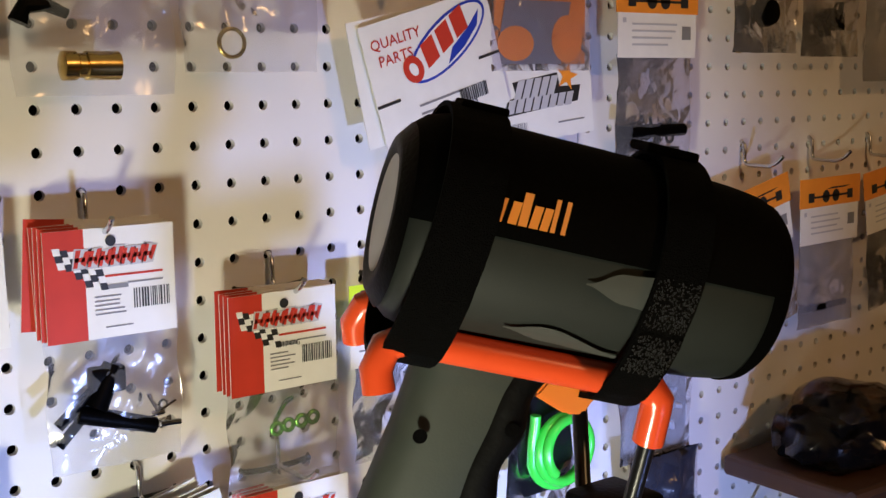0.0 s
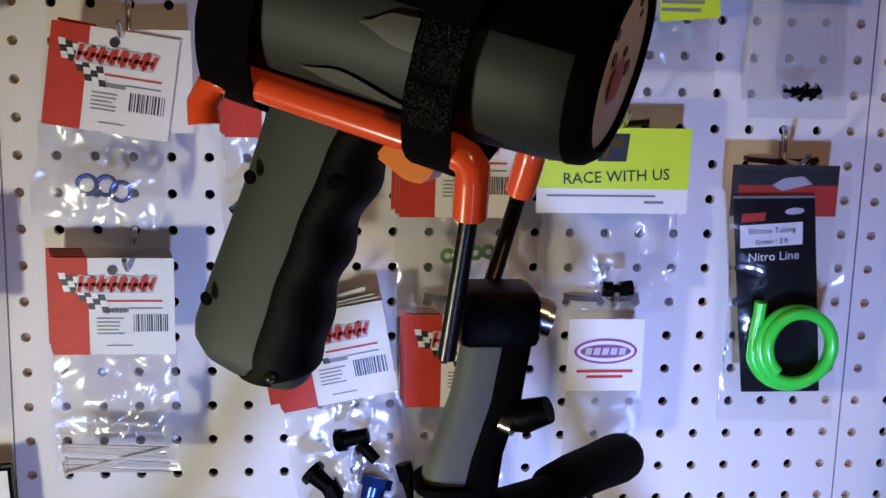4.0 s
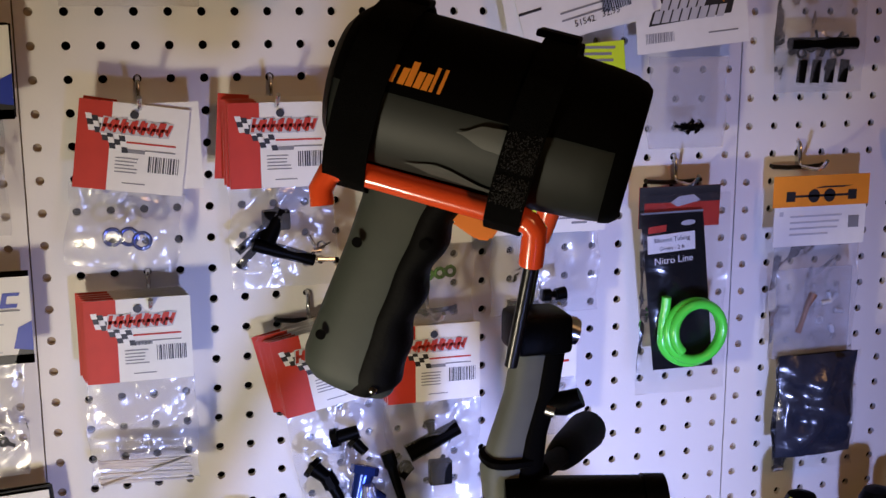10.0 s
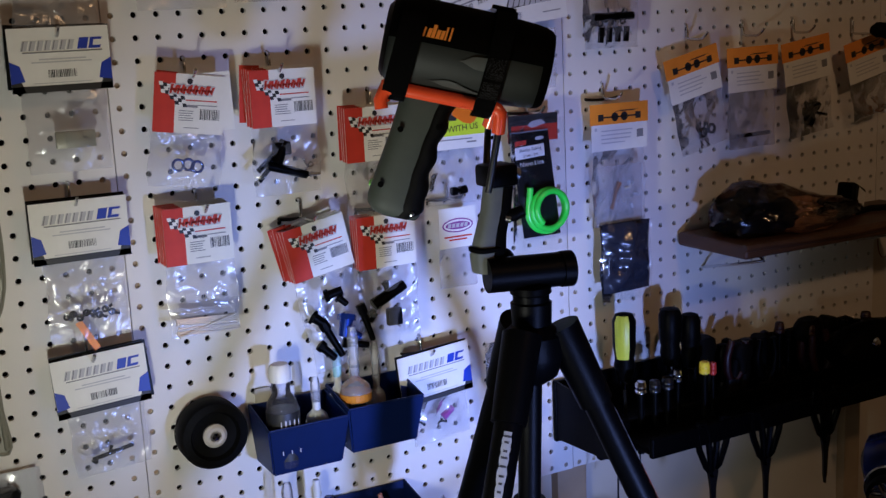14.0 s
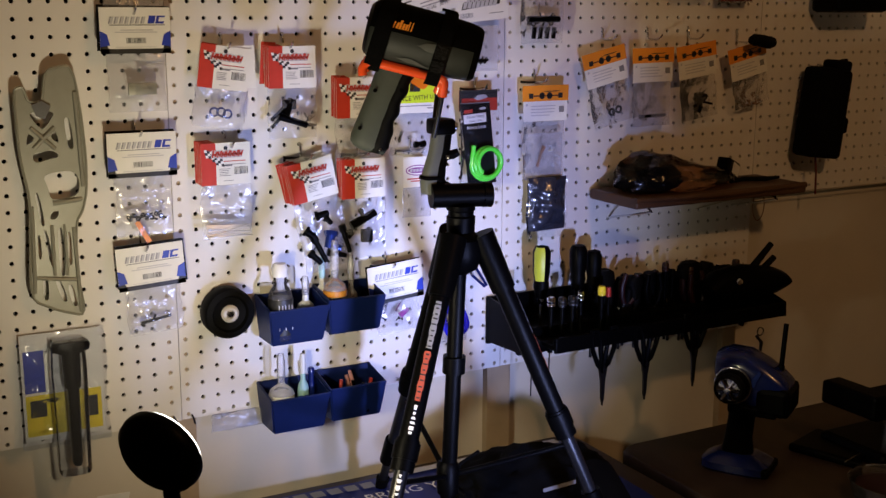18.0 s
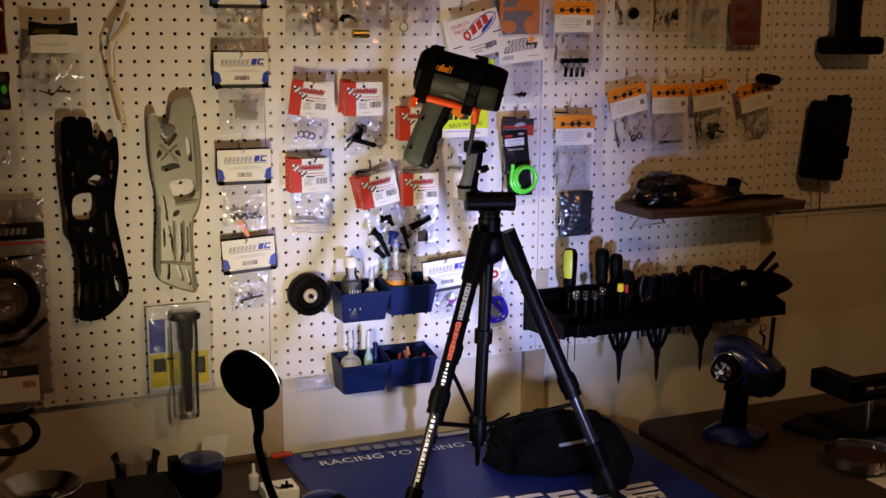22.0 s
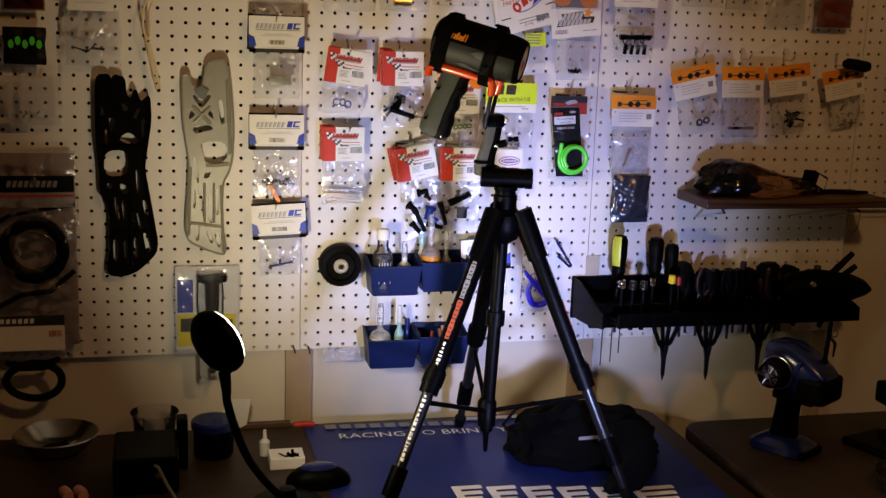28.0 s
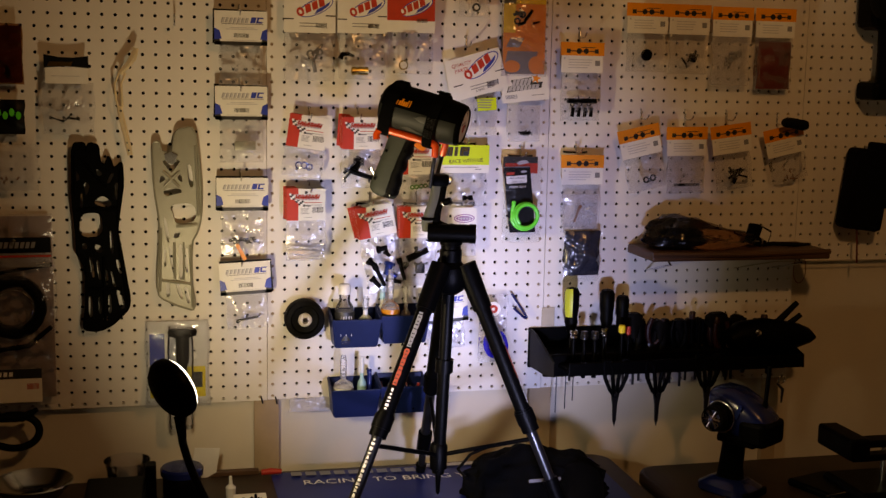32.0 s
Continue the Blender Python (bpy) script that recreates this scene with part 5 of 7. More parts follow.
tp("clamp_knob", rod(rod(bmesh.new(), (0.298, -0.362, 1.430), (0.304, -0.363, 1.428), 0.0075, n=18), (0.302, -0.363, 1.428), (0.306, -0.3635, 1.427), 0.0072, n=18), "bowl_steel", "steel clamp knob")
tp("arm_screw", rod(bmesh.new(), (0.287, -0.370, 1.387), (0.291, -0.373, 1.386), 0.0040, n=16), "steel")
tp("locking_lever", sweep(bmesh.new(), [(0.288, -0.366, 1.388), (0.296, -0.372, 1.390), (0.304, -0.376, 1.394)], [0.0060, 0.0068, 0.0055], 12), "black_plastic", "black locking lever")
ha, hb, hc = Vector((0.284, -0.366, 1.350)), Vector((0.318, -0.312, 1.334)), Vector((0.386, -0.196, 1.303))
tp("pan_handle_rod", rod(bmesh.new(), ha, hb, 0.0060, n=14), "gun_black", "slim pan handle rod")
tp("pan_handle_grip", sweep(bmesh.new(), [hb.lerp(hc, k) for k in (0.0, 0.04, 0.3, 0.6, 0.9, 0.97, 1.0)], [0.007, 0.0095, 0.0115, 0.0125, 0.0140, 0.0135, 0.010], 18), "gun_black", "black rubber pan handle grip")
feet = {"front": Vector((0.518, -0.495, 0.782)), "side": Vector((0.052, -0.573, 0.782)), "back": Vector((0.317, -0.088, 0.782))}
for key, foot in feet.items():
    out = Vector((foot.x - C.x, foot.y - C.y, 0)).normalized()
    top = Vector((C.x, C.y, 1.268)) + out * 0.032
    ax = (foot - top)
    ln = ax.length
    ax = ax.normalized()

    def along(s, off=0.0):
        return top + ax * s

    tp("leg_yoke", rod(bmesh.new(), top - ax * 0.012, along(0.075), 0.0195, 0.0172, n=22), "black_plastic", "moulded leg yoke")
    tp("upper_tube", rod(bmesh.new(), along(0.070), along(0.285), 0.0138, n=22), "black_plastic", "black upper leg tube")
    tp("leg_lock", rod(rod(bmesh.new(), along(0.272), along(0.315), 0.0160, n=20), along(0.276), along(0.300), 0.0178, n=20), "black_plastic", "leg lock clamp")
    tp("middle_tube", rod(bmesh.new(), along(0.310), along(ln - 0.105), 0.0098, n=18), "dark_steel", "slim lower leg tube")
    tp("leg_lock", rod(bmesh.new(), along(ln - 0.120), along(ln - 0.070), 0.0145, n=18), "black_plastic", "leg lock clamp")
    tp("lower_tube", rod(bmesh.new(), along(ln - 0.072), along(ln - 0.018), 0.0075, n=16), "dark_steel")
    tp("rubber_foot", rod(bmesh.new(), along(ln - 0.024), foot, 0.0115, 0.0095, n=16), "black_rubber", "rubber foot")
    tp("brace", rod(bmesh.new(), (B.x, B.y, 0.915), along(0.330), 0.0042, n=10), "black_plastic", "leg brace")
    if key != "back":
        # silver and orange sticker strip on the face of the leg, with plain lettering shapes
        side = Vector((-0.55, -1.0, 0.25)) if key == "side" else Vector((1.0, -0.45, 0.35))
        side = (side - ax * side.dot(ax)).normalized()
        cross = ax.cross(side)

        def band(s0, s1, r, hw, rag=0.0, seed=1):
            """A strip stuck along the tube, its ends and edges a little worn."""
            rr, bm, rows = random.Random(seed), bmesh.new(), []
            n = max(2, int((s1 - s0) / 0.004))
            for k in range(n + 1):
                u, e = s0 + (s1 - s0) * k / n, rr.uniform(-rag, rag)
                rows.append([bm.verts.new(along(u) + cross * v + side * math.sqrt(r * r - v * v)) for v in (-hw + e, -hw / 3, hw / 3, hw - e)])
            for p_, q_ in zip(rows, rows[1:]):
                for k in range(3):
                    bm.faces.new((p_[k], p_[k + 1], q_[k + 1], q_[k]))
            bm.normal_update()
            for f in bm.faces:
                if f.normal.dot(side) < 0:
                    f.normal_flip()
            return bm

        solid = ((0.084, 0.150, "ink_grey", 0.0040), (0.154, 0.222, "sticker_red", 0.0042)) if key == "side" else ((0.090, 0.150, "ink_grey", 0.0045), (0.155, 0.215, "sticker_red", 0.0045))
        for s0, s1, mat, hw in solid:
            tp("sticker", band(s0, s1, 0.0142, hw, 0.0008, int(s0 * 999)), mat, "worn sticker strip along the leg")
            rr = random.Random(int(s1 * 1000))
            for k in range(9):
                u = s0 + (s1 - s0) * (k + 0.5 + rr.uniform(-0.2, 0.2)) / 9
                tp("lettering", band(u - 0.0012, u + 0.0010, 0.0144, hw * rr.uniform(0.4, 0.9)), "ink_black")
        rr = random.Random(77)
        for s0, s1 in ((0.228, 0.270), (0.320, ln - 0.128)) if key == "side" else ((0.225, 0.268),):
            r, u = (0.0142 if s1 < 0.29 else 0.0101), s0
            while u < s1 - 0.006:
                w = rr.uniform(0.003, 0.007)
                tp("lettering", band(u, u + w, r, 0.0032 * rr.uniform(0.6, 1.0), 0.0012, int(u * 999)), "ink_white" if rr.random() < 0.85 else "ink_pale", "white lettering shape on the leg")
                u += w + rr.uniform(0.0016, 0.0034)

# ---- the work lamp whose head faces the wall
lamp = thing("gooseneck_lamp", pose(-0.07, -0.435, TABLE), "black round gooseneck work lamp, lit, facing the wall", "lamp")
LI = Matrix.Translation((0.07, 0.435, -TABLE))
face = look(LAMP_EYE, LAMP_AIM)
part("head", lathe(bmesh.new(), [(0.0005, 0.016), (0.020, 0.0155), (0.040, 0.012), (0.0485, 0.004), (0.0500, -0.004), (0.0490, -0.010), (0.0460, -0.010), (0.0455, -0.006)], 40, LI @ face), "black_plastic", lamp, "round black lamp head", True)
part("diffuser", lathe(bmesh.new(), [(0.0005, -0.0185), (0.0400, -0.0175), (0.0445, -0.0150), (0.0454, -0.0070)], 40, LI @ face), "lamp_face", lamp, "white lit diffuser", True)
start = LAMP_EYE + face.to_3x3() @ Vector((0.006, -0.047, 0.004))
neck = [start, start + Vector((0.003, 0.004, -0.030)), Vector((-0.176, -0.582, 1.025)), Vector((-0.163, -0.560, 0.975)), Vector((-0.140, -0.525, 0.910)), Vector((-0.107, -0.478, 0.848)), Vector((-0.075, -0.440, 0.802))]
fine = []
for i in range(len(neck) - 1):
    a, b = neck[i], neck[i + 1]
    pa_, pb_ = neck[max(i - 1, 0)], neck[min(i + 2, len(neck) - 1)]
    for k in range(6):
        t = k / 6
        fine.append(0.5 * ((2 * a) + (b - pa_) * t + (2 * pa_ - 5 * a + 4 * b - pb_) * t * t + (3 * a - pa_ - 3 * b + pb_) * t ** 3))
fine.append(neck[-1])
part("gooseneck", sweep(bmesh.new(), [LI @ p for p in fine], [0.0095 - 0.003 * min(1, i / 8) for i in range(len(fine))], 12), "black_rubber", lamp, "ribbed black gooseneck", True)
part("base", lathe(bmesh.new(), [(0.0005, 0.040), (0.014, 0.038), (0.018, 0.020), (0.060, 0.014), (0.066, 0.006), (0.066, 0.0), (0.0005, 0.0)], 32, pose(0, 0, 0.001)), "black_plastic", lamp, "round weighted base", True)

# ---- chassis plates, bent chrome part and other things hung on the board


def slot(cx, cz, w, h, lean=0.0):
    """A leaning four-sided opening round its centre."""
    k = lean * h / 2
    return [(cx - w / 2 - k, cz - h / 2), (cx + w / 2 - k, cz - h / 2), (cx + w / 2 + k, cz + h / 2), (cx - w / 2 + k, cz + h / 2)]


def rounded(loop, share=0.22):
    """The loop with every corner cut twice."""
    for _ in range(2):
        out = []
        for (ax, az), (bx, bz) in zip(loop, loop[1:] + loop[:1]):
            out += [(ax + (bx - ax) * share, az + (bz - az) * share), (bx - (bx - ax) * share, bz - (bz - az) * share)]
        loop = out
    return loop


def chassis(name, x, z, outline, slots, ribs, mat, lab):
    """A hung chassis plate with real openings, a rolled edge and moulded ribs."""
    ob = thing(name, pose(x, -0.020, z), lab, "chassis plate")
    edge = rounded(outline, 0.16)
    part("plate", plate_with_holes(bmesh.new(), edge, [rounded(slot(*h) if isinstance(h[0], float) else list(h)) for h in slots], -0.003, 0.003), mat, ob, "cut-out chassis plate")
    part("rolled_edge", sweep(bmesh.new(), [(px * 0.985, -0.003, pz * 0.995) for px, pz in edge], 0.0022, 6, True), mat, ob, "raised rim of the plate", True)
    for a, b, r in ribs:
        mid = ((a[0] + b[0]) / 2, -0.0058, (a[1] + b[1]) / 2)
        part("rib", sweep(bmesh.new(), [(a[0], -0.0035, a[1]), mid, (b[0], -0.0035, b[1])], r, 8), mat, ob, smooth=True)
    return ob


chassis("black_chassis", -0.3305, 1.287,
        [(-0.050, 0.186), (-0.026, 0.188), (-0.022, 0.166), (-0.019, 0.187), (0.001, 0.183), (0.003, 0.150), (0.013, 0.142), (0.020, 0.164), (0.030, 0.136), (0.046, 0.152), (0.048, 0.106), (0.039, 0.048), (0.034, 0.013), (0.044, -0.047), (0.059, -0.144), (0.022, -0.181), (0.001, -0.191), (-0.014, -0.193), (-0.037, -0.190), (-0.030, -0.133), (-0.026, -0.093), (-0.036, -0.047), (-0.046, -0.034), (-0.046, 0.007), (-0.052, 0.074)],
        [((-0.038, 0.046), (0.004, 0.049), (0.006, 0.0), (-0.039, -0.003)), ((-0.044, 0.138), (-0.034, 0.116), (-0.044, 0.108)), ((-0.029, 0.110), (-0.015, 0.104), (-0.026, 0.076)), (-0.034, 0.070, 0.005, 0.032), ((-0.014, 0.066), (0.006, 0.084), (0.026, 0.067), (0.016, 0.056)), (0.035, 0.090, 0.009, 0.036), ((-0.005, 0.138), (0.010, 0.124), (-0.004, 0.118)), (0.022, 0.116, 0.007, 0.020, 0.4), (-0.017, -0.062, 0.006, 0.044, -0.1), (-0.004, -0.068, 0.006, 0.042, -0.1), (0.022, -0.012, 0.006, 0.046, -0.05), (0.035, -0.062, 0.007, 0.030, -0.2), ((0.028, -0.108), (0.038, -0.112), (0.047, -0.146), (0.036, -0.152)), (-0.021, -0.143, 0.009, 0.044), (0.016, -0.138, 0.007, 0.040), (-0.003, -0.140, 0.006, 0.038), ((-0.012, -0.014), (0.004, -0.020), (0.004, -0.034), (-0.008, -0.034)), (0.011, -0.082, 0.005, 0.036), (0.024, -0.090, 0.005, 0.038, -0.2), (-0.030, -0.020, 0.010, 0.012), (0.008, -0.168, 0.012, 0.008)],
        [((-0.044, 0.165), (-0.046, 0.085), 0.003), ((0.042, 0.135), (0.034, 0.030), 0.003), ((-0.026, -0.045), (-0.031, -0.175), 0.003), ((0.034, 0.005), (0.051, -0.140), 0.003), ((0.006, -0.040), (0.006, -0.175), 0.003), ((-0.044, 0.054), (0.034, 0.056), 0.004), ((-0.030, 0.150), (0.014, 0.100), 0.003), ((-0.030, -0.104), (0.040, -0.106), 0.003)],
        "chassis_black", "black moulded car chassis plate hung on the board")
chassis("grey_chassis", -0.178, 1.318,
        [(-0.049, 0.157), (-0.036, 0.160), (-0.030, 0.138), (-0.010, 0.137), (-0.003, 0.183), (0.031, 0.190), (0.039, 0.168), (0.045, 0.109), (0.048, 0.050), (0.046, 0.002), (0.039, -0.025), (0.028, -0.043), (0.024, -0.114), (0.034, -0.189), (-0.006, -0.176), (-0.046, -0.155), (-0.036, -0.010), (-0.047, 0.060)],
        [((-0.031, 0.123), (0.008, 0.123), (-0.002, 0.107), (-0.012, 0.096), (-0.022, 0.107)), ((-0.037, 0.074), (-0.032, 0.094), (-0.022, 0.083)), ((-0.002, 0.085), (0.006, 0.096), (0.011, 0.075)), ((-0.029, 0.056), (-0.025, 0.064), (0.003, 0.066), (0.010, 0.056), (-0.008, 0.053), (-0.022, 0.048)), (0.025, 0.090, 0.009, 0.046, -0.1), ((-0.017, 0.032), (0.033, 0.036), (0.037, -0.003), (-0.006, -0.009), (-0.009, 0.010)), (-0.023, -0.020, 0.006, 0.050, -0.14), (-0.003, -0.030, 0.011, 0.012, 0.4), (-0.027, -0.076, 0.005, 0.036), (-0.014, -0.080, 0.006, 0.056, -0.15), (0.004, -0.086, 0.008, 0.074), (0.016, -0.082, 0.006, 0.050), (-0.022, -0.140, 0.008, 0.034), (0.000, -0.144, 0.008, 0.036, -0.3), (0.016, -0.154, 0.008, 0.034, -0.2)],
        [((-0.028, 0.100), (0.004, 0.068), 0.0030), ((0.004, 0.100), (-0.026, 0.070), 0.0030), ((0.036, 0.150), (0.041, 0.010), 0.0035), ((-0.034, -0.015), (-0.038, -0.145), 0.0028), ((-0.004, -0.012), (0.038, -0.008), 0.0035), ((0.023, -0.050), (0.027, -0.180), 0.0028), ((-0.008, -0.045), (-0.008, -0.120), 0.0026), ((-0.034, -0.122), (0.024, -0.130), 0.003), ((0.010, -0.045), (0.010, -0.122), 0.0022)],
        "chassis_grey", "gunmetal grey car chassis plate hung on the board")
q = thing("skid_boss", pose(-0.190, -0.026, 1.445), "bright embossed boss on the chassis", "boss")
part("boss", prism(bmesh.new(), [(-0.014, 0.006), (0.0, 0.012), (0.013, 0.004), (0.004, -0.014), (-0.008, -0.010)], -0.003, 0.004), "steel", q)
q = thing("bent_header_pipe", pose(-0.275, -0.030, 1.555), "bent gold-tinted chrome bracket with drilled arms", "bracket")
top = [(0.021, 0, 0.104), (0.015, -0.003, 0.085), (0.004, -0.004, 0.070), (-0.010, 0, 0.055)]
part("upper_arm", sweep(bmesh.new(), top, [0.006, 0.0075, 0.006, 0.006], 6), "gold_chrome", q, smooth=True)
for dx in (0.0, 0.012):
    part("side_rail", sweep(bmesh.new(), [(-0.012 + dx, 0, 0.056), (-0.020 + dx, -0.003, 0.035), (-0.019 + dx, -0.003, 0.005), (-0.014 + dx * 0.6, 0, -0.012)], 0.0022, 8), "gold_chrome", q, smooth=True)
part("lower_arm", sweep(bmesh.new(), [(-0.012, 0, -0.010), (-0.006, -0.002, -0.045), (0.001, -0.001, -0.075), (0.006, 0, -0.105)], [0.005, 0.006, 0.0055, 0.0055], 6), "gold_chrome", q, smooth=True)
for k in range(6):
    part("rivet", lathe(bmesh.new(), [(0.0005, 0.0015), (0.0022, 0.001), (0.0028, 0)], 10, pose(-0.010 + 0.0028 * k, -0.0045, -0.018 - 0.0155 * k, 90, 0, 0)), "chrome", q, smooth=True)
q = thing("parts_bag", pose(-0.385, -0.030, 1.642), "clear bag with a dark header card and small steel parts", "bag")
part("header_card", prism(bmesh.new(), [(-0.042, -0.024), (0.0, -0.020), (0.041, -0.024), (0.041, 0.0), (0.012, -0.004), (-0.015, -0.003), (-0.042, 0.002)], 0.0, 0.0008), "card_dark", q)
part("gold_lettering", quads(bmesh.new(), -0.0004, rect(-0.036, 0.008, -0.020, -0.012, 0.004)), "brass", q)
part("label_card", new_box(-0.040, 0.040, 0.0004, 0.001, -0.054, -0.022), "card_white", q)
part("small_print", quads(bmesh.new(), -0.0002, rect(-0.028, 0.024, -0.040, -0.0388)), "ink_pale", q)
part("bag", film_bag(0.098, 0.100, 0.007, 57), "film", q, smooth=True).matrix_basis = pose(0.002, 0.002, -0.052)
part("steel_part", screws(bmesh.new(), 58, 5, 0.020, (0.018, 0.003)), "dark_steel", q).matrix_basis = pose(-0.004, -0.002, -0.122)
q = thing("parts_bag", pose(-0.500, -0.032, 1.700), "dark reddish foil parts bag", "bag")
part("bag", film_bag(0.072, 0.115, 0.010, 59), "film_brown", q, smooth=True)
part("foil_insert", new_box(-0.032, 0.034, 0.0, 0.002, -0.112, -0.004), "red_pouch", q)
q = thing("green_parts_bag", pose(-0.500, -0.034, 1.556), "black bag with green lettering shapes", "bag")
bm = film_bag(0.072, 0.066, 0.008, 60)
part("bag", bm, "card_dark", q, smooth=True)
part("lettering_shape", quads(bmesh.new(), -0.0125, *[oval(-0.022 + 0.012 * k, -0.030 + 0.006 * (k % 2), 0.005, 0.008, 10) for k in range(5)]), "green_tube", q)
q = thing("parts_bag", pose(-0.500, -0.030, 1.470), "clear crinkled bag of small parts", "bag")
part("bag", film_bag(0.120, 0.090, 0.010, 62), "film", q, smooth=True)
part("small_part", chunk(bmesh.new(), 63, 6, 0.006, (0.02, 0.005)), "brown_bag", q).matrix_basis = pose(0.0, 0.0, -0.070)

# large tyre bag with black header, and the belt that hangs below it
q = thing("tyre_bag", pose(-0.500, -0.036, 1.335), "large clear bag holding a black tyre with printed cards", "package")
part("bag", film_bag(0.166, 0.385, 0.020, 64, 0.008), "film", q, smooth=True)
part("insert_sheet", new_box(-0.078, 0.078, 0.012, 0.013, -0.372, -0.006), "insert_grey", q)
part("header_strip", new_box(-0.080, 0.078, -0.012, -0.0112, -0.075, -0.045), "card_dark", q)
part("strip_lettering", quads(bmesh.new(), -0.0126, *[rect(-0.040 + 0.010 * k, -0.033 + 0.010 * k, -0.066, -0.054, 0.003) for k in range(9)]), "ink_grey", q)
part("red_line", quads(bmesh.new(), -0.0120, rect(-0.080, 0.078, -0.084, -0.080)), "card_red", q)
part("white_panel", new_box(-0.080, 0.076, -0.010, -0.0094, -0.104, -0.076), "film_milky", q)
part("tyre", sweep(bmesh.new(), [Vector((0.004, -0.002, -0.185)) + Vector((0.050 * math.cos(a), 0, 0.052 * math.sin(a))) for a in [2 * math.pi * j / 36 for j in range(36)]], 0.0125, 14, True), "black_rubber", q, "black rubber tyre", True)
part("rim_ring", ring_of(bmesh.new(), (0.004, -0.010, -0.185), 0.036, 0.0016, 32), "chrome", q, smooth=True)
part("black_curve", sweep(bmesh.new(), [(-0.080, -0.004, -0.150), (-0.040, -0.006, -0.120), (0.02, -0.006, -0.108), (0.078, -0.004, -0.100)], 0.004, 8), "black_rubber", q, smooth=True)
part("black_curve", sweep(bmesh.new(), [(-0.080, -0.004, -0.300), (-0.020, -0.008, -0.268), (0.030, -0.008, -0.262), (0.074, -0.004, -0.225)], 0.005, 8), "black_rubber", q, smooth=True)
lab = part("label_band", new_box(-0.064, 0.054, -0.016, -0.0154, -0.374, -0.306), "card_white", q, "white label with black title strip")
part("title_strip", quads(bmesh.new(), -0.0164, rect(-0.064, 0.054, -0.326, -0.306)), "ink_black", lab)
part("title_shape", quads(bmesh.new(), -0.0168, *[rect(-0.060 + 0.0105 * k, -0.053 + 0.0105 * k, -0.321, -0.312, 0.001) for k in range(6)]), "ink_white", lab)
part("barcode", quads(bmesh.new(), -0.0164, *barcode(0.026, 0.048, -0.348, -0.336, random.Random(6))), "card_red", lab)
q = thing("black_belt_ring", pose(-0.505, -0.040, 0.940), "black rubber belt ring hanging from the tyre bag", "belt")
part("ring", sweep(bmesh.new(), [Vector((0.050 * math.cos(a), 0.004 * math.sin(2 * a), -0.042 + 0.034 * math.sin(a))) for a in [2 * math.pi * j / 32 for j in range(32)]], 0.0075, 10, True), "black_rubber", q, smooth=True)
part("strap_piece", sweep(bmesh.new(), [(-0.050, 0, -0.004), (-0.02, -0.004, -0.012), (0.02, -0.004, -0.012), (0.048, 0, 0.002)], [0.004, 0.009, 0.009, 0.004], 10), "black_rubber", q, smooth=True)

# blister pack with a grey tool
q = thing("tool_blister_pack", pose(-0.183, -0.022, 1.112), "clear blister pack with yellow card and dark hammer-shaped tool", "package")
part("backing_card", new_box(-0.060, 0.060, 0.010, 0.011, -0.172, -0.004), "card_white", q)
part("yellow_panel", quads(bmesh.new(), 0.0096, rect(-0.056, 0.056, -0.165, -0.100)), "ink_yellow", q)
part("blue_panel", quads(bmesh.new(), 0.0096, rect(-0.056, -0.026, -0.096, -0.030)), "ink_blue", q)
part("picture", quads(bmesh.new(), 0.0092, rect(-0.050, -0.026, -0.135, -0.108), rect(0.030, 0.050, -0.145, -0.112)), "ink_black", q)
part("shell", film_bag(0.128, 0.182, 0.016, 65), "blister", q, smooth=True)
lpz = [[(x, y - 0.010, z) for x, y, z in handle_loop(0.010, hx, 0.012, z, 16, 3)] for z, hx in ((-0.016, 0.026), (-0.022, 0.030), (-0.030, 0.028), (-0.034, 0.014), (-0.085, 0.013), (-0.090, 0.009), (-0.205, 0.008), (-0.212, 0.006))]
part("tool", loft(lpz), "dark_steel", q, "dark grey hammer-shaped tool", True)
part("tool_sleeve", loft([[(x, y - 0.012, z) for x, y, z in handle_loop(0.006, hx, 0.016, z, 16, 4)] for z, hx in ((-0.012, 0.024), (-0.060, 0.026), (-0.220, 0.024), (-0.224, 0.022))]), "blister", q, "clear moulded sleeve", True)

q = thing("clear_film_strip", pose(0.092, -0.012, 0.934), "crumpled strip of clear film at the foot of the board", "film")
part("film", film_bag(0.090, 0.030, 0.009, 71, 0.005), "film_milky", q, smooth=True)

# wheel hung on the board
q = thing("roller_disc", pose(0.077, -0.004, 1.108), "black rubber wheel with a steel hub on the board", "wheel")
part("tyre", lathe(bmesh.new(), [(0.012, 0.0), (0.039, 0.001), (0.0415, 0.006), (0.0415, 0.030), (0.039, 0.034), (0.030, 0.036), (0.027, 0.030), (0.012, 0.028)], 40, pose(0, 0, 0, 90, 0, 0)), "black_rubber", q, smooth=True)
part("hub", lathe(bmesh.new(), [(0.0065, 0.028), (0.0140, 0.029), (0.0145, 0.033), (0.0110, 0.036), (0.0070, 0.036), (0.0065, 0.030)], 28, pose(0, 0, 0, 90, 0, 0)), "pin_steel", q, "worn steel hub", True)
part("axle_bolt", lathe(bmesh.new(), [(0.0005, 0.038), (0.0050, 0.0375), (0.0060, 0.034), (0.0060, 0.028)], 6, pose(0, 0, 0, 90, 0, 0)), "chrome", q, smooth=False)

# ---- blue bins and bottles


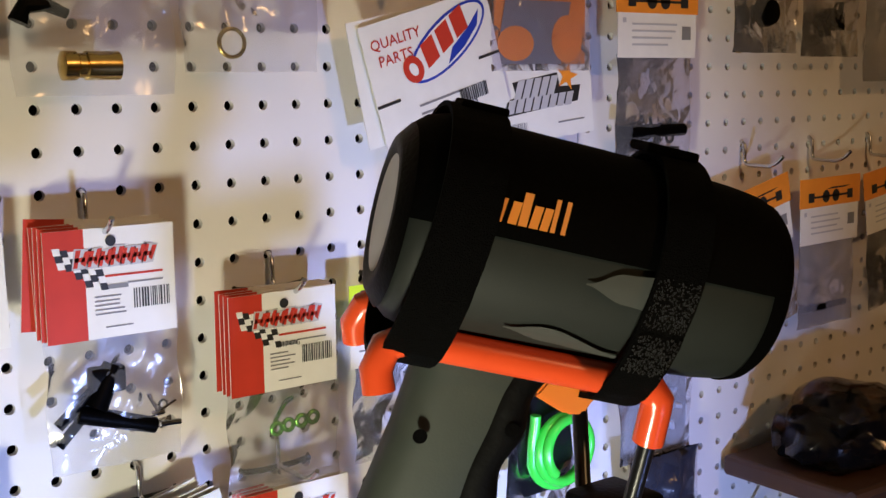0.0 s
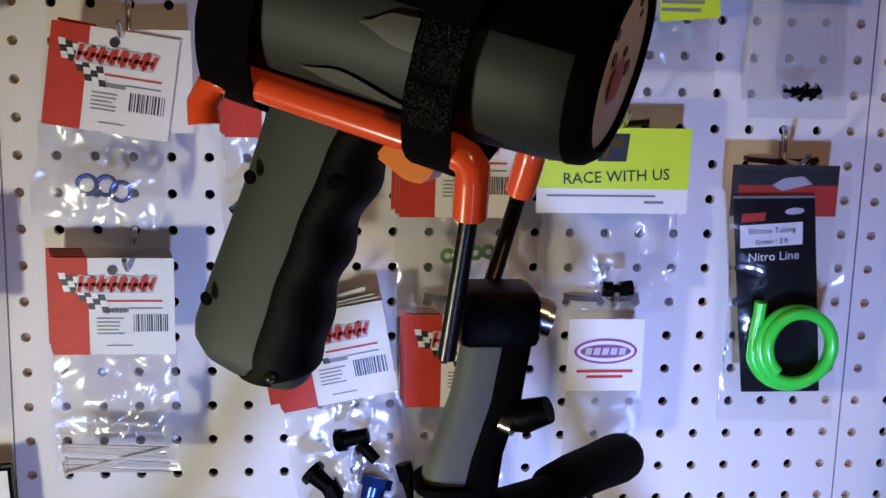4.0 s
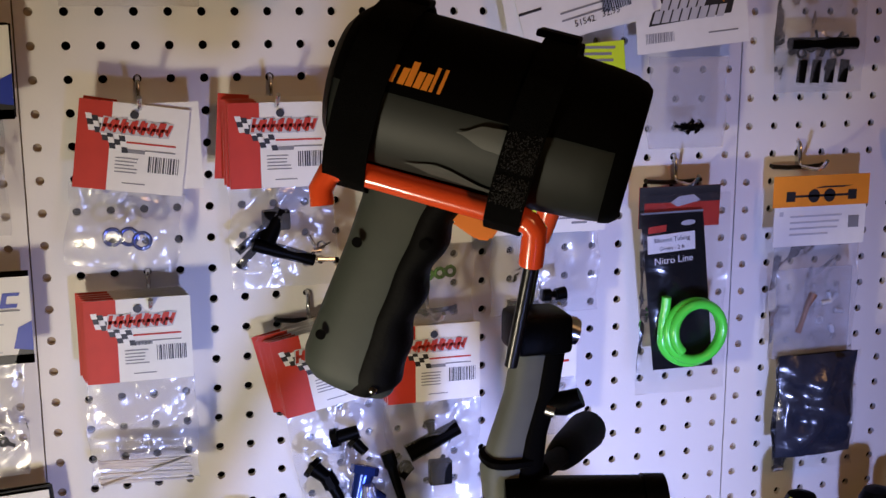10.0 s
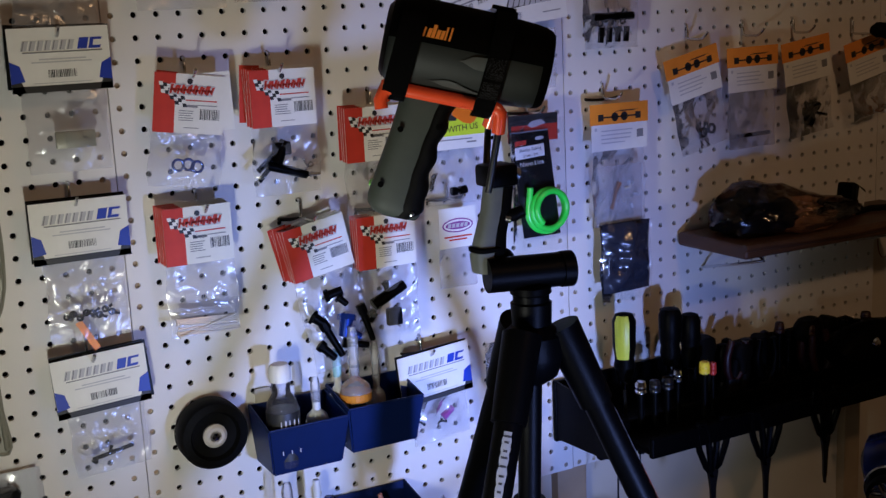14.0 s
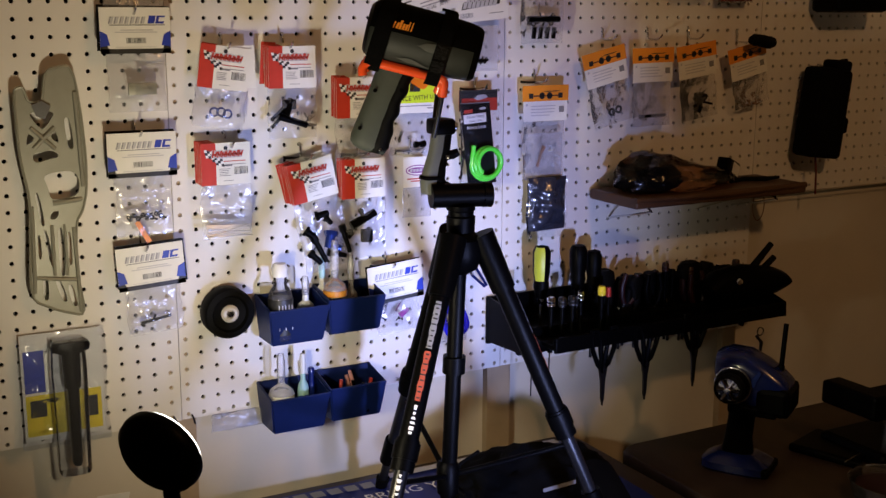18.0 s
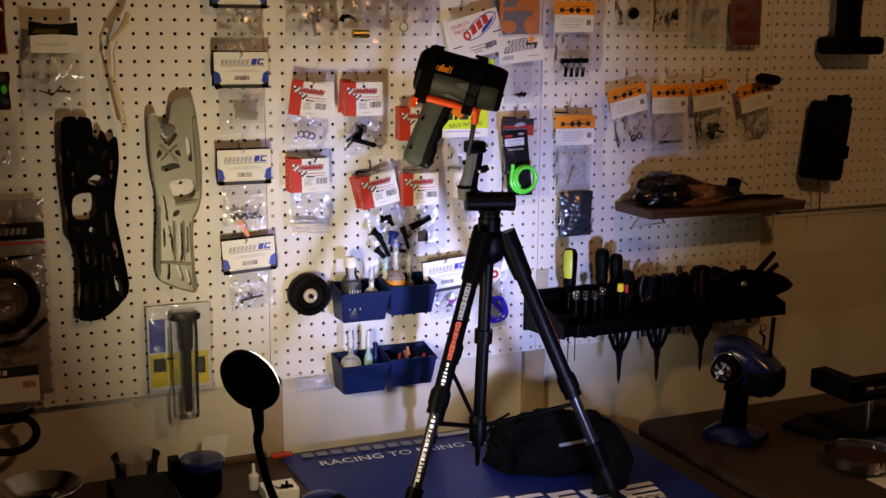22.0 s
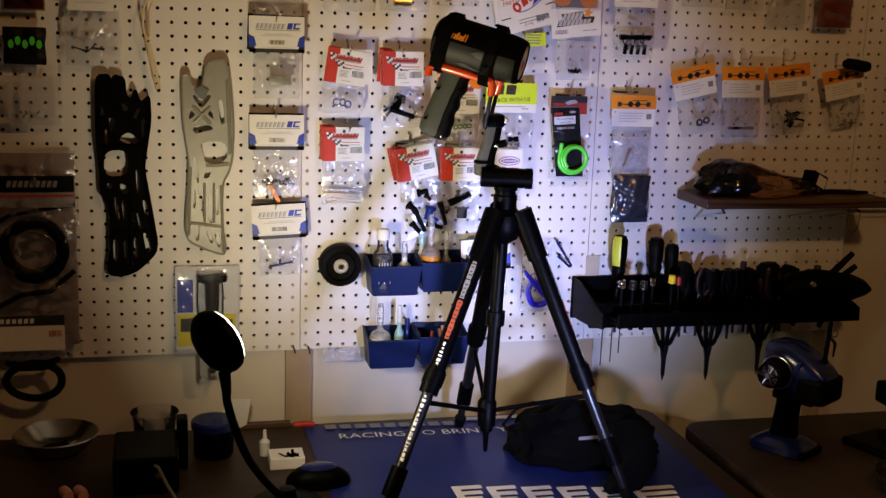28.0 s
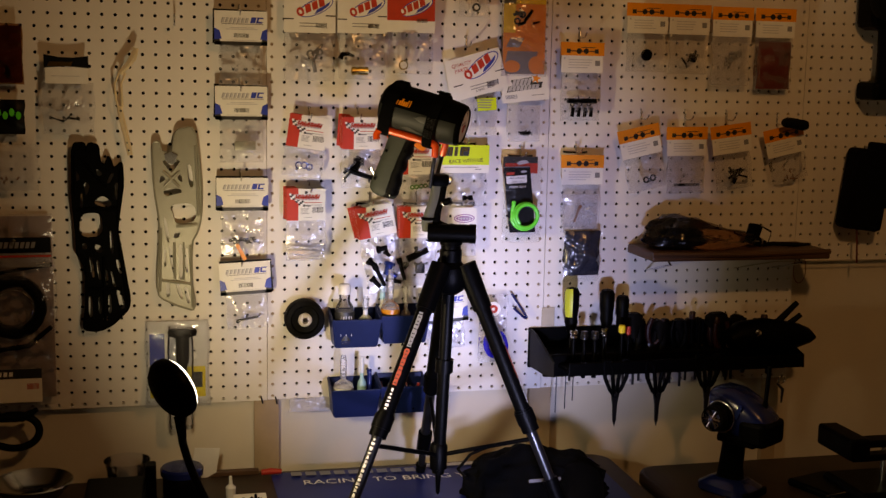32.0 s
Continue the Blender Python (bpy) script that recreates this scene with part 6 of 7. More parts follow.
def bin_(x, z, w=0.100, h=0.058, d=0.075):
    ob = thing("blue_bin", pose(x, 0, z), "small blue plastic bin hung on the pegboard", "bin", "blue bins")
    t = 0.0022

    def shell_(name, a, b, c, e):
        bm = bmesh.new()
        f = [bm.verts.new(v) for v in (a, b, c, e)]
        face_ = bm.faces.new(f)
        bm.normal_update()
        n = face_.normal.copy()
        g = [bm.verts.new(v.co - n * t) for v in f]
        bm.faces.new(g[::-1])
        for i in range(4):
            bm.faces.new((f[(i + 1) % 4], f[i], g[i], g[(i + 1) % 4]))
        bmesh.ops.recalc_face_normals(bm, faces=bm.faces[:])
        return part(name, bm, "blue_bin", ob)

    wb = w * 0.86
    y0, yt, yb = -0.006, -d, -d * 0.84
    shell_("front_wall", (-w / 2, yt, 0), (w / 2, yt, 0), (wb / 2, yb, -h), (-wb / 2, yb, -h))
    shell_("back_wall", (w / 2, y0, 0.014), (-w / 2, y0, 0.014), (-wb / 2, y0, -h), (wb / 2, y0, -h))
    shell_("side_wall", (-w / 2, y0, 0.014), (-w / 2, yt, 0), (-wb / 2, yb, -h), (-wb / 2, y0, -h))
    shell_("side_wall", (w / 2, yt, 0), (w / 2, y0, 0.014), (wb / 2, y0, -h), (wb / 2, yb, -h))
    shell_("bottom", (-wb / 2, yb, -h), (wb / 2, yb, -h), (wb / 2, y0, -h), (-wb / 2, y0, -h))
    part("rim", sweep(bmesh.new(), [(-w / 2, y0, 0.014), (-w / 2, yt, 0), (w / 2, yt, 0), (w / 2, y0, 0.014)], 0.0018, 8), "blue_bin", ob, smooth=True)
    return ob


for bx, bz in ((0.181, 1.112), (0.284, 1.118), (0.180, 0.962), (0.284, 0.966)):
    bin_(bx, bz)


def bottle(x, y, z, r, h, mat, cap, lab, neck=0.35, label_mat=None, cap_mat="ink_white"):
    ob = thing("bottle", pose(x, y, z), lab, "bottle", "bottles in the bins")
    part("body", lathe(bmesh.new(), [(0.0005, 0.0), (r * 0.92, 0.001), (r, 0.006), (r, h * 0.68), (r * 0.9, h * 0.76), (r * neck, h * 0.86), (r * neck, h)], 22), mat, ob, smooth=True)
    part("cap", lathe(bmesh.new(), [(r * neck * 1.15, h), (r * neck * 1.2, h + cap * 0.7), (r * neck * 0.9, h + cap), (0.0005, h + cap)], 18), cap_mat, ob, smooth=True)
    if label_mat:
        part("label_wrap", lathe(bmesh.new(), [(r + 0.0006, h * 0.10), (r + 0.0006, h * 0.66)], 22), label_mat, ob, "printed wrap label", True)
    return ob


bottle(0.158, -0.050, 1.058, 0.0200, 0.106, "blister", 0.021, "clear bottle with black barred label and white cap", 0.56, "ink_black")
q = [o for o in scene.objects if o.name == "bottle"][0]
part("label_stripe", quads(bmesh.new(), -0.0212, *[rect(-0.011 + 0.0055 * k, -0.0098 + 0.0055 * k + 0.0006 * (k % 2), 0.020 + 0.006 * (k % 2), 0.062) for k in range(5)]), "ink_pale", q)
bottle(0.203, -0.046, 1.058, 0.0140, 0.070, "liquid_pale", 0.030, "milky white bottle with a long clear nozzle", 0.36, "card_white", "film_milky")
bottle(0.256, -0.046, 1.064, 0.0195, 0.098, "film_milky", 0.052, "clear squeeze bottle with a narrow spout", 0.30, cap_mat="film_milky")
part("liquid", lathe(bmesh.new(), [(0.0199, 0.056), (0.0200, 0.066)], 22), "liquid_amber", [o for o in scene.objects if o.name == "bottle.002"][0], "amber band of liquid")
bottle(0.243, -0.022, 1.064, 0.0120, 0.082, "liquid_pale", 0.034, "small pale bottle with a spout", 0.40, cap_mat="teal_plastic")
bottle(0.292, -0.030, 1.064, 0.0110, 0.070, "film_milky", 0.050, "slim pale bottle behind the squeeze bottle", 0.4, cap_mat="film_milky")
bottle(0.157, -0.046, 0.908, 0.0210, 0.084, "film_milky", 0.040, "squeeze bottle with white label and clear spout", 0.28, "card_white", "film_milky")
part("label_stripe", quads(bmesh.new(), -0.0222, rect(-0.014, 0.014, 0.040, 0.044), rect(-0.012, 0.010, 0.030, 0.0315)), "ink_blue", [o for o in scene.objects if o.name.startswith("bottle")][-1])
bottle(0.197, -0.042, 0.908, 0.0095, 0.084, "teal_plastic", 0.034, "slim pale teal bottle", 0.45, cap_mat="liquid_pale")
bottle(0.214, -0.036, 0.908, 0.0060, 0.080, "blue_gloss", 0.010, "slim blue marker in a blue bin", 0.8, cap_mat="blue_gloss")
q = thing("bin_contents", pose(0.284, -0.042, 0.950), "jumble of red and black small tools in a bin", "tools")
for k in range(8):
    rng = random.Random(700 + k)
    a = Vector((rng.uniform(-0.040, 0.038), rng.uniform(-0.020, 0.020), -0.036))
    b = a + Vector((rng.uniform(-0.018, 0.018), rng.uniform(-0.01, 0.01), rng.uniform(0.045, 0.066)))
    part("small_tool", rod(bmesh.new(), a, b, rng.uniform(0.003, 0.006), 0.003), ("red_plastic", "black_plastic", "pink", "chrome")[k % 4], q, smooth=True)
# thin tan rectangles on the board, by the bins and the rack's left end
for x, z, s in ((0.150, 1.135, 0.03), (0.62, 1.10, 0.045)):
    q = thing("paper_tag", pose(x, -0.004, z), "flat tan rectangle on the board behind the bins and rack", "tag")
    part("tag", new_box(-s / 3, s / 3, -0.0004, 0.0004, -s, s * 0.3), "tan_matte", q)

# blue twisted plastic and bag between the bins and the rack
q = thing("blue_body_clip_bag", pose(0.486, -0.030, 1.152), "small clear bag with a red and white badge and blue plastic", "bag")
part("bag", film_bag(0.064, 0.150, 0.012, 66), "film", q, smooth=True)
part("badge", quads(bmesh.new(), -0.0140, oval(-0.004, -0.030, 0.016, 0.016)), "ink_white", q)
part("badge_ring", quads(bmesh.new(), -0.0144, oval(-0.004, -0.030, 0.010, 0.009)), "card_red", q)
part("badge_dot", quads(bmesh.new(), -0.0148, oval(-0.004, -0.030, 0.004, 0.0035)), "ink_white", q)
part("blue_loop", sweep(bmesh.new(), [Vector((0.006 + 0.022 * math.cos(a), -0.004 + 0.006 * math.sin(3 * a), -0.110 + 0.026 * math.sin(a))) for a in [2 * math.pi * j / 30 for j in range(30)]], 0.0062, 10, True), "blue_clear", q, "translucent blue plastic loop", True)
part("blue_strip", sweep(bmesh.new(), [(-0.028, -0.004, -0.060), (-0.014, -0.012, -0.080), (0.004, -0.012, -0.098), (0.022, -0.006, -0.120)], [0.003, 0.006, 0.006, 0.003], 8), "blue_clear", q, smooth=True)
for a, b in (((0.530, 1.150), (0.566, 1.096)), ((0.535, 1.118), (0.562, 1.094))):
    q = thing("blue_rod", pose(0, -0.020, 0), "thin dark blue plastic rod on the board", "rod", "blue rods")
    part("rod", rod(bmesh.new(), (a[0], 0, a[1]), (b[0], 0, b[1]), 0.0026, n=10), "blue_gloss", q, smooth=True)

# ---- shelf on brackets with a bag and a small box
q = thing("wall_shelf", pose(1.005, -0.075, 1.245), "narrow stained wooden shelf on wire brackets", "shelf")
bm = new_box(-0.205, 0.215, -0.072, 0.070, -0.010, 0.010, 0.004)
part("board", bm, "wood", q, "brown wooden board")
for x in (-0.155, 0.155):
    part("bracket", sweep(bmesh.new(), [(x, 0.072, -0.012), (x, -0.040, -0.012), (x, -0.055, -0.020), (x, 0.0, -0.034), (x, 0.070, -0.050)], 0.0022, 8), "steel", q, "thin steel wire bracket", True)
part("edge_lip", sweep(bmesh.new(), [(-0.205, -0.070, 0.006), (0.0, -0.073, 0.003), (0.215, -0.068, 0.006)], 0.006, 8), "wood", q, smooth=True)
q = thing("black_foam_bag", pose(0.905, -0.080, 1.256), "brown clear bag full of black foam rings on a shelf", "bag")
bm = bmesh.new()
bmesh.ops.create_icosphere(bm, subdivisions=4, radius=1.0)
for v in bm.verts:
    nn = noise.noise(v.co * 2.3) * 0.30 + noise.noise(v.co * 6.0) * 0.18 + noise.noise(v.co * 14.0) * 0.07
    v.co = Vector((v.co.x * 0.060 * (1 + nn) - 0.024, v.co.y * 0.044 * (1 + nn), max(v.co.z, -0.5) * 0.036 * (1 + nn) + 0.0215))
part("foam", bm, "cloth", q, "black foam bundle", True)
bm = bmesh.new()
bmesh.ops.create_icosphere(bm, subdivisions=4, radius=1.0)
for v in bm.verts:
    nn = noise.noise(v.co * 1.8 + Vector((5, 0, 0))) * 0.24 + noise.noise(v.co * 5.0) * 0.14
    k = max(0.0, v.co.x)
    v.co = Vector((v.co.x * (0.094 + 0.090 * k) * (1 + nn), v.co.y * 0.060 * (1 + nn), max(v.co.z, -0.5) * (0.045 - 0.022 * k) * (1 + nn) + 0.0245 - 0.010 * k))
part("film_wrap", bm, "film_brown", q, "crinkled brown clear wrap", True)
q = thing("small_device", pose(1.080, -0.070, 1.256, 0, 0, 25), "small black device with a pale square label", "device")
part("case", new_box(-0.030, 0.026, -0.014, 0.014, 0.0, 0.044, 0.004, pose(0, 0, 0, 0, 20, 0)), "black_plastic", q)
part("label", new_box(-0.016, 0.016, -0.0155, -0.0145, 0.012, 0.034, 0, pose(0.002, 0, 0.004, 0, 24, 0)), "card_white", q)
part("clip", new_box(-0.003, 0.003, -0.018, -0.012, 0.0, 0.018, 0.001), "chrome", q)
q = thing("flat_black_lead", pose(1.130, -0.085, 1.2555), "flat black lead lying on the shelf", "cable")
part("lead", sweep(bmesh.new(), [(-0.050, 0, 0.004), (-0.01, 0.010, 0.005), (0.030, -0.010, 0.005), (0.075, 0.0, 0.004)], [0.004, 0.005, 0.005, 0.003], 8), "black_rubber", q, smooth=True)
q = thing("hanging_cord", pose(1.240, -0.010, 1.222), "loop of brown cord hanging by the panel edge", "cord")
part("cord", sweep(bmesh.new(), [(-0.015 + 0.016 * math.sin(a * 1.0), -0.004, -0.032 - 0.032 * math.cos(a)) for a in [2 * math.pi * j / 24 for j in range(25)]], 0.0010, 6), "brown_bag", q, smooth=True)
q = thing("edge_wire", pose(1.10, -0.012, 1.208), "thin pale wire along the panel edge", "wire")
part("wire", sweep(bmesh.new(), [(-0.04, 0, -0.012), (0.06, -0.004, 0.002), (0.30, -0.003, 0.002), (0.62, -0.003, 0.004)], 0.0012, 6), "tan_matte", q, smooth=True)

# ---- tool rack below, with screwdrivers, pliers and scissors
q = thing("tool_rack", pose(0.860, 0, 1.020), "long black plastic tool rack screwed to the pegboard", "tool rack")
part("back_rail", new_box(-0.285, 0.290, -0.010, -0.002, -0.040, 0.050, 0.002), "black_plastic", q)
part("tray", new_box(-0.282, 0.288, -0.105, -0.008, -0.006, 0.004, 0.002), "black_plastic", q)
part("front_lip", new_box(-0.282, 0.288, -0.112, -0.100, -0.036, 0.012, 0.003), "black_plastic", q)
part("second_tray", new_box(-0.250, 0.286, -0.176, -0.108, -0.014, -0.006, 0.002), "black_plastic", q)
part("lower_lip", new_box(-0.250, 0.286, -0.182, -0.174, -0.018, 0.010, 0.002), "black_plastic", q)
part("end_plate", prism(bmesh.new(), [(0, 0.050), (-0.004, -0.040), (0.001, -0.046), (0.005, -0.045), (0.006, 0.050)], -0.004, -0.002), "black_plastic", q)
for sx in (-0.283, 0.288):
    bm = bmesh.new()
    f = [bm.verts.new((sx, y, z)) for y, z in ((-0.002, 0.050), (-0.050, 0.046), (-0.180, 0.010), (-0.182, -0.018), (-0.110, -0.030), (-0.002, -0.036))]
    g = [bm.verts.new((sx + 0.004, v.co.y, v.co.z)) for v in f]
    bm.faces.new(f)
    bm.faces.new(g[::-1])
    for i in range(6):
        bm.faces.new((f[(i + 1) % 6], f[i], g[i], g[(i + 1) % 6]))
    bmesh.ops.recalc_face_normals(bm, faces=bm.faces[:])
    part("end_plate", bm, "black_plastic", q, "angled end plate")


def screwdriver(x, y, ztop, mats, r=0.0150, hl=0.085, blade=0.12, lab="screwdriver with a two-tone handle", lean=0.0):
    ob = thing("screwdriver", pose(x, y, ztop, 0, lean, 0), lab, "screwdriver", "rack tools")
    prof = [(0.0005, 0.0), (r * 0.75, -0.003), (r, -0.012), (r * 0.96, -hl * 0.5), (r * 0.80, -hl * 0.66), (r * 0.9, -hl * 0.78), (r * 0.6, -hl), (0.0005, -hl - 0.001)]
    part("handle", lathe(bmesh.new(), prof, 18), mats[0], ob, smooth=True)
    if len(mats) > 1:
        bm = bmesh.new()
        rings = []
        for rr, z in prof[1:5]:
            rings.append([bm.verts.new(((rr + 0.0008) * math.cos(a), (rr + 0.0008) * math.sin(a), z)) for a in [radians(186 + 9 * j) for j in range(9)]])
        for u, w in zip(rings, rings[1:]):
            for j in range(8):
                bm.faces.new((u[j], w[j], w[j + 1], u[j + 1]))
        part("grip_panel", bm, mats[1], ob, "bright grip panel", True)
    part("ferrule", lathe(bmesh.new(), [(0.0060, -hl - 0.012), (0.0066, -hl - 0.006), (0.0066, -hl + 0.001)], 14), "chrome", ob, smooth=True)
    part("blade", rod(bmesh.new(), (0, 0, -hl - 0.008), (0, 0, -hl - blade), 0.0030, n=10), "dark_steel", ob, smooth=True)
    return ob


screwdriver(0.650, -0.072, 1.172, ("black_plastic", "tag_yellow"), 0.0165, 0.098, 0.11, "black and lime-yellow screwdriver in the rack")
screwdriver(0.732, -0.070, 1.166, ("black_plastic",), 0.0165, 0.085, 0.10, "thick black screwdriver in the rack")
screwdriver(0.768, -0.070, 1.152, ("black_plastic",), 0.0150, 0.080, 0.10, "plain black screwdriver in the rack")
for k, (x, y, zt, r, mat) in enumerate(((0.640, -0.120, 1.085, 0.008, "chrome"), (0.664, -0.120, 1.082, 0.008, "dark_steel"), (0.690, -0.115, 1.080, 0.0085, "dark_steel"), (0.712, -0.110, 1.085, 0.006, "chrome"), (0.747, -0.125, 1.094, 0.0075, "ink_yellow"), (0.762, -0.125, 1.090, 0.005, "red_plastic"), (0.865, -0.080, 1.095, 0.010, "black_plastic"), (0.930, -0.080, 1.110, 0.007, "red_dark"), (0.948, -0.080, 1.095, 0.006, "black_plastic"), (1.100, -0.090, 1.100, 0.008, "red_dark"), (0.985, -0.085, 1.098, 0.009, "red_dark"))):
    ob = thing("nut_driver", pose(x, y, zt), "small driver with a metal collar standing in the rack", "driver", "rack tools")
    part("shaft", rod(bmesh.new(), (0, 0, -0.10), (0, 0, -0.014), r * 0.6, n=12), "black_plastic", ob, smooth=True)
    part("collar", lathe(bmesh.new(), [(r * 0.6, -0.016), (r, -0.014), (r, -0.010), (r * 0.92, -0.009), (r, -0.008), (r, -0.004), (r * 0.92, -0.003), (r, -0.002), (r * 0.8, 0.002), (0.0005, 0.003)], 16), mat, ob, smooth=True)


def pliers(x, y, z, s, lean, mat, lab):
    ob = thing("pliers", pose(x, y, z, 0, lean, 0), lab, "pliers", "rack tools")
    for side in (-1, 1):
        part("handle", sweep(bmesh.new(), [(side * 0.004, 0, 0), (side * 0.014, 0, 0.020 * s), (side * 0.018, 0, 0.045 * s), (side * 0.013, 0, 0.075 * s)], [0.005, 0.006, 0.0065, 0.005], 10), mat, ob, "dipped handle", True)
    part("jaw", loft([[(px, py, zz) for px, py, _ in handle_loop(0, hx, 0.006, 0, 12, 2.5)] for zz, hx in ((0.004, 0.012), (-0.015, 0.012), (-0.050, 0.004))]), "dark_steel", ob, smooth=True)
    return ob


pliers(0.835, -0.085, 1.040, 0.8, 10, "red_dark", "pliers with dark red handles in the rack")
pliers(1.000, -0.100, 1.015, 1.0, -8, "red_dark", "worn red-handled pliers in the rack")
pliers(1.055, -0.095, 1.022, 1.0, 6, "black_plastic", "black-handled pliers in the rack")
pliers(0.895, -0.090, 1.028, 0.9, 0, "black_plastic", "small black-handled pliers in the rack")
pliers(1.120, -0.110, 1.018, 1.0, 20, "black_plastic", "black-handled cutters leaning in the rack")
q = thing("glue_gun", pose(1.080, -0.120, 1.040), "bulky black hand tool with two prongs in the rack", "hand tool")
part("body", loft([[(xx, py, pz * 1.0 + 0.02) for _, py, pz in [(0, p_[0] * 1.0, p_[1]) for p_ in [(0.030 * math.cos(a), hz * math.sin(a)) for a in [2 * math.pi * j / 14 for j in range(14)]]]] for xx, hz in ((-0.085, 0.010), (-0.060, 0.034), (0.0, 0.042), (0.040, 0.036), (0.086, 0.028), (0.110, 0.018), (0.116, 0.010))]), "black_plastic", q, "rounded black body", True)
part("prong", rod(bmesh.new(), (0.030, 0.0, 0.045), (0.082, 0.0, 0.094), 0.008, 0.006), "black_rubber", q, smooth=True)
part("prong", rod(bmesh.new(), (0.050, 0.0, 0.036), (0.092, 0.0, 0.066), 0.007, 0.006), "black_rubber", q, smooth=True)
part("dial", lathe(bmesh.new(), [(0.0005, 0.004), (0.006, 0.003), (0.008, 0)], 14, pose(-0.025, -0.031, 0.034, 90, 0, 0)), "chrome", q, smooth=True)


rk = random.Random(91)
for k, (x, w, top, lean) in enumerate(((0.802, 0.046, 1.108, -4), (0.850, 0.034, 1.094, 6), (0.918, 0.030, 1.092, -10), (0.994, 0.052, 1.108, -5), (1.040, 0.034, 1.098, 10))):
    ob = thing("hand_tool", pose(x, -0.060 - 0.02 * (k % 2), 1.030, 0, lean, 0), "black hand tool with moulded grips crowded into the rack", "hand tool", "rack tools")
    h = top - 1.030
    part("head", loft([[(px, py, zz) for px, py, _ in handle_loop(0, hx, 0.012, 0, 16, 2.6)] for zz, hx in ((h * 0.30, w * 0.20), (h * 0.55, w * 0.30), (h * 0.72, w * 0.55), (h * 0.92, w * 0.50), (h, w * 0.30))]), "black_rubber", ob, "bulky moulded head", True)
    for side in (-1, 1):
        part("grip", sweep(bmesh.new(), [(side * 0.006, 0, -0.010), (side * w * 0.30, 0, h * 0.30), (side * w * 0.28, 0, h * 0.62)], [0.006, 0.0088, 0.0070], 10), "red_dark" if k == 3 else "black_rubber", ob, "moulded grip", True)
for k in range(15):
    x = 0.788 + 0.0188 * k
    screwdriver(x, -0.040 - 0.012 * (k % 2), 1.084 + rk.uniform(-0.008, 0.010), ("red_dark",) if k in (8, 12) else ("black_plastic",), rk.uniform(0.0085, 0.0118), 0.060, 0.085, "short dark driver crowded into the rack")


def scissors(x, y, ztip, s, lab):
    """Needle-nosed shears hanging point down, the grips spreading up into the rack."""
    ob = thing("scissors", pose(x, y, ztip), lab, "scissors", "hanging scissors")
    for side in (-1, 1):
        part("blade", prism(bmesh.new(), [(0, 0), (side * 0.0040, 0.012 * s), (side * 0.0055, 0.045 * s), (side * 0.0095, 0.066 * s), (-side * 0.003, 0.072 * s)], -0.002 + side * 0.001, 0.002 + side * 0.001), "dark_steel", ob)
        loop = [(0.003, 0.060), (0.012, 0.074), (0.024, 0.100), (0.029, 0.122), (0.026, 0.136), (0.017, 0.136), (0.010, 0.120), (0.006, 0.092)]
        part("finger_loop", sweep(bmesh.new(), [(side * px, 0.001 * side, pz * s) for px, pz in loop], 0.0046, 8, True), "black_plastic", ob, "black finger loop", True)
    part("pivot", lathe(bmesh.new(), [(0.0005, 0.0045), (0.0040, 0.004), (0.0050, 0)], 12, pose(0, -0.002, 0.066 * s, 90, 0, 0)), "dark_steel", ob, smooth=True)
    return ob


scissors(0.716, -0.177, 0.890, 1.05, "black-handled scissors hanging below the rack")
scissors(0.811, -0.178, 0.886, 1.05, "slim black-handled scissors hanging below the rack")
scissors(0.925, -0.178, 0.893, 1.05, "pointed black-handled scissors hanging below the rack")
for x, z0 in ((0.607, 0.905), (0.628, 0.912), (0.645, 0.930)):
    q = thing("hex_key", pose(x, -0.110, z0), "thin black hex key hanging through the rack", "hex key", "hex keys")
    part("wire", sweep(bmesh.new(), [(0, 0, 0), (0.001, 0, 0.090), (0.006, 0, 0.098), (0.016, 0, 0.099)], 0.0013, 6), "dark_steel", q, smooth=True)
q = thing("key_ring", pose(1.118, -0.150, 0.975), "bright metal clasp hanging below the rack", "clasp")
part("ring", ring_of(bmesh.new(), (0, 0, -0.008), 0.008, 0.0016, 18), "chrome", q, smooth=True)
part("clip", sweep(bmesh.new(), [(-0.010, 0, -0.016), (0.004, 0, -0.030), (0.002, 0, -0.060)], [0.003, 0.004, 0.002], 8), "dark_steel", q, smooth=True)

# ---- black transmitters hung on the far panel
q = thing("hung_transmitter", pose(1.410, -0.050, 1.728), "black pistol-grip radio transmitter hung on the board", "radio transmitter")
part("head", new_box(-0.085, 0.080, -0.045, 0.045, 0.010, 0.125, 0.020), "black_plastic", q, "black moulded head")
part("wheel", lathe(bmesh.new(), [(0.010, -0.018), (0.040, -0.016), (0.044, 0.0), (0.040, 0.016), (0.010, 0.018)], 28, pose(-0.060, -0.056, 0.070, 90, 0, 0)), "black_rubber", q, "foam steering wheel", True)
part("grip", loft([[(px + c, py, zz) for px, py, _ in handle_loop(0, hx, 0.020, 0, 18, 3)] for zz, c, hx in ((0.020, -0.010, 0.034), (-0.060, -0.012, 0.030), (-0.108, -0.012, 0.032))]), "black_plastic", q, smooth=True)
part("base", new_box(-0.072, 0.070, -0.040, 0.040, -0.146, -0.104, 0.010), "black_plastic", q)
q = thing("black_tool_case", pose(1.372, -0.040, 1.470, 0, 7, 0), "black zip pouch hung from a cord", "pouch")
part("pouch", new_box(-0.048, 0.046, -0.030, 0.024, -0.185, 0.0, 0.010), "cloth", q)
part("ear", new_box(0.000, 0.042, -0.026, 0.020, -0.006, 0.018, 0.006), "cloth", q)
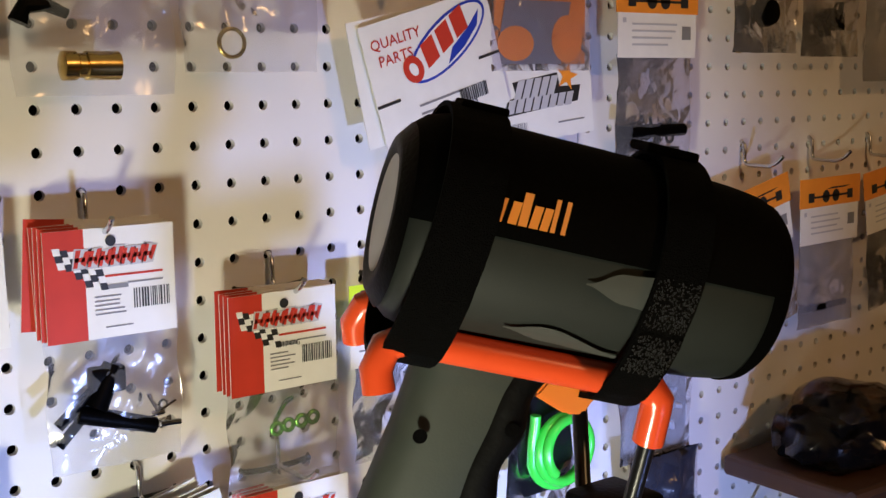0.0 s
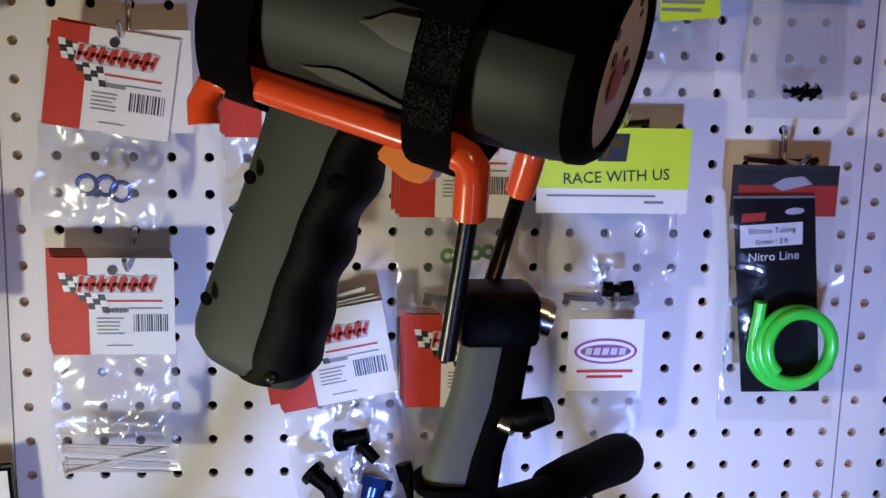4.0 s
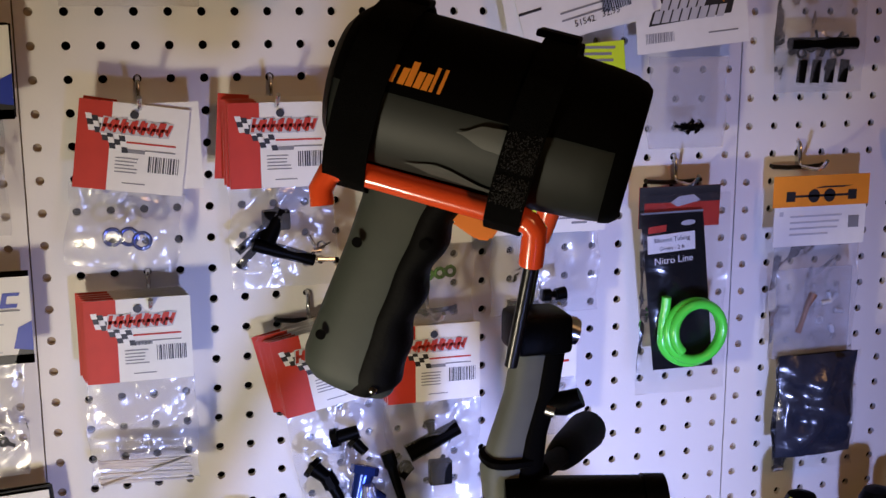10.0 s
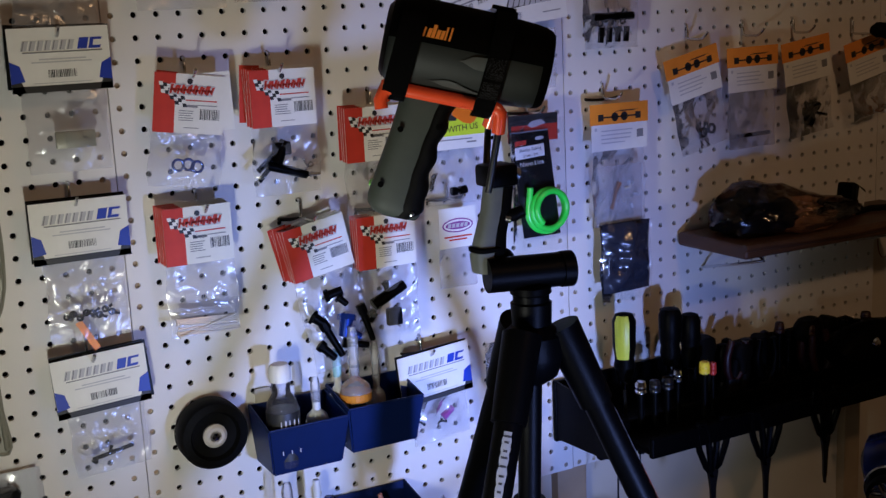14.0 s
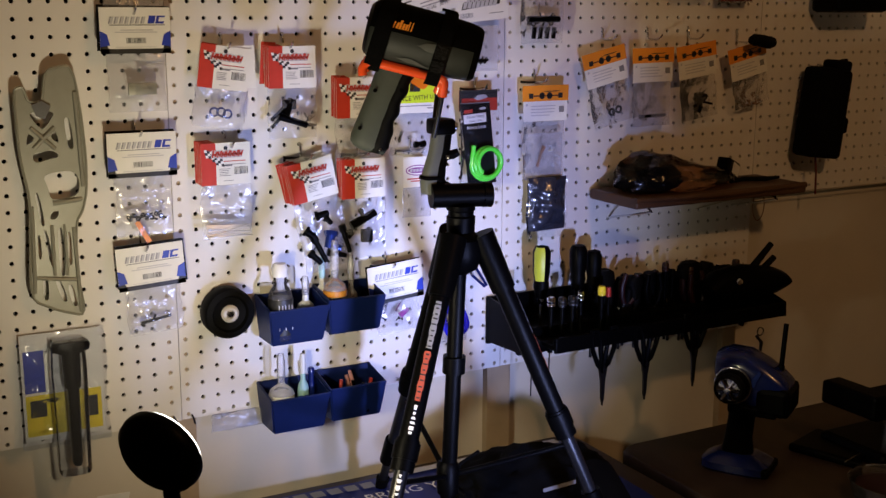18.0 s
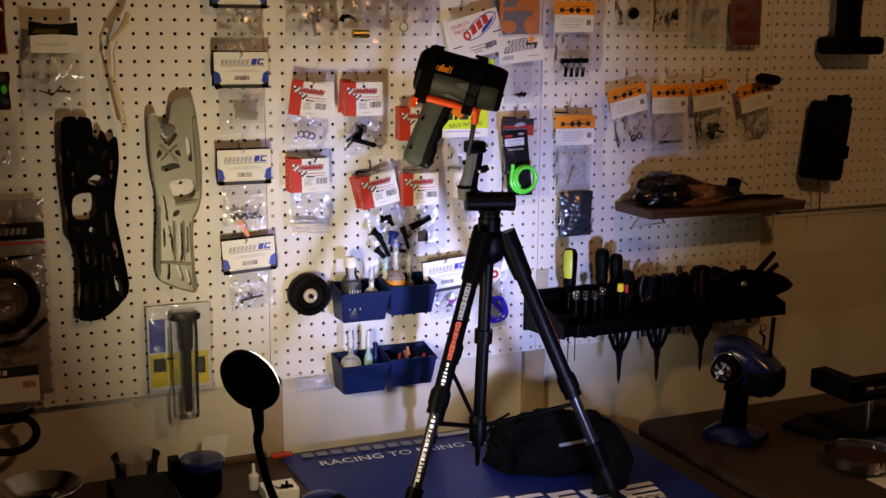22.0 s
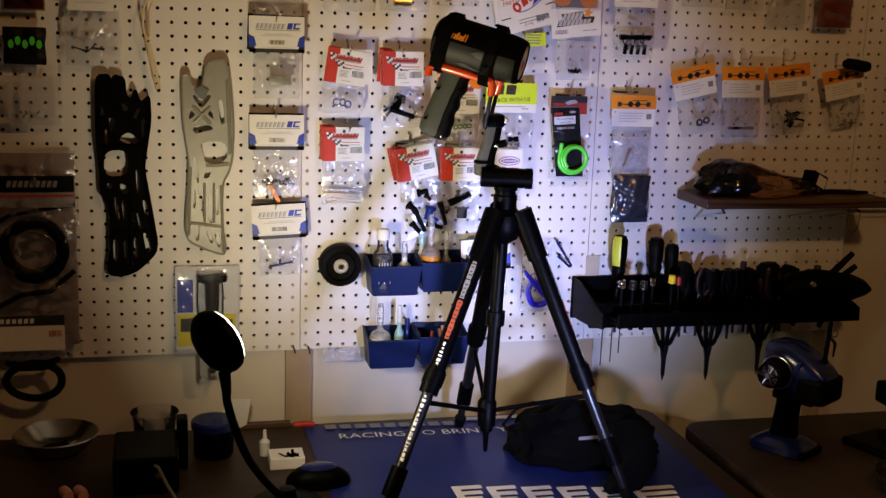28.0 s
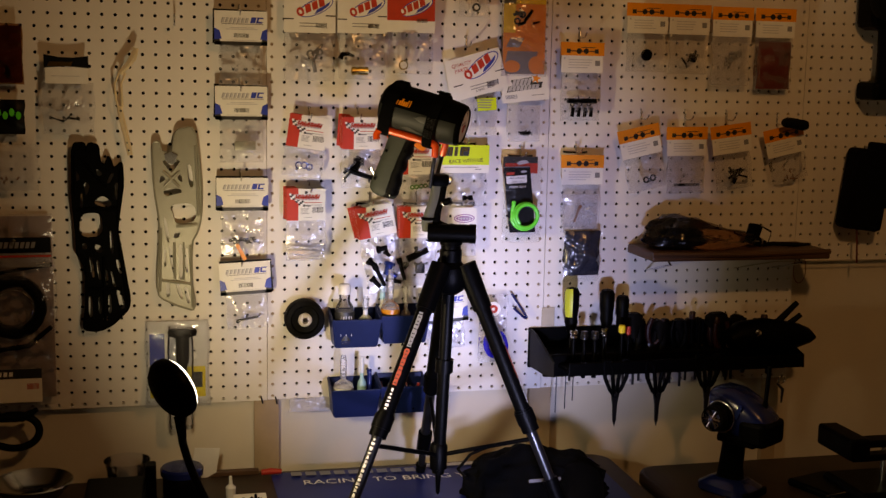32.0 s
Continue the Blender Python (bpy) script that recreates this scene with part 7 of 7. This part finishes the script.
part("side_buckle", new_box(0.040, 0.062, -0.020, 0.006, -0.130, -0.098, 0.004), "black_plastic", q)
part("cord", sweep(bmesh.new(), [(-0.004, -0.004, -0.180), (0.0, -0.010, -0.215), (0.010, -0.008, -0.262)], 0.0022, 8), "red_pouch", q, "dark red cord", True)
part("strap", sweep(bmesh.new(), [(0.030, 0.010, 0.010), (0.045, 0.010, 0.020), (0.056, 0.004, 0.022)], 0.0025, 8), "black_rubber", q, smooth=True)

# ---- tables


def table(x0, x1, y0, y1, lab):
    ob = thing("folding_table", pose((x0 + x1) / 2, (y0 + y1) / 2, 0), lab, "table", "folding tables")
    w, d, r = (x1 - x0) / 2, (y1 - y0) / 2, 0.045
    loop = []
    for cx, cy, a0 in ((w - r, d - r, 0), (-w + r, d - r, 90), (-w + r, -d + r, 180), (w - r, -d + r, 270)):
        loop += [(cx + r * math.cos(radians(a0 + 15 * k)), cy + r * math.sin(radians(a0 + 15 * k))) for k in range(7)]

    def slab(zs):
        bm = bmesh.new()
        rings = []
        for z, s in zs:
            rings.append([bm.verts.new((x - math.copysign(s, x), y - math.copysign(s, y), z)) for x, y in loop])
        for u, v in zip(rings, rings[1:]):
            for j in range(len(u)):
                bm.faces.new((u[j], u[(j + 1) % len(u)], v[(j + 1) % len(u)], v[j]))
        bm.faces.new(rings[0][::-1])
        bm.faces.new(rings[-1])
        return bm

    part("tabletop", slab([(TABLE - 0.030, 0.004), (TABLE - 0.026, 0.0), (TABLE - 0.008, 0.0), (TABLE - 0.002, 0.003), (TABLE, 0.008)]), "table", ob, "brown laminate top", True)
    part("edge_band", slab([(TABLE - 0.046, 0.006), (TABLE - 0.044, 0.003), (TABLE - 0.0305, 0.003)]), "table_edge", ob, "pale edge band", True)
    for sx in (-1, 1):
        for sy in (-1, 1):
            part("leg", rod(bmesh.new(), (sx * (w - 0.10), sy * (d - 0.08), 0), (sx * (w - 0.10), sy * (d - 0.08), TABLE - 0.045), 0.0125, n=14), "dark_steel", ob, smooth=True)
    return ob


table(-0.98, 0.758, -0.625, -0.022, "brown folding table with rounded corners along the wall")
table(0.786, 1.72, -0.735, -0.125, "brown folding table beside the first one")
bm = new_box(1.715, 1.80, 0.004, 0.0215, 0.0, 1.206)
tagged(part("door_trim", bm, "wood"), "stained wooden trim at the end of the wall", "trim", kind="structure")

# blue vinyl banner on the first table
q = thing("table_banner", pose(0.0, 0.0, TABLE), "blue vinyl racing banner with white lettering on the table", "banner")
bm = bmesh.new()
nx, ny = 40, 30
grid = []
for j in range(ny + 1):
    row = []
    for i in range(nx + 1):
        u, v = i / nx, j / ny
        x = 0.004 + u * 0.706 + 0.010 * v - 0.020 * u * v
        y = -0.046 - v * 0.545 - 0.012 * u
        z = 0.0022 + 0.0016 * max(0, noise.noise(Vector((x * 9, y * 9, 2)))) + 0.0010 * max(0, noise.noise(Vector((x * 30, y * 5, 7))))
        row.append(bm.verts.new((x, y, z)))
    grid.append(row)
for j in range(ny):
    for i in range(nx):
        bm.faces.new((grid[j][i], grid[j + 1][i], grid[j + 1][i + 1], grid[j][i + 1]))
bmesh.ops.recalc_face_normals(bm, faces=bm.faces[:])
part("sheet", bm, "banner", q, "creased blue vinyl sheet", True)
words("RACING TO BRING YOU", 0.036, Matrix.Translation((0.262, -0.140, 0.0062)) @ Matrix.Rotation(radians(-1.5), 4, "Z") @ pose(0, 0, 0, -90, 0, 0), "ink_white", q)
rng = random.Random(12)
for k in range(9):
    x = 0.045 + k * 0.030
    part("title_shape", new_box(x, x + 0.022, -0.078 - 0.0008 * k * 2, -0.056 - 0.0008 * k * 2, 0.0058, 0.0061), "ink_grey", q)
part("grey_strip", new_box(0.33, 0.70, -0.070, -0.052, 0.0058, 0.0061), "ink_pale", q)
for k, (x0, x1) in enumerate(((0.222, 0.268), (0.283, 0.328), (0.344, 0.390), (0.406, 0.452), (0.468, 0.520), (0.536, 0.610))):
    y = -0.398 - 0.011 * k
    for dy in (0.0, 0.024, 0.048):
        part("brand_stroke", new_box(x0 + 0.008 - dy * 0.2, x1 + 0.008 - dy * 0.2, y - dy - 0.014, y - dy, 0.0058, 0.0062), "ink_white", q)
    part("brand_stroke", new_box(x0, x0 + 0.014, y - 0.062, y, 0.0060, 0.0064), "ink_white", q)
for k in range(12):
    x = 0.36 + k * 0.021
    part("address_stroke", new_box(x, x + 0.014, -0.512 - 0.0015 * k, -0.494 - 0.0015 * k, 0.0058, 0.0062), "ink_pale", q)
q = thing("red_marker_cap", pose(0.004, -0.058, TABLE + 0.006), "small red cap at the corner of the banner", "cap")
part("cap", sweep(bmesh.new(), [(-0.020, 0, 0.004), (0.0, 0.002, 0.005), (0.022, 0, 0.004)], [0.006, 0.007, 0.005], 10), "red_plastic", q, smooth=True)

# black cloth bag under the tripod
q = thing("black_cloth_bag", pose(0.525, -0.265, TABLE + 0.006), "crumpled black cloth bag with a pale woven label", "bag")
bm = bmesh.new()
bmesh.ops.create_icosphere(bm, subdivisions=5, radius=1.0)
for v in bm.verts:
    c = v.co.copy()
    nn = 0.16 * noise.noise(c * 1.7) + 0.10 * noise.noise(c * 4.2) + 0.04 * noise.noise(c * 11)
    sx = 0.150 * (1 + nn)
    hump = 0.092 if c.x < -0.2 else 0.092 - 0.030 * min(1.0, (c.x + 0.2) / 0.8)
    v.co = Vector((math.copysign(abs(c.x) ** 0.8, c.x) * sx, c.y * 0.100 * (1 + nn), max(c.z, -0.12) * hump * (1 + 1.3 * nn) + 0.012))
part("bag_body", bm, "cloth", q, "soft black fabric", True)
part("bag_flap", sweep(bmesh.new(), [(0.060, -0.060, 0.030), (0.046, -0.130, 0.026), (0.010, -0.190, 0.022), (-0.040, -0.215, 0.014)], [0.052, 0.040, 0.030, 0.012], 18), "cloth", q, "loose flap of black fabric", True)
part("woven_label", new_box(-0.056, 0.010, -0.1060, -0.1045, 0.030, 0.036, 0, pose(0, 0.012, 0, -14, 0, 4)), "ink_grey", q)
part("drawcord", sweep(bmesh.new(), [(-0.10, 0.03, 0.092), (-0.14, 0.02, 0.082), (-0.17, 0.0, 0.060), (-0.16, -0.03, 0.050)], 0.003, 8), "black_rubber", q, smooth=True)

# pistol-grip transmitter standing on the second table
q = thing("radio_transmitter", pose(0.931, -0.322, TABLE, 0, 0, -58) @ Matrix.Scale(0.96, 4), "blue and black pistol-grip radio transmitter with a wheel", "radio transmitter")
part("foot", loft([[(px, py, zz) for px, py, _ in handle_loop(-0.014, hx, hy, 0, 28, 4.5)] for zz, hx, hy in ((0.0, 0.060, 0.042), (0.005, 0.064, 0.046), (0.018, 0.063, 0.045), (0.026, 0.050, 0.036), (0.034, 0.034, 0.026))]), "blue_gloss", q, "blue battery foot", True)
part("foot_end", new_box(0.032, 0.0515, -0.040, 0.040, 0.002, 0.019, 0.004), "black_plastic", q, "black battery hatch")
part("grip", loft([[(px + c, py, zz) for px, py, _ in handle_loop(0, hx, 0.021, 0, 18, 2.8)] for zz, c, hx in ((0.030, -0.016, 0.030), (0.060, -0.016, 0.025), (0.100, -0.012, 0.024), (0.140, -0.006, 0.028))]), "black_plastic", q, "black grip", True)
rows = []
for x, zc, hz, hy in ((-0.064, 0.198, 0.010, 0.018), (-0.058, 0.198, 0.028, 0.032), (-0.038, 0.189, 0.045, 0.041), (-0.004, 0.180, 0.053, 0.043), (0.030, 0.170, 0.048, 0.043), (0.060, 0.160, 0.038, 0.040), (0.074, 0.156, 0.029, 0.035), (0.078, 0.155, 0.012, 0.020)):
    rows.append([(x, hy * math.copysign(abs(math.cos(a)) ** 0.62, math.cos(a)), zc + hz * math.copysign(abs(math.sin(a)) ** 0.62, math.sin(a))) for a in [2 * math.pi * j / 28 for j in range(28)]])
part("head", loft(rows), "blue_gloss", q, "glossy blue angular head", True)
part("head_panel", new_box(0.020, 0.0815, -0.0455, 0.0455, 0.122, 0.176, 0.010), "black_plastic", q, "black rear cowl")
part("lower_cowl", new_box(-0.030, 0.060, -0.044, 0.044, 0.118, 0.138, 0.006), "black_plastic", q, "black lower cowl")
part("side_flash", prism(bmesh.new(), [(0.006, 0.176), (0.024, 0.206), (0.030, 0.204), (0.018, 0.174)], -0.0462, -0.0430), "blue_metal", q, "bright blue slanted flash")
wm = Matrix.Translation((-0.020, -0.068, 0.174)) @ pose(0, 0, 0, 90, 0, 0)
part("wheel_housing", lathe(bmesh.new(), [(0.0005, -0.006), (0.027, -0.008), (0.032, -0.018), (0.033, -0.032)], 28, wm), "black_plastic", q, "round black wheel housing", True)
part("neck_ring", lathe(bmesh.new(), [(0.0320, -0.026), (0.0345, -0.024), (0.0345, -0.020), (0.0325, -0.019)], 30, wm), "steel", q, "bright ring behind the wheel", True)
part("steering_wheel", lathe(bmesh.new(), [(0.021, -0.012), (0.026, -0.011), (0.028, 0.0), (0.026, 0.011), (0.021, 0.012), (0.0195, 0.0)], 30, wm), "black_rubber", q, "black foam wheel", True)
bm = bmesh.new()
for k in range(6):
    a = 2 * math.pi * k / 6
    rod(bm, (0, 0, 0.010), (0.021 * math.cos(a), 0.021 * math.sin(a), 0.012), 0.0030, n=8)
rod(bm, (0, 0, 0.002), (0, 0, 0.018), 0.0055, n=14)
bmesh.ops.transform(bm, matrix=wm, verts=bm.verts[:])
part("wheel_spokes", bm, "chrome", q, "chrome six-spoke rim", True)
part("wheel_ring", lathe(bmesh.new(), [(0.0190, 0.008), (0.0215, 0.014), (0.0215, 0.008)], 28, wm), "chrome", q, smooth=True)
part("antenna", rod(rod(bmesh.new(), (0.052, 0.006, 0.190), (0.056, 0.010, 0.286), 0.0046, n=12), (0.051, 0.006, 0.185), (0.053, 0.006, 0.208), 0.0066, n=12), "black_plastic", q, "stubby black antenna", True)

# car stand, tray, disc and odds on the second table
q = thing("car_stand", pose(1.235, -0.375, TABLE), "black plastic car stand with a raised cradle", "stand")
part("base", new_box(-0.095, 0.100, -0.075, 0.080, 0.0, 0.028, 0.010), "black_plastic", q)
part("post", rod(bmesh.new(), (0.0, 0, 0.026), (0.0, 0, 0.100), 0.010, n=16), "steel", q, smooth=True)
part("cradle_bar", new_box(-0.120, 0.110, -0.010, 0.030, 0.100, 0.116, 0.004), "black_plastic", q)
part("cradle_bar", new_box(-0.120, 0.110, -0.070, -0.040, 0.094, 0.108, 0.004), "black_plastic", q)
for sx in (-0.130, 0.085):
    part("cradle_arm", new_box(sx, sx + 0.045, -0.075, 0.050, 0.098, 0.142, 0.006), "black_plastic", q, "padded cradle arm")
q = thing("black_tray", pose(1.150, -0.330, TABLE), "shallow black tray with a pale edge", "tray")
part("tray", new_box(-0.075, 0.040, -0.070, 0.060, 0.0, 0.016, 0.006, Matrix.Rotation(radians(18), 4, "Z")), "black_plastic", q)
part("rim", sweep(bmesh.new(), [(-0.070, -0.085, 0.017), (0.015, -0.062, 0.017), (0.050, -0.050, 0.017)], 0.0015, 6), "steel", q, smooth=True)
q = thing("blue_folder", pose(1.26, -0.47, TABLE), "dark blue flat case on the table", "case")
part("case", new_box(-0.110, 0.080, -0.040, 0.040, 0.0, 0.018, 0.005, Matrix.Rotation(radians(-12), 4, "Z")), "blue_gloss", q)
q = thing("spool_tub", pose(1.055, -0.540, TABLE), "clear round tub with a dark red disc inside", "tub")
part("tub", lathe(bmesh.new(), [(0.0005, 0.001), (0.060, 0.001), (0.064, 0.006), (0.070, 0.032), (0.073, 0.034), (0.071, 0.035), (0.068, 0.033), (0.062, 0.008)], 40), "blister", q, smooth=True)
part("disc", lathe(bmesh.new(), [(0.0005, 0.026), (0.050, 0.026), (0.060, 0.023), (0.062, 0.010), (0.0005, 0.006)], 36), "red_dark", q, "dark red disc", True)
q = thing("red_strap", pose(1.05, -0.700, TABLE), "flat red strap along the table edge", "strap")
part("strap", new_box(-0.190, 0.260, -0.012, 0.008, 0.0, 0.003, 0.001), "red_pouch", q)
q = thing("small_parts_card", pose(1.16, -0.655, TABLE), "white printed sheet with small parts", "paper")
part("sheet", new_box(-0.14, 0.12, -0.05, 0.06, 0.0004, 0.0012), "card_white", q)
part("yellow_piece", new_box(-0.070, -0.050, 0.030, 0.042, 0.0012, 0.006, 0.001), "ink_yellow", q)
part("dark_piece", new_box(-0.040, -0.010, 0.010, 0.030, 0.0012, 0.008, 0.002), "black_plastic", q)
q = thing("clear_jar", pose(1.235, -0.555, TABLE), "small clear glass jar", "jar")
part("glass", lathe(bmesh.new(), [(0.0005, 0.001), (0.016, 0.001), (0.018, 0.008), (0.018, 0.032), (0.013, 0.040)], 22), "blister", q, smooth=True)
q = thing("thin_cable", pose(1.10, -0.46, TABLE + 0.002), "thin black cable trailing over the table", "cable")
part("cable", sweep(bmesh.new(), [(-0.04, 0.09, 0.02), (0.0, 0.03, 0.012), (0.06, -0.03, 0.012), (0.11, -0.06, 0.003), (0.18, -0.08, 0.003)], 0.0018, 8), "black_rubber", q, smooth=True)

# ---- things on the near end of the first table
q = thing("steel_bowl", pose(-0.462, -0.112, TABLE), "polished steel magnetic parts bowl", "bowl")
part("bowl", lathe(bmesh.new(), [(0.0005, 0.0), (0.035, 0.001), (0.055, 0.012), (0.074, 0.036), (0.077, 0.038), (0.075, 0.040), (0.071, 0.036), (0.053, 0.015), (0.034, 0.005), (0.0005, 0.004)], 44), "bowl_steel", q, "mirror-bright bowl", True)
part("base_pad", lathe(bmesh.new(), [(0.0005, -0.0004), (0.040, -0.0004), (0.042, 0.006)], 30), "black_rubber", q, smooth=True)
for k, (x, y) in enumerate(((-0.020, 0.010), (0.016, -0.012), (0.004, 0.020), (0.022, 0.012))):
    part("small_part", rod(bmesh.new(), (x, y, 0.008), (x + 0.010, y + 0.006 * (k - 1), 0.012), 0.003, n=8), "steel" if k % 2 else "black_plastic", q, smooth=True)
q = thing("pink_roller", pose(-0.420, -0.335, TABLE), "pair of small pink sponge rollers", "roller")
for x in (-0.010, 0.014):
    part("sponge", lathe(bmesh.new(), [(0.003, -0.016), (0.009, -0.015), (0.0105, 0.0), (0.009, 0.015), (0.003, 0.016)], 18, pose(x, 0, 0.0115, 90, 0, 20)), "pink", q, smooth=True)
q = thing("black_charger", pose(-0.298, -0.262, TABLE), "boxy black battery charger with a lead", "charger")
part("case", new_box(-0.056, 0.054, -0.075, 0.070, 0.0, 0.066, 0.006), "black_plastic", q)
part("raised_end", new_box(0.052, 0.072, 0.030, 0.066, 0.0, 0.095, 0.004), "black_plastic", q)
part("dial", lathe(bmesh.new(), [(0.0005, 0.004), (0.006, 0.003), (0.007, 0)], 14, pose(0.020, -0.076, 0.036, 90, 0, 0)), "chrome", q, smooth=True)
part("lead", sweep(bmesh.new(), [(0.0, -0.060, 0.060), (0.020, -0.080, 0.050), (0.034, -0.085, 0.020), (0.05, -0.12, 0.004)], 0.003, 8), "ink_grey", q, smooth=True)
q = thing("clear_cup", pose(-0.285, -0.085, TABLE), "shallow clear plastic cup", "cup")
part("cup", lathe(bmesh.new(), [(0.0005, 0.001), (0.036, 0.001), (0.040, 0.040), (0.044, 0.060), (0.046, 0.062), (0.044, 0.063), (0.038, 0.040), (0.034, 0.004)], 34), "blister", q, smooth=True)
q = thing("black_jar", pose(-0.178, -0.165, TABLE), "black round jar with a dark blue lid", "jar")
part("jar", lathe(bmesh.new(), [(0.0005, 0.0), (0.034, 0.001), (0.037, 0.006), (0.037, 0.052), (0.034, 0.056)], 30), "black_plastic", q, smooth=True)
part("lid", lathe(bmesh.new(), [(0.036, 0.052), (0.041, 0.054), (0.042, 0.066), (0.038, 0.070), (0.0005, 0.071)], 34), "blue_gloss", q, "dark blue lid", True)
q = thing("paper_note", pose(-0.135, -0.040, TABLE), "folded white paper standing by the wall", "paper")
part("sheet", new_box(-0.026, 0.026, -0.001, 0.0, 0.0, 0.070, 0, pose(0, 0, 0, 12, 6, 8)), "card_white", q)
q = thing("white_box", pose(-0.050, -0.235, TABLE), "small open white carton with black parts", "box")
part("carton", new_box(-0.032, 0.032, -0.026, 0.026, 0.0, 0.022, 0.002), "card_white", q)
part("black_part", chunk(bmesh.new(), 77, 7, 0.010, (0.022, 0.004)), "black_plastic", q).matrix_basis = pose(0.004, -0.018, 0.026)
q = thing("white_bottle", pose(-0.085, -0.185, TABLE), "tiny white dropper bottle", "bottle")
part("body", lathe(bmesh.new(), [(0.0005, 0.0), (0.009, 0.001), (0.010, 0.028), (0.004, 0.034), (0.003, 0.050), (0.0005, 0.052)], 18), "liquid_pale", q, smooth=True)
q = thing("blue_mouse", pose(-0.005, -0.340, TABLE + 0.004), "black and blue rounded gadget on the table", "gadget")
bm = bmesh.new()
bmesh.ops.create_icosphere(bm, subdivisions=3, radius=1.0)
for v in bm.verts:
    v.co = Vector((v.co.x * 0.058, v.co.y * 0.032, max(v.co.z, -0.1) * 0.034 + 0.003))
part("shell", bm, "black_plastic", q, smooth=True)
part("blue_top", lathe(bmesh.new(), [(0.0005, 0.0385), (0.010, 0.0378), (0.018, 0.035), (0.022, 0.031)], 22, Matrix.Diagonal((1.5, 0.9, 1, 1))), "blue_gloss", q, smooth=True)
q = thing("wood_strip", pose(-0.110, -0.030, TABLE), "long wooden strip along the back of the table", "strip")
part("strip", new_box(-0.070, 0.090, -0.010, 0.006, 0.0, 0.010, 0.001), "wood", q)
for x, z in ((-0.012, 0.934), (0.018, 0.932)):
    q = thing("panel_screw", pose(x, -0.001, z), "small screw eye at the foot of the panel seam", "screw", "panel screws")
    part("screw", sweep(bmesh.new(), [(0, 0, 0.004), (0.001, -0.006, 0.0), (0.003, -0.006, -0.010)], 0.0015, 8), "dark_steel", q, smooth=True)
